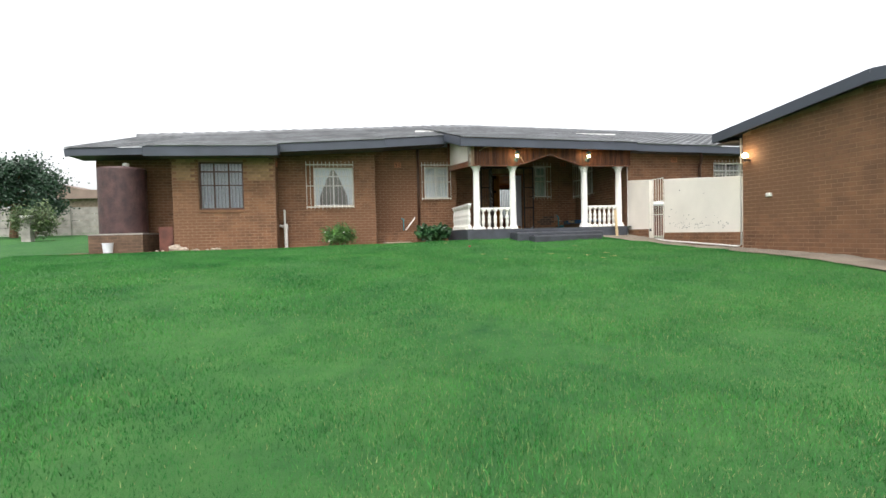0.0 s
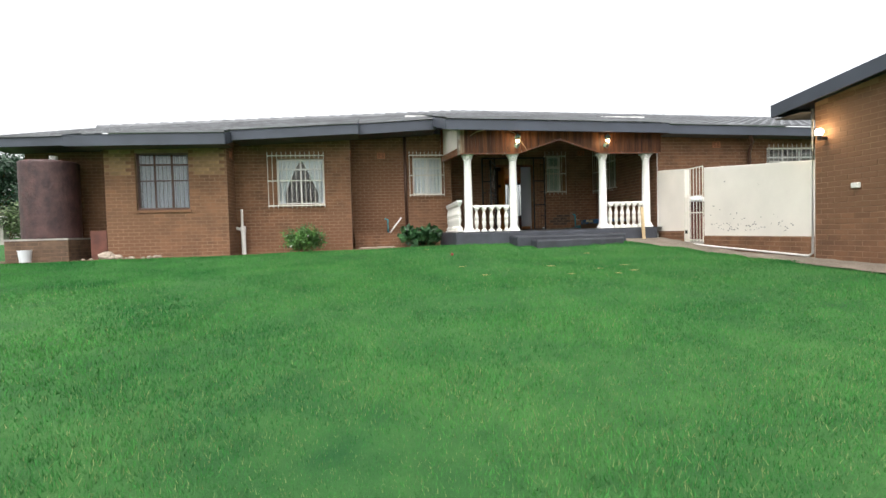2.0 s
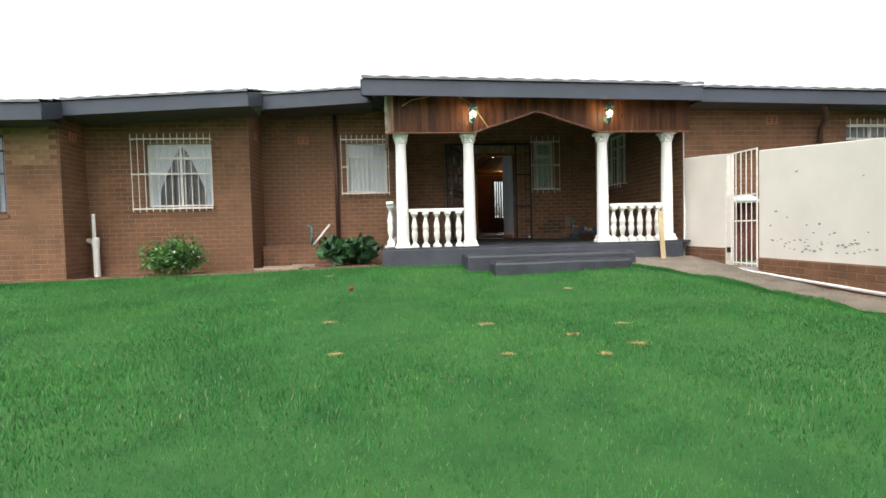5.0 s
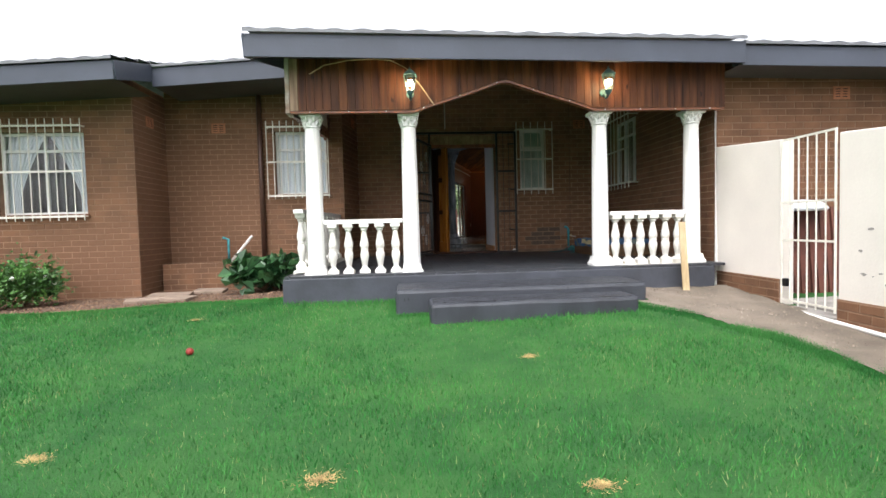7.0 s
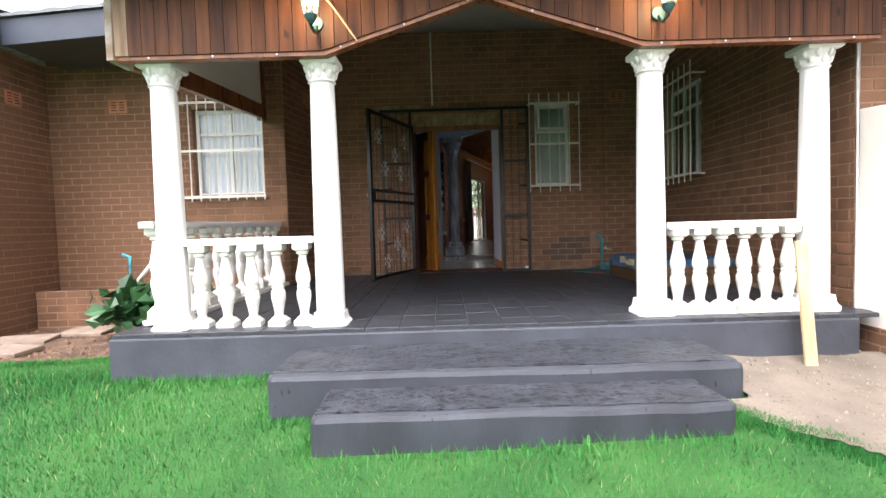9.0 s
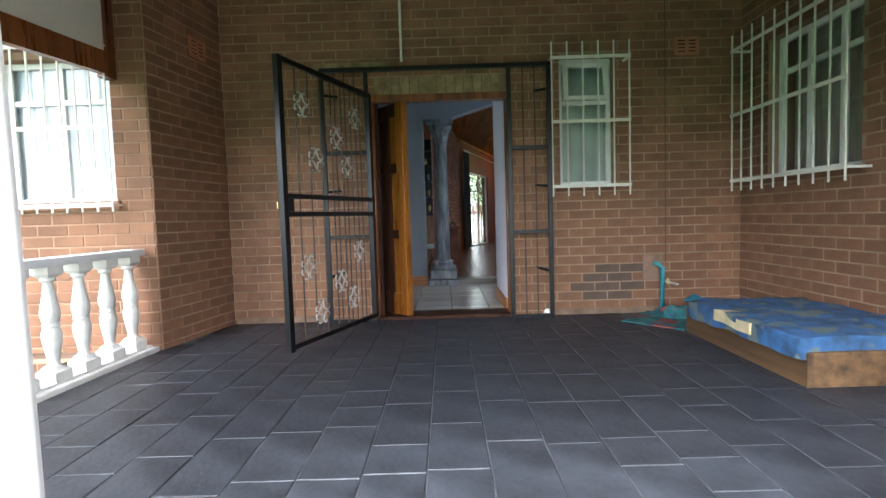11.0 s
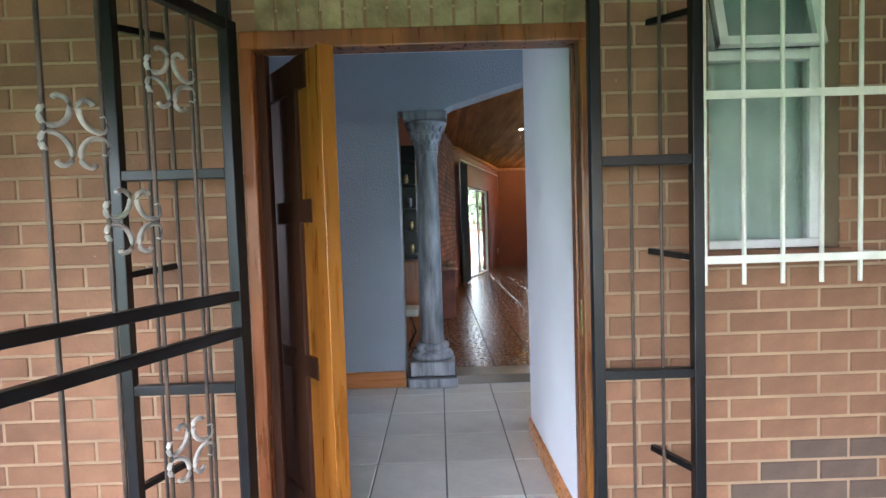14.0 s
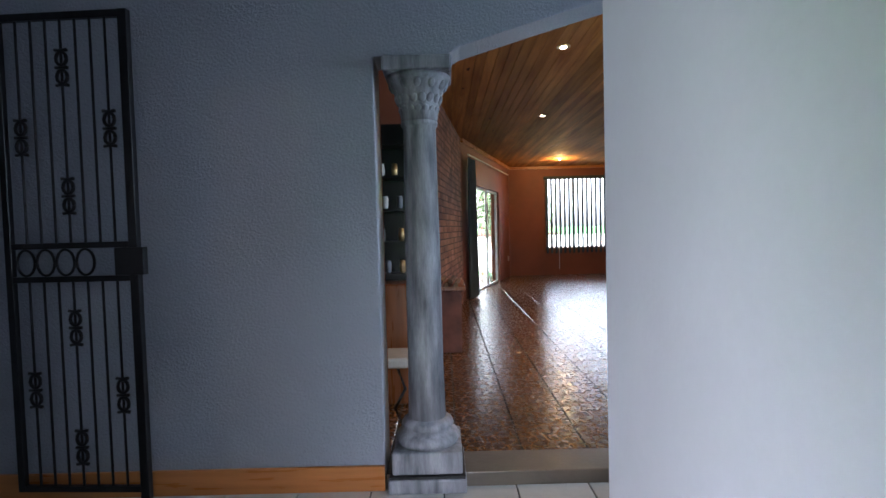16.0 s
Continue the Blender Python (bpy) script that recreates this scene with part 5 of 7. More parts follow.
for k in range(70):
    y, z = rf.triangular(-4.4, -1.95, -2.6), 0.40 + abs(rf.gauss(0, 0.16))
    if k > 64:
        z = rf.uniform(0.5, 1.5)
    r_, n = rf.uniform(0.006, 0.022), len(fv)
    m_ = rf.randint(5, 8)
    for i in range(m_):
        a = 2 * math.pi * i / m_
        q = r_ * rf.uniform(0.4, 1.2)
        fv.append((GX - 0.004, y + 1.5 * q * math.cos(a), z + 0.8 * q * math.sin(a)))
    ff.append(tuple(range(n, n + m_)))
mesh("plaster_chips", fv, ff, M["concrete"], None, "grey chips where plaster has flaked off the garden wall", "flaked plaster", kind="stuff")


def pipe(name, pts, r, m, label):
    return part(name, tube(pts, r, n=10), M[m], None, label, "pipe", smooth=True)


pipe("white_conduit", [(GX - 0.012, 0.015, 2.85), (GX - 0.012, 0.015, 0.40), (GX - 0.025, 0.0, 0.22), (GX - 0.025, -0.06, 0.17), (GX - 0.025, -2.3, 0.06), (GX - 0.025, -4.55, -0.03), (GX - 0.03, -4.63, 0.02), (GX - 0.03, -4.63, 2.42)], 0.020, "pipe", "white plastic pipe along the garden wall")
pipe("nook_downpipe", [(-1.32, NOOK - 0.06, 3.30), (-1.32, NOOK - 0.06, 0.62)], 0.042, "brownpipe", "dark brown downpipe on the brick wall")
pipe("wing_downpipe", [(7.30, WING - 0.42, 2.78), (7.45, WING - 0.30, 2.62), (7.55, WING - 0.07, 2.42), (7.55, WING - 0.06, 0.2)], 0.045, "brownpipe", "dark brown downpipe with a swan neck")
vp = thing("drain_pipe", (-5.60, 1.47, 0.1), "white plastic drain pipe with a gully branch", "pipe")
part("riser", rod((-5.60, 1.47, 0.10), (-5.60, 1.47, 0.80), 0.055, n=14), M["pipe"], vp)
part("vent", rod((-5.62, 1.47, 0.80), (-5.62, 1.47, 1.26), 0.030, n=12), M["pipe"], vp)
part("collar", lathe([(0.065, 0.66), (0.068, 0.80), (0.05, 0.83)], (-5.60, 1.47, 0.0), 14), M["pipe"], vp)
part("branch", rod((-5.60, 1.47, 0.72), (-5.77, 1.54, 0.78), 0.040, n=12), M["pipe"], vp)

# ---- nook planter, slabs, soil ----
pb = wall("wall_planter", (-2.80, 2.22), (-0.40, 2.22), -0.1, 0.56, M["mortar"], M["brick"], th=0.12, label="low brown brick planter in the nook")
part("planter_soil", box(-2.80, 2.34, -0.1, -0.40, NOOK, 0.52), M["soil"], None, "dry soil filling the planter", "soil", kind="structure")
pipe("teal_standpipe", [(-1.87, 2.52, 0.50), (-1.87, 2.52, 0.93), (-1.95, 2.50, 0.96)], 0.022, "teal", "teal plastic standpipe in the planter")
pipe("leaning_pipe", [(-1.85, 2.45, 0.52), (-1.48, 2.52, 0.98)], 0.024, "pipe", "white plastic pipe leaning in the planter")


def slab_sheet(name, outline, m, dz, label, category, sub=0.25):
    """A thin skin over the ground inside an outline."""
    xs, ys = [p[0] for p in outline], [p[1] for p in outline]
    verts, faces, idx = [], [], {}

    def inside(x, y):
        c = False
        for (xa, ya), (xb, yb) in zip(outline, outline[1:] + outline[:1]):
            if (ya > y) != (yb > y) and x < (xb - xa) * (y - ya) / (yb - ya) + xa:
                c = not c
        return c

    def vert(i, j):
        if (i, j) not in idx:
            x, y = min(xs) + i * sub, min(ys) + j * sub
            idx[i, j] = len(verts)
            verts.append((x + 0.06 * noise.noise((x * 3, y * 3, 1)), y + 0.06 * noise.noise((x * 3, y * 3, 5)), ground_z(x, y) + dz + 0.018 * noise.noise((x * 4, y * 4, 3))))
        return idx[i, j]
    for i in range(int((max(xs) - min(xs)) / sub) + 1):
        for j in range(int((max(ys) - min(ys)) / sub) + 1):
            if inside(min(xs) + (i + 0.5) * sub, min(ys) + (j + 0.5) * sub):
                faces.append((vert(i, j), vert(i + 1, j), vert(i + 1, j + 1), vert(i, j + 1)))
    mesh(name, verts, faces, m, None, label, category, kind="structure", smooth=True)


BED = [(-11.5, 0.1), (-10.2, -0.1), (-8.5, 0.35), (-6.2, 0.5), (-5.0, 0.35), (-4.2, 0.1), (-3.2, 0.02), (-2.4, 0.25), (-1.7, 0.52), (-0.9, 0.60), (-0.34, 0.62), (-0.34, 2.3), (-2.9, 2.3), (-2.9, 1.7), (-5.8, 1.7), (-5.8, 1.0), (-8.9, 1.0), (-8.9, 1.7), (-11.5, 1.7)]
PATHO = [(3.30, -0.95), (3.62, -0.9), (3.62, -0.2), (5.0, -0.2), (5.0, -4.7), (4.99, -16.0), (4.15, -16.0), (4.20, -8.0), (4.25, -5.0), (4.27, -3.1), (4.20, -2.15), (3.86, -1.42)]
slab_sheet("soil_bed", BED, M["soil"], 0.022, "bare brown soil bed along the house", "soil", 0.06)
slab_sheet("sand_path", PATHO, M["sand"], 0.028, "sandy bare path along the wall", "path", 0.045)
for x, y, w, h, r in ((-2.35, 1.45, 0.55, 0.34, 12), (-2.05, 0.95, 0.42, 0.30, -8), (-2.45, 0.85, 0.40, 0.26, 20), (-1.95, 1.85, 0.45, 0.35, 5)):
    bm = box(-w / 2, -h / 2, 0, w / 2, h / 2, 0.045)
    bmesh.ops.transform(bm, matrix=pose(x, y, ground_z(x, y) + 0.03, 2, 1, r), verts=bm.verts)
    part("paving_slab", bm, M["flag"], None, "loose pinkish paving slab lying in the soil", "paving slab", "loose slabs", bevel=0.01)

rp_ = random.Random(77)


def clods(name, n, x0, x1, y0, y1, poly, smin, smax, m, label):
    """Small crumbs and pebbles lying loose on bare ground."""
    verts, faces = [], []
    while n:
        x, y = rp_.uniform(x0, x1), rp_.uniform(y0, y1)
        inside = False
        for (xa, ya), (xb, yb) in zip(poly, poly[1:] + poly[:1]):
            if (ya > y) != (yb > y) and x < (xb - xa) * (y - ya) / (yb - ya) + xa:
                inside = not inside
        if not inside:
            continue
        n -= 1
        s_, z, b, a = rp_.uniform(smin, smax), ground_z(x, y) + 0.03, len(verts), rp_.uniform(0, 6)
        for k in range(4):
            verts.append((x + s_ * rp_.uniform(0.7, 1.3) * math.cos(a + k * 1.57), y + s_ * rp_.uniform(0.7, 1.3) * math.sin(a + k * 1.57), z - 0.01))
        verts.append((x + s_ * rp_.uniform(-0.3, 0.3), y + s_ * rp_.uniform(-0.3, 0.3), z + s_ * rp_.uniform(0.4, 0.9)))
        faces += [(b + k, b + (k + 1) % 4, b + 4) for k in range(4)]
    mesh(name, verts, faces, m, None, label, "gravel", kind="stuff")


clods("path_pebbles", 1500, 3.3, 5.0, -7.0, -0.2, PATHO, 0.004, 0.014, mat("pebble", (0.22, 0.185, 0.145), 0.9, var=0.2, scale=20, island=0.4), "small pebbles and crumbs on the sandy path")
clods("soil_clods", 2200, -9.0, -0.34, 0.0, 2.3, BED, 0.006, 0.028, mat("soil_clod", (0.15, 0.09, 0.055), 0.95, var=0.2, scale=20, island=0.35), "crumbly soil clods in the bed")

# ---- plants ----
LEAFM = {}


def leaf_mat(name, dark, light, rough=0.5):
    return mat(name, light, rough, var=0.15, scale=4, fine=30, bump=0.0, second=dark, island=0.35)


def shrub(name, at, rx, ry, h, n, size, m, label, seed, broad=False, flowers=0, up=0.4):
    """Stems with a crown of many small leaves and an uneven outline."""
    rnd = random.Random(seed)
    s = thing(name, at, label, "shrub")
    st = bmesh.new()
    verts, faces = [], []
    tips = []
    for k in range(14):
        a, q = rnd.uniform(0, 2 * math.pi), rnd.uniform(0.3, 1.0)
        tip = Vector((at[0] + rx * q * math.cos(a), at[1] + ry * q * math.sin(a), at[2] + h * rnd.uniform(0.55, 1.02) * (1.15 - 0.45 * q)))
        mid = Vector(at).lerp(tip, 0.5) + Vector((0, 0, 0.1 * h))
        tube([at, mid, tip], 0.008, st, 5)
        tips.append((mid, tip))
    part("stem", st, M["oldwood"], s)
    for k in range(n):
        mid, tip = rnd.choice(tips)
        c = mid.lerp(tip, rnd.uniform(0.0, 1.1)) + Vector((rnd.gauss(0, rx * 0.22), rnd.gauss(0, ry * 0.22), rnd.gauss(0, h * 0.13)))
        c.z = max(c.z, at[2] + 0.03)
        L = size * rnd.uniform(0.6, 1.3)
        W = L * (0.42 if broad else 0.30)
        d = Vector((rnd.gauss(0, 1), rnd.gauss(0, 1), rnd.gauss(up, 0.6))).normalized()
        sd_ = d.cross(Vector((rnd.gauss(0, 1), rnd.gauss(0, 1), rnd.gauss(0, 1)))).normalized()
        nn = sd_.cross(d)
        b = len(verts)
        verts += [tuple(c), tuple(c + d * L * 0.5 + sd_ * W + nn * W * 0.3), tuple(c + d * L - nn * L * 0.12), tuple(c + d * L * 0.5 - sd_ * W + nn * W * 0.3)]
        faces += [(b, b + 1, b + 2), (b, b + 2, b + 3)]
    mesh("foliage", verts, faces, m, s)
    for k in range(flowers):
        mid, tip = rnd.choice(tips)
        bm = bmesh.new()
        bmesh.ops.create_icosphere(bm, subdivisions=1, radius=0.028, matrix=Matrix.Translation(tip + Vector((rnd.gauss(0, 0.06), -0.08, rnd.gauss(0, 0.08)))))
        part("flower", bm, M["white"], s, "small white flower")
    return s


GREEN = leaf_mat("shrub_leaf", (0.020, 0.070, 0.012), (0.075, 0.20, 0.030))
DEEP = leaf_mat("broad_leaf", (0.012, 0.050, 0.018), (0.045, 0.125, 0.040), 0.35)
OLIVE = leaf_mat("olive_leaf", (0.05, 0.08, 0.03), (0.13, 0.18, 0.075))
DARK = leaf_mat("dark_tree_leaf", (0.010, 0.030, 0.016), (0.030, 0.070, 0.035))
shrub("flowering_shrub", (-4.02, 0.92, 0.06), 0.44, 0.38, 0.66, 3400, 0.065, GREEN, "bright green bush with small white flowers by the house", 3, flowers=9)
shrub("broadleaf_plant", (-1.12, 1.72, 0.14), 0.48, 0.38, 0.52, 520, 0.19, DEEP, "dark green broad-leaved plant in front of the planter", 5, broad=True)
shrub("fence_shrub", (-17.7, 12.0, 0.55), 1.0, 0.9, 1.6, 2600, 0.13, OLIVE, "pale olive shrub by the boundary fence", 8)


def tree(at, h, r, n, m, label, seed, size=0.25):
    rnd = random.Random(seed)
    t = thing("tree", at, label, "tree")
    tr = bmesh.new()
    rod(at, (at[0] + 0.15, at[1], at[2] + h * 0.5), 0.20, tr, 10, 0.12)
    clumps = []
    for k in range(26):
        a, q = rnd.uniform(0, 2 * math.pi), rnd.uniform(0.2, 1)
        c = Vector((at[0] + r * q * math.cos(a), at[1] + r * q * math.sin(a), at[2] + h * rnd.uniform(0.35, 0.95) * (1.08 - 0.25 * q)))
        tube([(at[0] + 0.1, at[1], at[2] + h * 0.4), Vector((at[0], at[1], at[2] + h * 0.5)).lerp(c, 0.5), c], 0.035, tr, 5)
        clumps.append((c, rnd.uniform(0.25, 0.5) * r))
    part("trunk", tr, M["oldwood"], t)
    verts, faces = [], []
    for k in range(n):
        c, cr = rnd.choice(clumps)
        p = c + Vector((rnd.gauss(0, 1), rnd.gauss(0, 1), rnd.gauss(0, 0.7))) * cr * 0.55
        d = Vector((rnd.gauss(0, 1), rnd.gauss(0, 1), rnd.gauss(0, 1))).normalized()
        s_ = d.orthogonal().normalized()
        L = size * rnd.uniform(0.6, 1.3)
        b = len(verts)
        verts += [tuple(p), tuple(p + d * L * 0.5 + s_ * L * 0.3), tuple(p + d * L), tuple(p + d * L * 0.5 - s_ * L * 0.3)]
        faces += [(b, b + 1, b + 2), (b, b + 2, b + 3)]
    mesh("crown", verts, faces, m, t)


tree((-20.9, 16.5, 0.75), 4.2, 1.8, 20000, DARK, "dark spreading tree beyond the lawn", 11, 0.15)
tree((4.6, 26.0, 0.2), 5.2, 2.0, 6000, OLIVE, "green tree outside the sliding door", 12, 0.2)
part("yard_boundary", box(-2, 24.0, -0.2, 14, 24.15, 1.55), M["plaster"], None, "pale plastered boundary wall behind the house", "wall", kind="structure")

# ---- far left: fence, house, post ----
fence = thing("boundary_fence", (-24, 20, 0.9), "grey precast concrete boundary fence", "fence")
for k in range(13):
    x = -44 + k * 2.2
    part("post", box(x - 0.07, 19.9, 0.3, x + 0.07, 20.1, 2.62), M["concrete"], fence)
    for j in range(5):
        part("panel", box(x + 0.07, 19.97, 0.55 + j * 0.40, x + 2.13, 20.03, 0.55 + j * 0.40 + 0.385), M["concrete"], fence)
nh = thing("neighbour_house", (-27, 34, 1.2), "tan plastered house with a brown roof behind the fence", "house")
part("wall", box(-29.8, 33, 0.5, -21.5, 40, 4.05), M["flag"], nh)
part("roof", extrude([(-30.2, 4.0), (-26.6, 5.35), (-24.4, 4.75), (-21.2, 4.65), (-21.2, 4.0)], 1, 32.4, 40.5), mat("far_roof", (0.20, 0.145, 0.115), 0.7, var=0.1, scale=1), nh)
for x in (-29, -26.4, -23.9):
    w_ = part("window", box(x, 32.97, 2.0, x + 1.4, 32.995, 3.2), M["sash"], nh)
    part("pane", box(x + 0.08, 32.95, 2.08, x + 1.32, 32.968, 3.12), M["black"], w_)
stump = thing("fence_post", (-17.8, 11.8, 0.4), "weathered grey post with a pale cap on the lawn", "post")
part("shaft", box(-17.99, 11.62, 0.35, -17.61, 11.98, 1.60), M["concrete"], stump, bevel=0.02)
part("cap", box(-18.01, 11.6, 1.60, -17.59, 12.0, 1.69), M["white"], stump, bevel=0.02)

# ---- water tank corner ----
tx, ty = -9.97, 1.34
wall("tank_base_front", (-10.62, 0.68), (-9.29, 0.68), -0.2, 0.60, M["tanmortar"], M["tanbrick"], th=0.12, label="rough tan brick base of the water tank")
wall("tank_base_side", (-9.29, 0.68), (-9.29, 1.99), -0.2, 0.60, M["tanmortar"], M["tanbrick"], th=0.12, label="rough tan brick base of the water tank")
wall("tank_base_left", (-10.62, 1.99), (-10.62, 0.68), -0.2, 0.60, M["tanmortar"], M["tanbrick"], th=0.12, label="rough tan brick base of the water tank")
part("tank_slab", box(-10.63, 0.67, 0.60, -9.28, 1.99, 0.64), M["concrete"], None, "concrete slab on the tank base", "slab", kind="structure")
tk = thing("water_tank", (tx, ty, 0.64), "dark reddish-brown corrugated water tank on a brick base", "water tank")
prof = [(0.59, 0)]
for k in range(24):
    prof.append((0.605 + 0.006 * math.sin(k * math.pi), 0.02 + k * 0.074))
    prof.append((0.597, 0.057 + k * 0.074))
prof += [(0.605, 1.80), (0.56, 1.83)]
part("barrel", lathe(prof, (tx, ty, 0.64), 40), M["tank"], tk, smooth=True)
part("lid", lathe([(0.56, 1.825), (0.20, 1.88), (0.10, 1.90)], (tx, ty, 0.64), 24), M["tank"], tk, smooth=True)
part("outlet", rod((tx + 0.1, ty, 2.5), (tx + 0.1, ty, 2.62), 0.09, n=14), M["pipe"], tk)
part("rusty_sheet", box(-8.98, 1.02, 0.02, -8.62, 1.05, 0.80), M["rust"], None, "rusty metal sheet leaning beside the tank", "metal sheet")
bk = thing("bucket", (-10.05, 0.42, 0.05), "white plastic bucket standing by the tank base", "bucket")
part("pail", lathe([(0.105, 0), (0.13, 0.26), (0.138, 0.262), (0.138, 0.28), (0.122, 0.28), (0.10, 0.02)], (-10.05, 0.42, ground_z(-10.05, 0.42) + 0.02), 20), M["bucket"], bk)
rr = random.Random(4)
for k in range(16):
    x, y = rr.uniform(-9.2, -7.2), rr.uniform(0.35, 0.75)
    s_ = rr.uniform(0.03, 0.07) if k > 2 else (0.17, 0.12, 0.10)[k]
    if k < 3:
        x, y = -8.45 + 0.12 * k, 0.62
    bm = bmesh.new()
    bmesh.ops.create_icosphere(bm, subdivisions=2, radius=s_)
    for v in bm.verts:
        v.co *= 1 + 0.35 * noise.noise(v.co * 9 + Vector((k, 0, 0)))
        v.co.z *= 0.7
    bmesh.ops.translate(bm, verts=bm.verts, vec=(x, y, ground_z(x, y) + 0.03 + s_ * 0.4))
    part("rubble_stone", bm, M["rubble"], None, "pale broken stone lying on the soil", "stone", "rubble by the house")

# ---- porch clutter ----
bench = thing("wooden_box", (4.55, 2.2, FL), "low old wooden box holding a mattress", "box")
bx0, bx1, by0, by1 = 4.07, 4.93, 1.45, 2.78
for nm, g_ in (("side_board", box(bx0, by0, FL, bx0 + 0.03, by1, FL + 0.185)), ("side_board", box(bx1 - 0.03, by0, FL, bx1, by1, FL + 0.185)), ("end_board", box(bx0 + 0.03, by1 - 0.03, FL, bx1 - 0.03, by1, FL + 0.185)), ("end_board", box(bx0 + 0.03, by0, FL, bx1 - 0.03, by0 + 0.03, FL + 0.185)), ("bottom", box(bx0 + 0.03, by0 + 0.03, FL + 0.01, bx1 - 0.03, by1 - 0.03, FL + 0.17))):
    part(nm, g_, M["oldwood"], bench, bevel=0.004)


def cloth_mat(name, a, b, c, scale):
    """Printed cloth in three dyes."""
    m = mat(name, a, 0.85, var=0.1, scale=scale, fine=scale * 6, bump=0.2, second=b)
    t, L = m.node_tree, m.node_tree.links
    p = t.nodes["Principled BSDF"]
    co, n_, rp, mx = t.nodes.new("ShaderNodeTexCoord"), t.nodes.new("ShaderNodeTexNoise"), t.nodes.new("ShaderNodeValToRGB"), t.nodes.new("ShaderNodeMixRGB")
    n_.inputs["Scale"].default_value = scale * 0.7
    L.new(co.outputs["Object"], n_.inputs["Vector"])
    rp.color_ramp.elements[0].position, rp.color_ramp.elements[1].position = 0.55, 0.60
    L.new(n_.outputs["Fac"], rp.inputs["Fac"])
    L.new(rp.outputs["Color"], mx.inputs["Fac"])
    L.new(p.inputs["Base Color"].links[0].from_socket, mx.inputs["Color1"])
    mx.inputs["Color2"].default_value = (*c, 1)
    L.new(mx.outputs[0], p.inputs["Base Color"])
    return m


def lumpy(x0, y0, x1, y1, z0, z1, amp, seed, cuts=24):
    bm = box(x0, y0, z0, x1, y1, z1)
    bmesh.ops.subdivide_edges(bm, edges=bm.edges, cuts=cuts, use_grid_fill=True)
    for v in bm.verts:
        q = v.co * 5 + Vector((seed, 0, 0))
        v.co += Vector((noise.noise(q), noise.noise(q + Vector((3, 1, 0))), noise.noise(q * 0.8 + Vector((0, 5, 2))) * 1.3)) * amp
    return bm


mt = thing("mattress", (4.5, 1.9, FL + 0.10), "worn foam mattress in a blue printed cover in the box", "mattress")
part("cover", lumpy(bx0 - 0.02, by0 + 0.02, bx1, by1 - 0.06, FL + 0.14, FL + 0.255, 0.022, 2), cloth_mat("blue_print", (0.050, 0.145, 0.33), (0.030, 0.065, 0.115), (0.125, 0.155, 0.145), 9), mt, smooth=True)
part("foam", lumpy(bx0 - 0.030, by1 - 0.88, bx0 + 0.075, by1 - 0.46, FL + 0.185, FL + 0.258, 0.016, 4, 14), mat("bare_foam", (0.56, 0.47, 0.27), 0.9, var=0.1, scale=10), mt, "torn patch of bare yellow foam", smooth=True)
TEALP = cloth_mat("teal_print", (0.035, 0.19, 0.19), (0.016, 0.060, 0.085), (0.26, 0.055, 0.045), 12)


def spread_cloth(name, corners, label, wave, seed, thick=0.006, n=40):
    """A cloth lying on the floor between four corners; wave(u, v) lifts it into folds."""
    a, b, c, d = (Vector(q) for q in corners)
    bm = bmesh.new()
    grid = []
    for j in range(n + 1):
        row = []
        for i in range(n + 1):
            u, v = i / n, j / n
            p = a.lerp(b, u).lerp(d.lerp(c, u), v)
            p += Vector((noise.noise((u * 6, v * 6, seed)), noise.noise((u * 6, v * 6, seed + 4)))) * 0.012
            row.append(bm.verts.new((p.x, p.y, FL + 0.004 + thick + max(0, wave(u, v)))))
        grid.append(row)
    for j in range(n):
        for i in range(n):
            bm.faces.new((grid[j][i], grid[j][i + 1], grid[j + 1][i + 1], grid[j + 1][i]))
    rim = grid[0] + [r[-1] for r in grid[1:]] + grid[-1][-2::-1] + [r[0] for r in grid[-2:0:-1]]
    low = [bm.verts.new((v.co.x, v.co.y, FL + 0.002)) for v in rim]
    for k in range(len(rim)):
        q = (k + 1) % len(rim)
        bm.faces.new((rim[k], low[k], low[q], rim[q]))
    return part(name, bm, TEALP, None, label, "cloth", smooth=True)


spread_cloth("printed_cloth", ((3.71, 3.20), (4.06, 2.80), (4.42, 3.10), (4.08, 3.55)), "teal and red printed cloth spread flat on the porch floor", lambda u, v: 0.004 * noise.noise((u * 4, v * 4, 0)) + 0.05 * max(0, v - 0.55) * (0.6 + noise.noise((u * 7, v * 5, 2))), 1)
spread_cloth("crumpled_cloth", ((4.12, 3.52), (4.10, 3.22), (4.56, 2.82), (4.66, 3.06)), "teal and red printed cloth pushed into long folds", lambda u, v: math.sin(math.pi * u) ** 0.6 * (0.065 + 0.055 * math.sin(u * 19 + 3 * noise.noise((u * 3, v * 3, 1))) + 0.03 * noise.noise((u * 8, v * 8, 6))) * math.sin(math.pi * min(1, v * 1.02 + 0.05)) ** 0.3, 8)
roll = bmesh.new()
bmesh.ops.create_uvsphere(roll, u_segments=28, v_segments=18, radius=1, matrix=Matrix.Translation((4.46, 3.42, FL + 0.12)) @ Matrix.Rotation(radians(-18), 4, "Z") @ Matrix.Rotation(radians(14), 4, "Y") @ Matrix.Diagonal((0.088, 0.062, 0.055, 1)))
for v in roll.verts:
    v.co += Vector((noise.noise(v.co * 21), noise.noise(v.co * 24), noise.noise(v.co * 27 + Vector((3, 0, 0))))) * 0.026
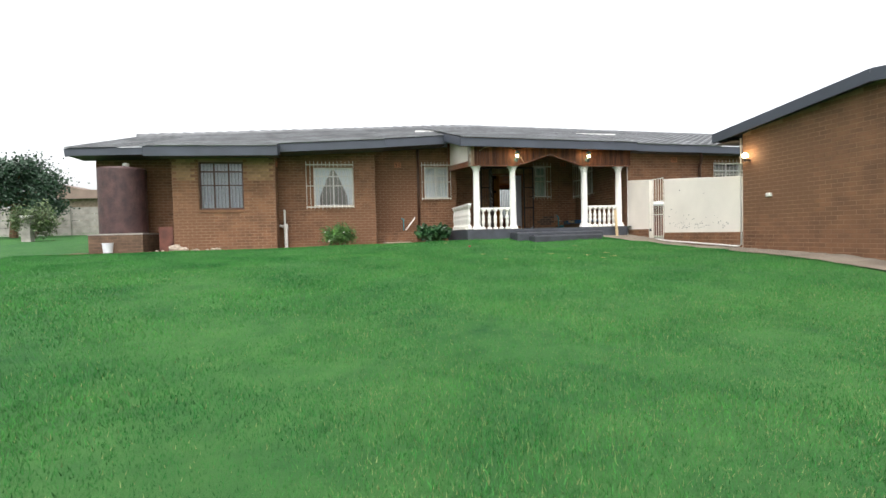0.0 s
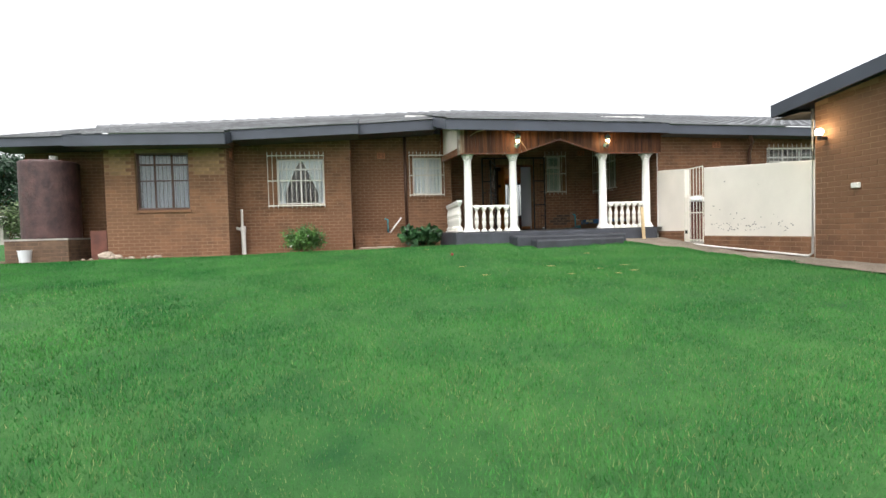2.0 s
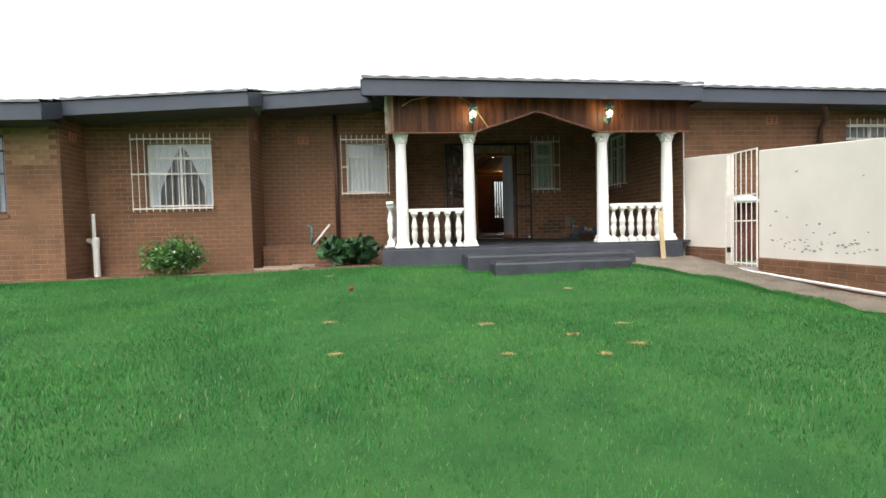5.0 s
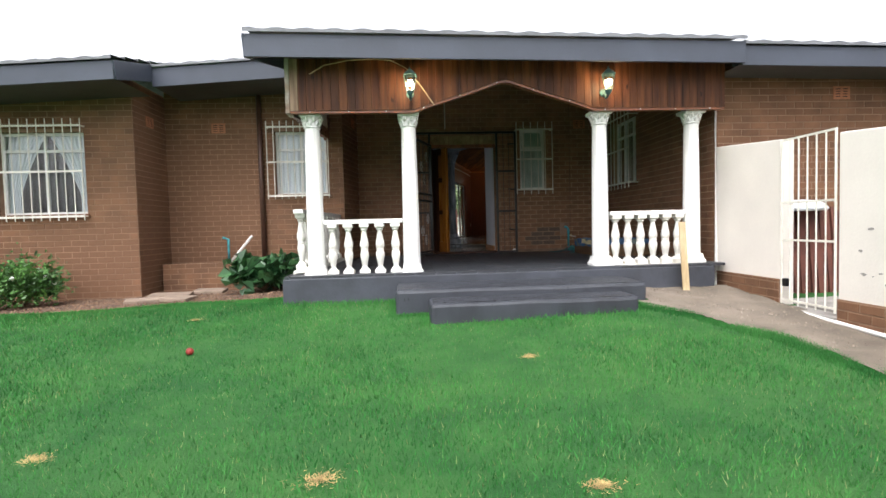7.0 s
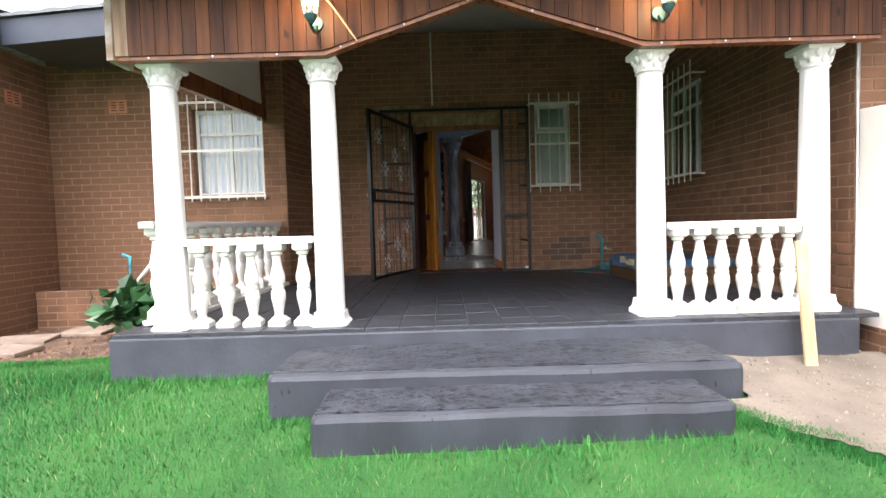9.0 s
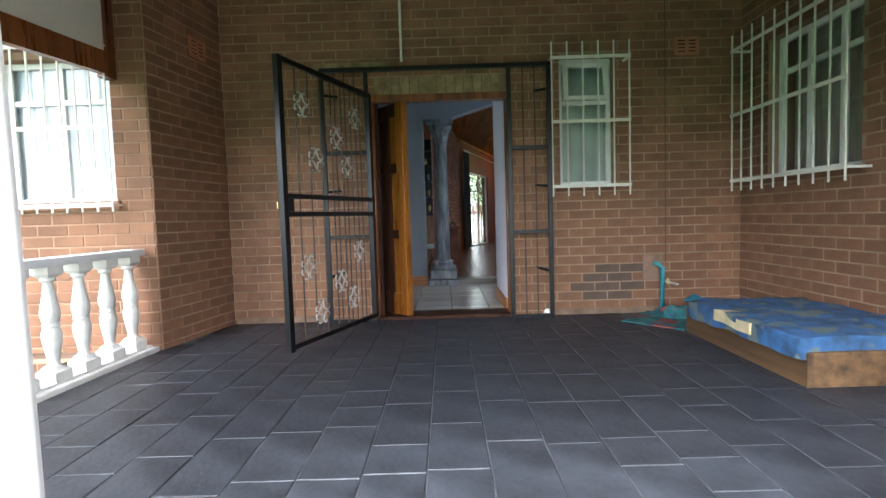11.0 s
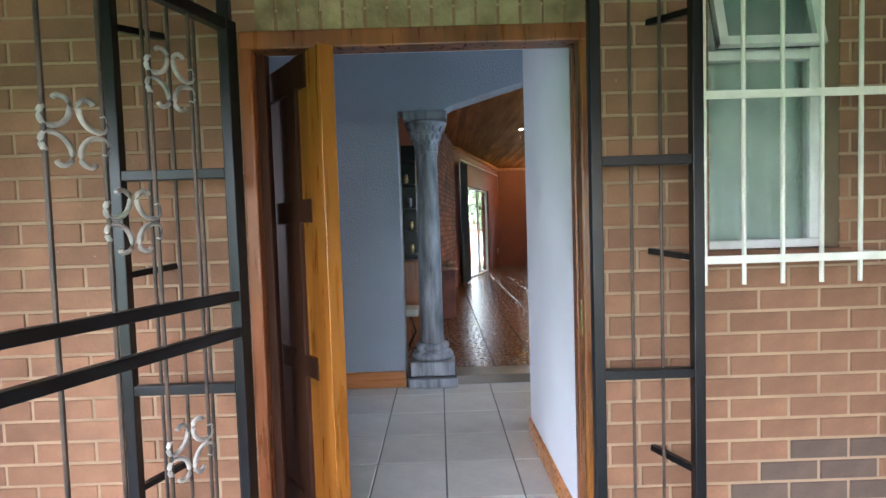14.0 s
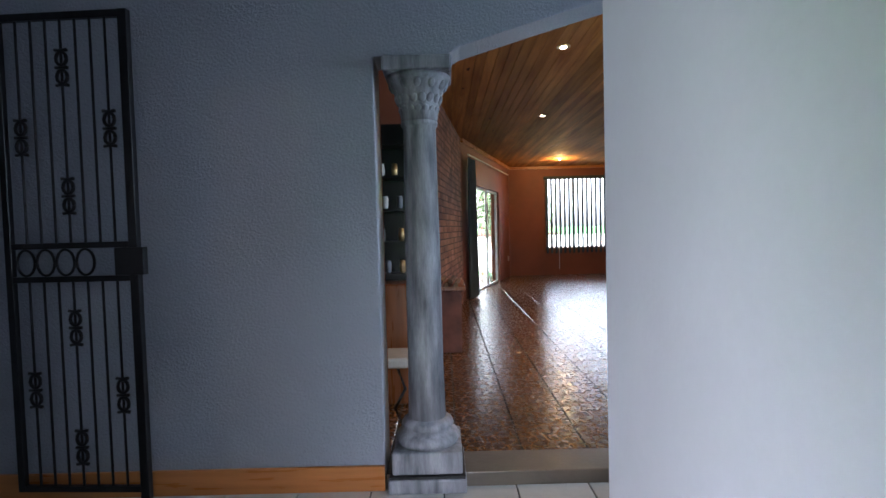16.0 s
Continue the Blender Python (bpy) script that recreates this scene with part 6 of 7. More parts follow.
part("rolled_cloth", roll, cloth_mat("blue_teal_print", (0.03, 0.20, 0.26), (0.02, 0.10, 0.14), (0.05, 0.20, 0.48), 6), None, "rolled bundle of teal and blue cloth by the wall", "cloth", smooth=True)
FILLET = mat("cement_fillet", (0.23, 0.155, 0.10), 0.95, var=0.2, scale=6, fine=60, bump=0.5, second=(0.13, 0.085, 0.055))
for xa, xb in ((XP + 0.03, 1.12), (3.20, XW - 0.03)):
    part("wall_fillet", extrude([(BACK - 0.045, FL + 0.001), (BACK - 0.007, FL + 0.001), (BACK - 0.007, FL + 0.050)], 0, xa, xb), FILLET, None, "rough cement fillet along the foot of the wall", "fillet", kind="structure")
part("wall_fillet", extrude([(XW - 0.045, FL + 0.001), (XW - 0.007, FL + 0.001), (XW - 0.007, FL + 0.050)], 1, 0.30, BACK - 0.05), FILLET, None, "rough cement fillet along the foot of the wall", "fillet", kind="structure")
bag = bmesh.new()
bmesh.ops.create_icosphere(bag, subdivisions=3, radius=1, matrix=Matrix.Translation((4.87, 3.30, FL + 0.045)) @ Matrix.Diagonal((0.075, 0.06, 0.05, 1)))
for v in bag.verts:
    v.co += Vector((noise.noise(v.co * 25), noise.noise(v.co * 28), noise.noise(v.co * 31))) * 0.03
    v.co.z = max(v.co.z, FL + 0.004)
part("plastic_bag", bag, M["bucket"], None, "crumpled pale plastic bag in the porch corner", "bag")
tap = thing("garden_tap", (4.26, BACK - 0.09, FL + 0.30), "small chrome tap on the standpipe", "tap")
part("spout", rod((4.20, BACK - 0.10, FL + 0.30), (4.34, BACK - 0.12, FL + 0.265), 0.009, n=8), M["scroll"], tap)
part("valve", rod((4.25, BACK - 0.10, FL + 0.27), (4.25, BACK - 0.10, FL + 0.32), 0.013, n=8), M["brass"], tap)
pipe("porch_standpipe", [(4.20, BACK - 0.10, FL), (4.20, BACK - 0.10, FL + 0.42), (4.16, BACK - 0.10, FL + 0.46), (4.13, BACK - 0.08, FL + 0.46)], 0.022, "teal", "teal painted standpipe against the porch wall")
part("plaster_patch", box(4.06, BACK - 0.008, FL + 0.30, 4.24, BACK - 0.0005, FL + 0.54), mat("pink_mortar", (0.26, 0.165, 0.115), 0.95, var=0.12, scale=8, fine=90, bump=0.4), None, "patch of mortar round the standpipe", "plaster", kind="structure")
part("slim_cable", rod((4.27, BACK - 0.009, FL + 0.45), (4.27, BACK - 0.009, 3.9), 0.0035), M["brownpipe"], None, "thin dark cable down the porch wall", "cable")
pk = bar((4.325, -0.42, 0.17), (4.365, -0.25, 1.03), 0.080, 0.022, up=(0, 1, 0))
part("leaning_plank", pk, M["plank"], None, "pale raw plank leaning against the porch plinth", "plank", bevel=0.003)
kb = bmesh.new()
bmesh.ops.create_uvsphere(kb, u_segments=16, v_segments=10, radius=0.031, matrix=Matrix.Translation((-0.735, -1.85, ground_z(-0.735, -1.85) + 0.04)))
part("red_ball", kb, mat("red_rubber", (0.26, 0.026, 0.018), 0.5, var=0.15, scale=20), None, "small red ball lying on the lawn", "ball", smooth=True)
pc = bmesh.new()
bmesh.ops.create_icosphere(pc, subdivisions=2, radius=0.04, matrix=Matrix.Translation((3.14, 3.52, FL + 0.035)))
part("white_stone", pc, M["white"], None, "small white stone by the gate frame", "stone", smooth=True)

# ---- hall and living room fittings ----
def stone_pillar(at, h):
    p = thing("stone_pillar", at, "grey marbled pillar with an acanthus capital in the hall", "pillar")
    x, y, z = at
    part("plinth", box(x - 0.205, y - 0.205, z, x + 0.205, y + 0.205, z + 0.075), M["stone"], p, bevel=0.008)
    part("joint", box(x - 0.198, y - 0.198, z + 0.075, x + 0.198, y + 0.198, z + 0.090), M["iron"], p)
    part("block", box(x - 0.185, y - 0.185, z + 0.090, x + 0.185, y + 0.185, z + 0.21), M["stone"], p, bevel=0.012)
    part("torus", lathe([(0.165, 0.21), (0.178, 0.235), (0.165, 0.262), (0.135, 0.275), (0.130, 0.29), (0.145, 0.305), (0.138, 0.325), (0.115, 0.345)], at, 32), M["stone"], p, smooth=True)
    part("shaft", lathe([(0.104, 0.34), (0.098, 0.6), (0.096, 1.2), (0.088, h - 0.34), (0.100, h - 0.33), (0.100, h - 0.315), (0.090, h - 0.30)], at, 32), M["stone"], p, smooth=True)
    cap = part("capital", lathe([(0.098, h - 0.31), (0.105, h - 0.24), (0.135, h - 0.15), (0.165, h - 0.10), (0.175, h - 0.075)], at, 32), M["stone"], p, smooth=True)
    for ring, (n, r, zz, s) in enumerate(((16, 0.098, h - 0.255, 0.020), (16, 0.116, h - 0.20, 0.022), (12, 0.148, h - 0.13, 0.020))):
        for k in range(n):
            a = 2 * math.pi * (k + 0.5 * ring) / n
            bm = bmesh.new()
            bmesh.ops.create_icosphere(bm, subdivisions=2, radius=1, matrix=Matrix.Translation((x + r * math.cos(a), y + r * math.sin(a), z + zz)) @ Matrix.Rotation(a, 4, "Z") @ Matrix.Rotation(0.5, 4, "Y") @ Matrix.Diagonal((s * 0.5, s, s * 1.3, 1)))
            part("leaf", bm, M["stone"], cap, smooth=True)
    part("abacus", box(x - 0.18, y - 0.18, z + h - 0.075, x + 0.18, y + 0.18, z + h), M["stone"], p, bevel=0.014)


stone_pillar((2.175, 6.00, HALL), 2.795 - HALL)
part("skirting_hall", box(HX0, HY1 - 0.02, HALL, 1.95, HY1 - 0.001, HALL + 0.135), M["skirt"], None, "orange varnished skirting board", "skirting", kind="structure", bevel=0.004)
part("skirting_right", extrude([(2.798, BACK + 0.25), (2.816, BACK + 0.25), (2.803, 4.82), (2.787, 4.82)], 2, HALL, HALL + 0.11), M["skirt"], None, "orange varnished skirting board", "skirting", kind="structure", bevel=0.004)


def hall_gate():
    pl = Plane((0.06, 5.80), (0.755, 5.765))
    g = thing("hall_gate", (0.4, 5.78, HALL), "black iron gate with rings standing against the hall wall", "gate")
    z0, z1, w = 0.60, 3.03, 0.70
    for nm, b_ in (("stile", pl.slab(0, 0.035, -0.015, 0.015, z0, z1)), ("stile", pl.slab(w - 0.045, w, -0.018, 0.018, z0 - 0.04, z1)), ("top_rail", pl.slab(0.035, w - 0.045, -0.014, 0.014, z1 - 0.035, z1)), ("bottom_rail", pl.slab(0.035, w - 0.045, -0.014, 0.014, z0, z0 + 0.03)), ("middle_rail", pl.slab(0.035, w - 0.045, -0.014, 0.014, 1.685, 1.715)), ("middle_rail", pl.slab(0.035, w - 0.045, -0.014, 0.014, 1.855, 1.885))):
        part(nm, b_, M["iron"], g, bevel=0.003)
    for k in range(1, 8):
        u = 0.035 + (w - 0.08) * k / 8
        part("bar", rod(pl.at(u, 0, z0 + 0.02), pl.at(u, 0, 1.69), 0.0065), M["iron"], g)
        part("bar", rod(pl.at(u, 0, 1.88), pl.at(u, 0, z1 - 0.02), 0.0065), M["iron"], g)
    for k in range(4):
        pts = [pl.at(0.10 + 0.105 * k + 0.047 * math.cos(a), 0, 1.785 + 0.066 * math.sin(a)) for a in np.linspace(0, 2 * math.pi, 17)]
        part("ring", tube(pts, 0.007), M["iron"], g, smooth=True)
    part("lock_box", pl.slab(w - 0.12, w + 0.03, -0.02, 0.02, 1.715, 1.855), M["iron"], g, bevel=0.004)
    for u, z in ((1, 2.42), (4, 2.76), (4, 2.12), (7, 2.45), (1, 1.13), (4, 1.45), (4, 0.83), (7, 1.10)):
        uu = 0.035 + (w - 0.08) * u / 8
        bm = bmesh.new()
        for s in (-0.045, 0.045):
            tube([pl.at(uu + 0.027 * math.cos(a), 0, z + s + 0.034 * math.sin(a)) for a in np.linspace(0, 2 * math.pi, 13)], 0.009, bm)
        for s in (-0.088, 0.0, 0.088):
            tube([pl.at(uu - 0.032, 0, z + s), pl.at(uu, 0, z + s * 0.94), pl.at(uu + 0.032, 0, z + s)], 0.009, bm)
        part("ornament", bm, M["iron"], g, smooth=True)


hall_gate()

# pine ceiling boards run away from the hall
CEIL = 3.50
bv, bf = [], []
k = 0
x = -0.5
while x < 9.4:
    n = len(bv)
    w_ = 0.098
    for yy in (HY1 + 0.25, FAR):
        bv += [(x + 0.003, yy, CEIL), (x + w_ - 0.003, yy, CEIL), (x + w_ - 0.003, yy, CEIL + 0.02), (x + 0.003, yy, CEIL + 0.02)]
    bf += [(n, n + 4, n + 5, n + 1), (n, n + 3, n + 7, n + 4), (n + 1, n + 5, n + 6, n + 2)]
    x += w_
n = len(bv)
bv += [(-3, HY1, CEIL + 0.025), (10, HY1, CEIL + 0.025), (10, FAR + 0.2, CEIL + 0.025), (-3, FAR + 0.2, CEIL + 0.025)]
bf.append((n, n + 3, n + 2, n + 1))
mesh("ceiling_living", bv, bf, M["ceil"], None, "knotty pine tongue-and-groove ceiling", "ceiling", kind="structure")
for at in ((3.40, 7.8), (3.75, 10.6), (5.1, 15.4)):
    d_ = thing("downlight", (*at, CEIL), "small lit recessed downlight in the pine ceiling", "downlight", "ceiling downlights")
    part("rim", lathe([(0.060, -0.012), (0.060, 0.0), (0.042, 0.0), (0.042, -0.012)], (*at, CEIL), 20), M["brass"], d_)
    o = part("lens", lathe([(0.014, -0.016), (0.026, -0.012), (0.034, -0.003)], (*at, CEIL), 20), M["bulb"], d_, smooth=True)
    o.visible_shadow = False
part("cornice", box(4.05, FAR - 0.05, CEIL - 0.07, 9.5, FAR - 0.002, CEIL - 0.003), M["skirt"], None, "varnished timber cornice", "cornice", kind="structure")
PS = Plane(tuple(A), tuple(Bp))
part("cornice_slant", PS.slab(0.0, sd, -0.05, -0.002, CEIL - 0.07, CEIL - 0.003), M["skirt"], None, "varnished timber cornice", "cornice", kind="structure")


def vertical_blind():
    b = thing("vertical_blind", (6.5, FAR - 0.08, 3.1), "dark vertical slat blind half open over the window", "blind")
    part("head_rail", box(4.98, FAR - 0.12, 3.14, 8.1, FAR - 0.05, 3.22), M["blind"], b)
    for i in range(26):
        x = 5.05 + i * 0.118
        bm = box(-0.042, -0.002, 0, 0.042, 0.002, 1.96)
        bmesh.ops.transform(bm, matrix=pose(x, FAR - 0.085, 1.18, 0, 0, 38), verts=bm.verts)
        part("slat", bm, M["blind"], b)
    part("cord", rod((5.35, FAR - 0.13, 0.75), (5.35, FAR - 0.13, 3.1), 0.006), M["sash"], b)


vertical_blind()
PF = Plane((4.05, FAR), (9.5, FAR))
window("window_living", PF, 0.98, 4.0, 1.30, 3.20, (0.25, 0.5, 0.75), None, label="living room window behind the blind", depth=0.10)
sdn = thing("sliding_door", (3.2, 14.2, LIV), "white-framed glass sliding door to the garden", "door", kind="structure")
u0, u1 = sd * 0.18, sd * 0.71
fr = PS.slab(u0, u0 + 0.05, 0.05, 0.11, LIV, 2.75)
PS.slab(u1 - 0.05, u1, 0.05, 0.11, LIV, 2.75, fr)
PS.slab(u0, u1, 0.05, 0.11, 2.70, 2.75, fr)
PS.slab(u0, u1, 0.05, 0.11, LIV, LIV + 0.03, fr)
part("door_frame", fr, M["sash"], sdn)
part("stile", PS.slab((u0 + u1) / 2 + 0.2, (u0 + u1) / 2 + 0.26, 0.06, 0.10, LIV + 0.03, 2.70), M["sash"], sdn)
g_ = part("pane", PS.slab((u0 + u1) / 2 + 0.26, u1 - 0.05, 0.075, 0.081, LIV + 0.03, 2.70), M["pane"], sdn)
g_.visible_shadow = False
curtain("door_curtain", PS, 0.15, 0.66, -0.10, LIV + 0.02, 3.18, M["blind"], "dark blue-green curtain drawn aside at the sliding door", 6, 0.04)
part("curtain_rail", rod(PS.at(0.1, -0.12, 3.22), PS.at(sd * 0.85, -0.12, 3.22), 0.014), M["pipe"], None, "white curtain rail above the sliding door", "curtain rail")
gf = thing("garden_fence", (4, 20.6, 0.2), "brown picket fence outside the sliding door", "fence")
for k in range(24):
    part("picket", box(2.2 + k * 0.17, 20.6, 0.1, 2.2 + k * 0.17 + 0.06, 20.64, 1.95), M["rust"], gf)
part("rail", box(2.2, 20.64, 1.6, 6.3, 20.68, 1.68), M["rust"], gf)
sk = thing("wall_socket", (3.98, 16.6, 1.1), "white wall socket beside the corner", "socket")
part("plate", PS.slab(sd - 0.32, sd - 0.22, -0.014, -0.002, 1.02, 1.15), M["sash"], sk, bevel=0.003)

# display cabinet, hearth and stereo beyond the pillar
cb = thing("display_cabinet", (1.75, 7.25, LIV), "dark wooden display cabinet with pale crockery", "cabinet")
part("body", box(1.25, 7.30, LIV, 2.02, 7.58, 2.75), M["iron"], cb)
for z in (1.55, 1.80, 2.05, 2.30, 2.55):
    part("shelf", box(1.25, 7.08, z, 2.02, 7.30, z + 0.02), M["iron"], cb)
part("side", box(1.22, 7.06, LIV, 1.25, 7.58, 2.75), M["iron"], cb)
part("base_unit", box(1.25, 6.98, LIV, 2.05, 7.30, 1.50), M["frame"], cb, bevel=0.006)
rq = random.Random(9)
for z in (1.57, 1.82, 2.07, 2.32):
    for x in (1.55, 1.70, 1.83, 1.94):
        part("cup", lathe([(0.014, 0), (0.022, 0.015), (0.026, rq.uniform(0.04, 0.09)), (0.019, 0.10)], (x + rq.uniform(-0.03, 0.03), 7.18, z), 12), (M["stone"], M["sash"], M["brass"])[rq.randrange(3)], None, "pale cup standing on the cabinet shelf", "cup", "crockery", smooth=True)
st_ = thing("side_stool", (1.9, 6.62, LIV), "low stool with a pale seat and bent black legs", "stool")
part("seat", box(1.62, 6.48, 1.00, 2.04, 6.80, 1.07), M["tile"], st_, bevel=0.02)
for s in (1.70, 1.96):
    part("leg", tube([(s, 6.55, 1.0), (s + 0.05, 6.55, 0.85), (s - 0.02, 6.55, 0.72), (s + 0.03, 6.55, LIV)], 0.012), M["iron"], st_, smooth=True)
ht = thing("hearth", (2.3, 9.0, LIV), "red brick hearth with logs in an iron basket", "hearth")
part("brick_body", box(2.12, 8.50, LIV, 2.46, 9.30, 1.26), mat("hearth_brick", (0.15, 0.06, 0.04), 0.8, var=0.2, scale=7), ht, bevel=0.01)
part("mantel", box(2.10, 8.46, 1.26, 2.50, 9.34, 1.31), M["frame"], ht, bevel=0.006)
for k in range(5):
    part("log", rod((2.20 + 0.05 * k, 8.42, 1.33 + 0.03 * (k % 2)), (2.24 + 0.05 * k, 8.75, 1.345 + 0.03 * (k % 2)), 0.025, n=8), M["oldwood"], ht)

# ---- floor tiles ----


def tile_field(name, parent, x0, x1, y0, y1, w, h, z, gap, m, piece="tile", off=0.0, y_off=0.0, lift=0.012):
    cache = {}
    rnd = random.Random(21)
    j, y = 0, y0 - y_off
    while y < y1:
        x = x0 - off
        while x < x1:
            a, b, c, e = max(x, x0), min(x + w, x1), max(y, y0), min(y + h, y1)
            if b - a > 0.02 and e - c > 0.02:
                key = (round(b - a, 3), round(e - c, 3))
                if key not in cache:
                    bw, bh, q = b - a - gap, e - c - gap, 0.003
                    me = bpy.data.meshes.new(piece)
                    me.from_pydata([(0, 0, -lift), (bw, 0, -lift), (bw, bh, -lift), (0, bh, -lift), (0, 0, -q), (bw, 0, -q), (bw, bh, -q), (0, bh, -q), (q, q, 0), (bw - q, q, 0), (bw - q, bh - q, 0), (q, bh - q, 0)], [], [(8, 9, 10, 11)] + [(i + k_, (i + 1) % 4 + k_, (i + 1) % 4 + k_ + 4, i + k_ + 4) for k_ in (0, 4) for i in range(4)])
                    me.materials.append(m)
                    cache[key] = me
                o = new(piece, cache[key])
                o.parent = parent
                o.location = (a + gap / 2, c + gap / 2, z + rnd.uniform(-0.0012, 0.0012))
            x += w
        y += h
        j += 1


pf = thing("porch_paving", (0, 0, 0), "black slate tiles on the porch floor, scuffed and damp", "floor tiles", kind="structure")
slate_cache = {}
rsl = random.Random(21)
for k in range(24):
    xa = max(2.12 - 0.24 * 11 + 0.24 * k, PX0 + 0.02)
    xb = min(2.12 - 0.24 * 10 + 0.24 * k, XW - 0.03)
    ya = PY + 0.01
    yb = ya + rsl.choice((0.18, 0.24, 0.34, 0.43))
    while ya < BACK - 0.06 and xb - xa > 0.04:
        yb = min(yb, BACK - 0.04)
        if xa > 0.2 or yb < NOOK:
            key = (round(xb - xa, 3), round(yb - ya, 3))
            if key not in slate_cache:
                q, bw, bh = 0.003, key[0] - 0.0045, key[1] - 0.0045
                me = bpy.data.meshes.new("slate_tile")
                me.from_pydata([(0, 0, -0.03), (bw, 0, -0.03), (bw, bh, -0.03), (0, bh, -0.03), (0, 0, -q), (bw, 0, -q), (bw, bh, -q), (0, bh, -q), (q, q, 0), (bw - q, q, 0), (bw - q, bh - q, 0), (q, bh - q, 0)], [], [(8, 9, 10, 11)] + [(i + k_, (i + 1) % 4 + k_, (i + 1) % 4 + k_ + 4, i + k_ + 4) for k_ in (0, 4) for i in range(4)])
                me.materials.append(M["slate"])
                slate_cache[key] = me
            o = new("slate_tile", slate_cache[key])
            o.parent = pf
            o.location = (xa + 0.0025, ya + 0.0025, FL + rsl.uniform(-0.0012, 0.0012))
        ya, yb = yb, yb + rsl.choice((0.24, 0.43, 0.43, 0.47))
hf = thing("hall_paving", (0, 0, 0), "pale ceramic floor tiles with dark joints", "floor tiles", kind="structure")
tile_field("hall", hf, HX0, 6.5, BACK + 0.26, HY1 + 0.02, 0.385, 0.385, HALL, 0.007, M["tile"], "floor_tile", off=0.005, y_off=0.165)
lf = thing("living_paving", (0, 0, 0), "glossy brown cobble-patterned floor tiles", "floor tiles", kind="structure")
tile_field("living", lf, 1.2, 9.3, HY1 + 0.285, FAR - 0.02, 0.385, 0.385, LIV, 0.009, M["livtile"], "floor_tile", off=0.02)

# ---- grass ----


def in_poly(px, py, poly):
    c = np.zeros(len(px), bool)
    for (xa, ya), (xb, yb) in zip(poly, poly[1:] + poly[:1]):
        if ya != yb:
            c ^= ((ya > py) != (yb > py)) & (px < (xb - xa) * (py - ya) / (yb - ya) + xa)
    return c


BARE = [(0.64, -3.82, 0.15), (1.89, -4.0, 0.10), (1.32, -4.29, 0.09), (1.74, -4.62, 0.12), (1.38, -4.83, 0.08), (-0.83, -3.47, 0.11), (-0.66, -4.52, 0.09), (0.65, -4.72, 0.06), (-1.14, -0.73, 0.09), (1.99, -2.28, 0.10)]


def grass(name, x0, x1, y0, y1, per, height, width, m, seed, edge=None):
    rng = np.random.default_rng(seed)
    n = int((x1 - x0) * (y1 - y0) * per)
    px, py = rng.uniform(x0, x1, n), rng.uniform(y0, y1, n)
    if edge:
        seg = [(p, q) for p, q in zip(edge, edge[1:])]
        k = rng.integers(0, len(seg), n)
        f = rng.uniform(0, 1, n)
        ends = np.array(seg)
        px = ends[k, 0, 0] + (ends[k, 1, 0] - ends[k, 0, 0]) * f + rng.normal(0, 0.05, n)
        py = ends[k, 0, 1] + (ends[k, 1, 1] - ends[k, 0, 1]) * f + rng.normal(0, 0.05, n)
    keep = np.ones(n, bool) if edge else ~in_poly(px, py, BED) & ~in_poly(px, py, PATHO)
    keep &= ~((px > PX0 - 0.02) & (px < 4.9) & (py > PY - 0.02)) & ~((px > 0.93) & (px < 3.63) & (py > -0.88)) & ~((px > 1.27) & (px < 3.37) & (py > -1.28))
    for bx, by, br in BARE:
        keep &= ~(((px - bx) ** 2 + ((py - by) * 1.5) ** 2 < (br * rng.uniform(0.3, 1.0, n)) ** 2))
    px, py = px[keep], py[keep]
    n = len(px)
    gz = np.interp(py, [-60, -30, -14.6, -10.3, -7.2, -3.7, -1.7, -0.2, 1.0, 3], [-2.2, -1.6, -0.95, -0.70, -0.33, -0.085, 0.02, 0.17, 0.13, 0.10])
    gz = gz + np.where(py < -3, 0.16 * np.clip((px - 2) / 3, 0, 1) * np.minimum(1, (-3 - py) / 4), 0) - 0.06 * np.clip((-1 - px) / 5, 0, 1) * np.clip((py + 4) / 3, 0, 1) + doorstep_rise(px, py)
    a = rng.uniform(0, 2 * np.pi, n)
    clump = 0.80 + 0.20 * np.sin(px * 2.1 + 1.3 * np.sin(py * 1.7)) * np.sin(py * 2.6 + px * 0.6)
    h = height * rng.uniform(0.55, 1.25, n) * clump
    w = width * rng.uniform(0.7, 1.3, n)
    lean = rng.normal(0, 0.45, (n, 2)) * h[:, None]
    v = np.empty((n, 3, 3))
    v[:, 0] = np.stack([px - np.cos(a) * w, py - np.sin(a) * w, gz - 0.012], 1)
    v[:, 1] = np.stack([px + np.cos(a) * w, py + np.sin(a) * w, gz - 0.012], 1)
    v[:, 2] = np.stack([px + lean[:, 0], py + lean[:, 1], gz + h], 1)
    me = bpy.data.meshes.new(name)
    me.vertices.add(3 * n)
    me.vertices.foreach_set("co", v.reshape(-1))
    me.loops.add(3 * n)
    me.loops.foreach_set("vertex_index", np.arange(3 * n, dtype=np.int32))
    me.polygons.add(n)
    me.polygons.foreach_set("loop_start", np.arange(0, 3 * n, 3, dtype=np.int32))
    me.update(calc_edges=True)
    me.materials.append(m)
    tagged(new(name, me), "dry straw-coloured blades in the lawn" if name == "dry_grass" else "short mown grass blades of the lawn", "grass", kind="stuff")


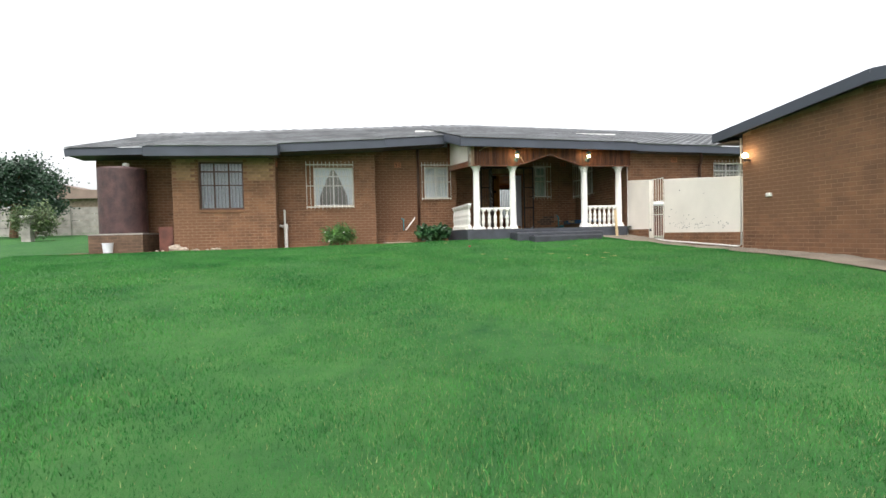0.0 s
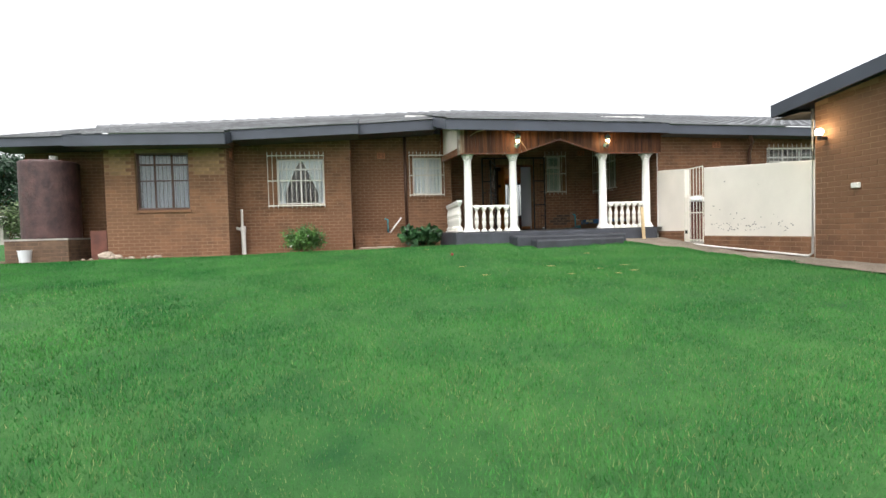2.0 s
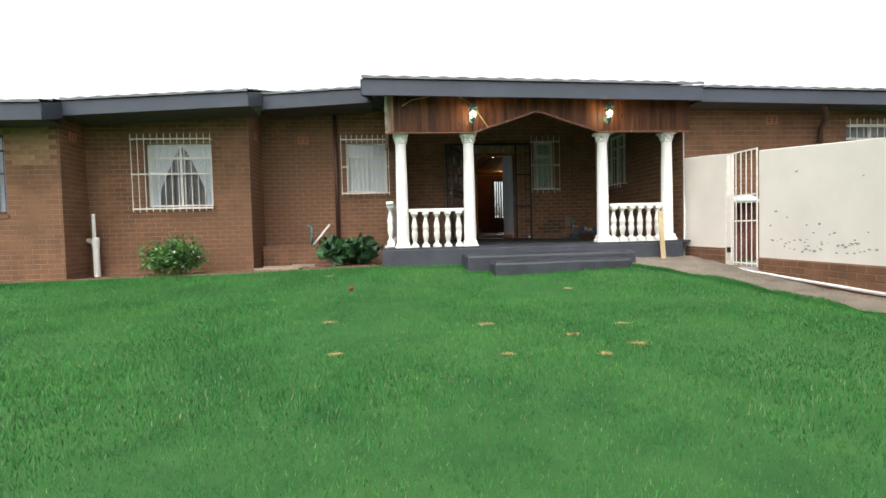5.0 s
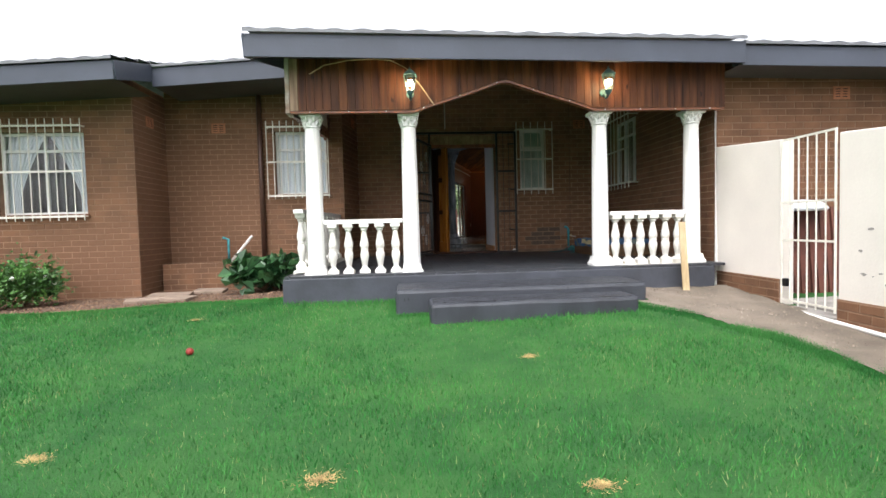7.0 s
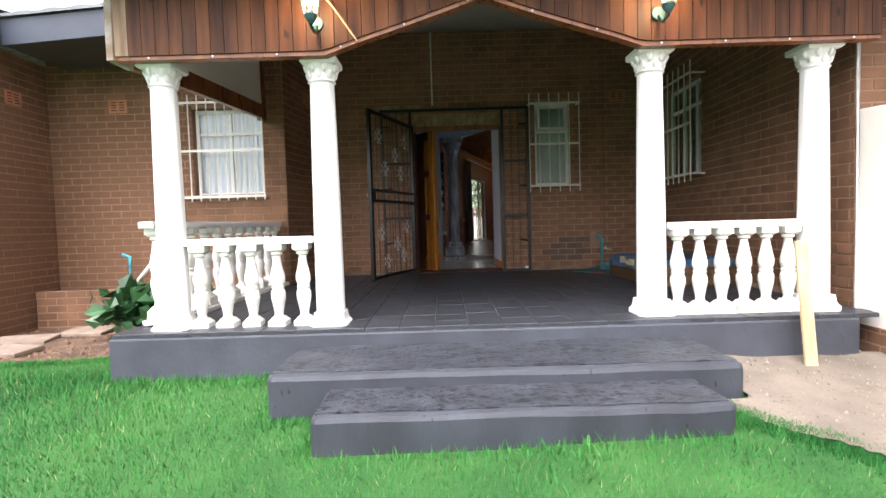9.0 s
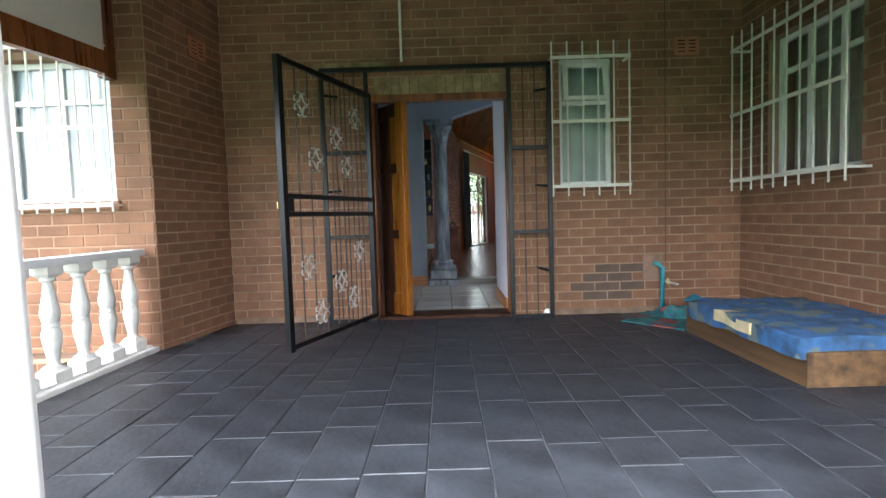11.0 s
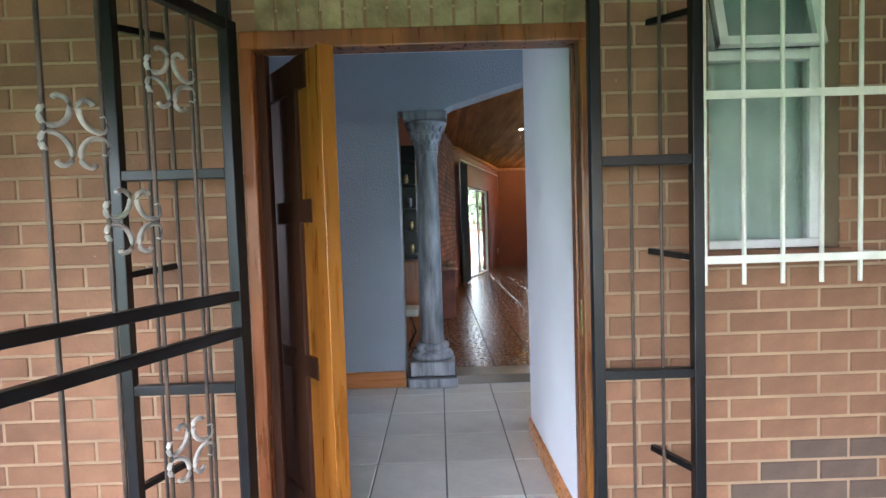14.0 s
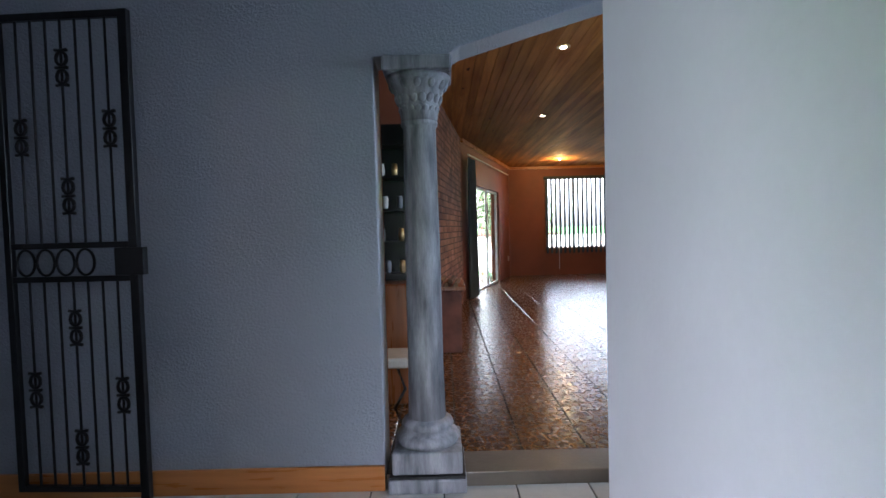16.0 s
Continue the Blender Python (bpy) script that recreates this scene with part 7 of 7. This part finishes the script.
BLADE = mat("grass_blade", (0.056, 0.200, 0.046), 0.8, var=0.18, scale=0.9, fine=6.0, bump=0.0, second=(0.024, 0.124, 0.030), island=0.36, spec=0.08)
STRAW = mat("dry_grass_blade", (0.20, 0.24, 0.10), 0.7, var=0.15, scale=2, fine=8, bump=0.0, second=(0.11, 0.19, 0.06), island=0.35, spec=0.2)
grass("dry_grass", -4.5, 4.9, -13.4, 0.4, 300, 0.040, 0.0035, STRAW, 9)
grass("dry_grass", -4.2, 3.0, -13.6, -8.5, 420, 0.040, 0.0032, STRAW, 11)
grass("dry_grass", -9.0, -4.5, -13.5, -4.0, 110, 0.040, 0.005, STRAW, 10)
grass("lawn_grass", -4.5, 4.9, -13.4, 0.7, 2600, 0.040, 0.0042, BLADE, 1)
grass("lawn_grass", -12.0, -4.5, -9.0, 0.4, 1500, 0.040, 0.0058, BLADE, 2)
grass("lawn_grass", -9.0, -4.5, -13.5, -9.0, 2300, 0.040, 0.0042, BLADE, 3)
grass("lawn_edge_grass", 0, 3, 0, 3, 2600, 0.055, 0.0045, BLADE, 5, [PATHO[i] for i in (0, 11, 10, 9, 8)])
grass("lawn_edge_grass", 0, 3, 0, 3, 2600, 0.05, 0.0045, BLADE, 6, BED[2:11])
grass("lawn_edge_grass", 0, 2, 0, 2, 800, 0.06, 0.0045, BLADE, 7, [(PX0, PY - 0.03), (0.93, PY - 0.03), (0.93, -0.89), (1.27, -0.90), (1.27, -1.28), (3.38, -1.28)])
# dry patches: straw-coloured blades that stand thinly on the soil
STRAW = mat("straw_blade", (0.40, 0.30, 0.12), 0.9, var=0.2, scale=12, fine=60, bump=0.0, island=0.3)
for bx, by, br in BARE:
    rs = random.Random(int(bx * 100))
    verts, faces = [], []
    for k in range(300):
        a, q = rs.uniform(0, 2 * math.pi), br * 1.0 * abs(rs.gauss(0, 0.42))
        x, y = bx + q * math.cos(a), by + 0.65 * q * math.sin(a)
        z = ground_z(x, y) + 0.004
        t_, L = rs.uniform(0, 2 * math.pi), rs.uniform(0.015, 0.032)
        n = len(verts)
        verts += [(x - 0.003 * math.sin(t_), y + 0.003 * math.cos(t_), z), (x + 0.003 * math.sin(t_), y - 0.003 * math.cos(t_), z), (x + L * math.cos(t_), y + L * math.sin(t_), z + rs.uniform(0.003, 0.013))]
        faces.append((n, n + 1, n + 2))
    mesh("dry_patch", verts, faces, STRAW, None, "dry straw-coloured patch in the lawn", "lawn patch", kind="stuff")
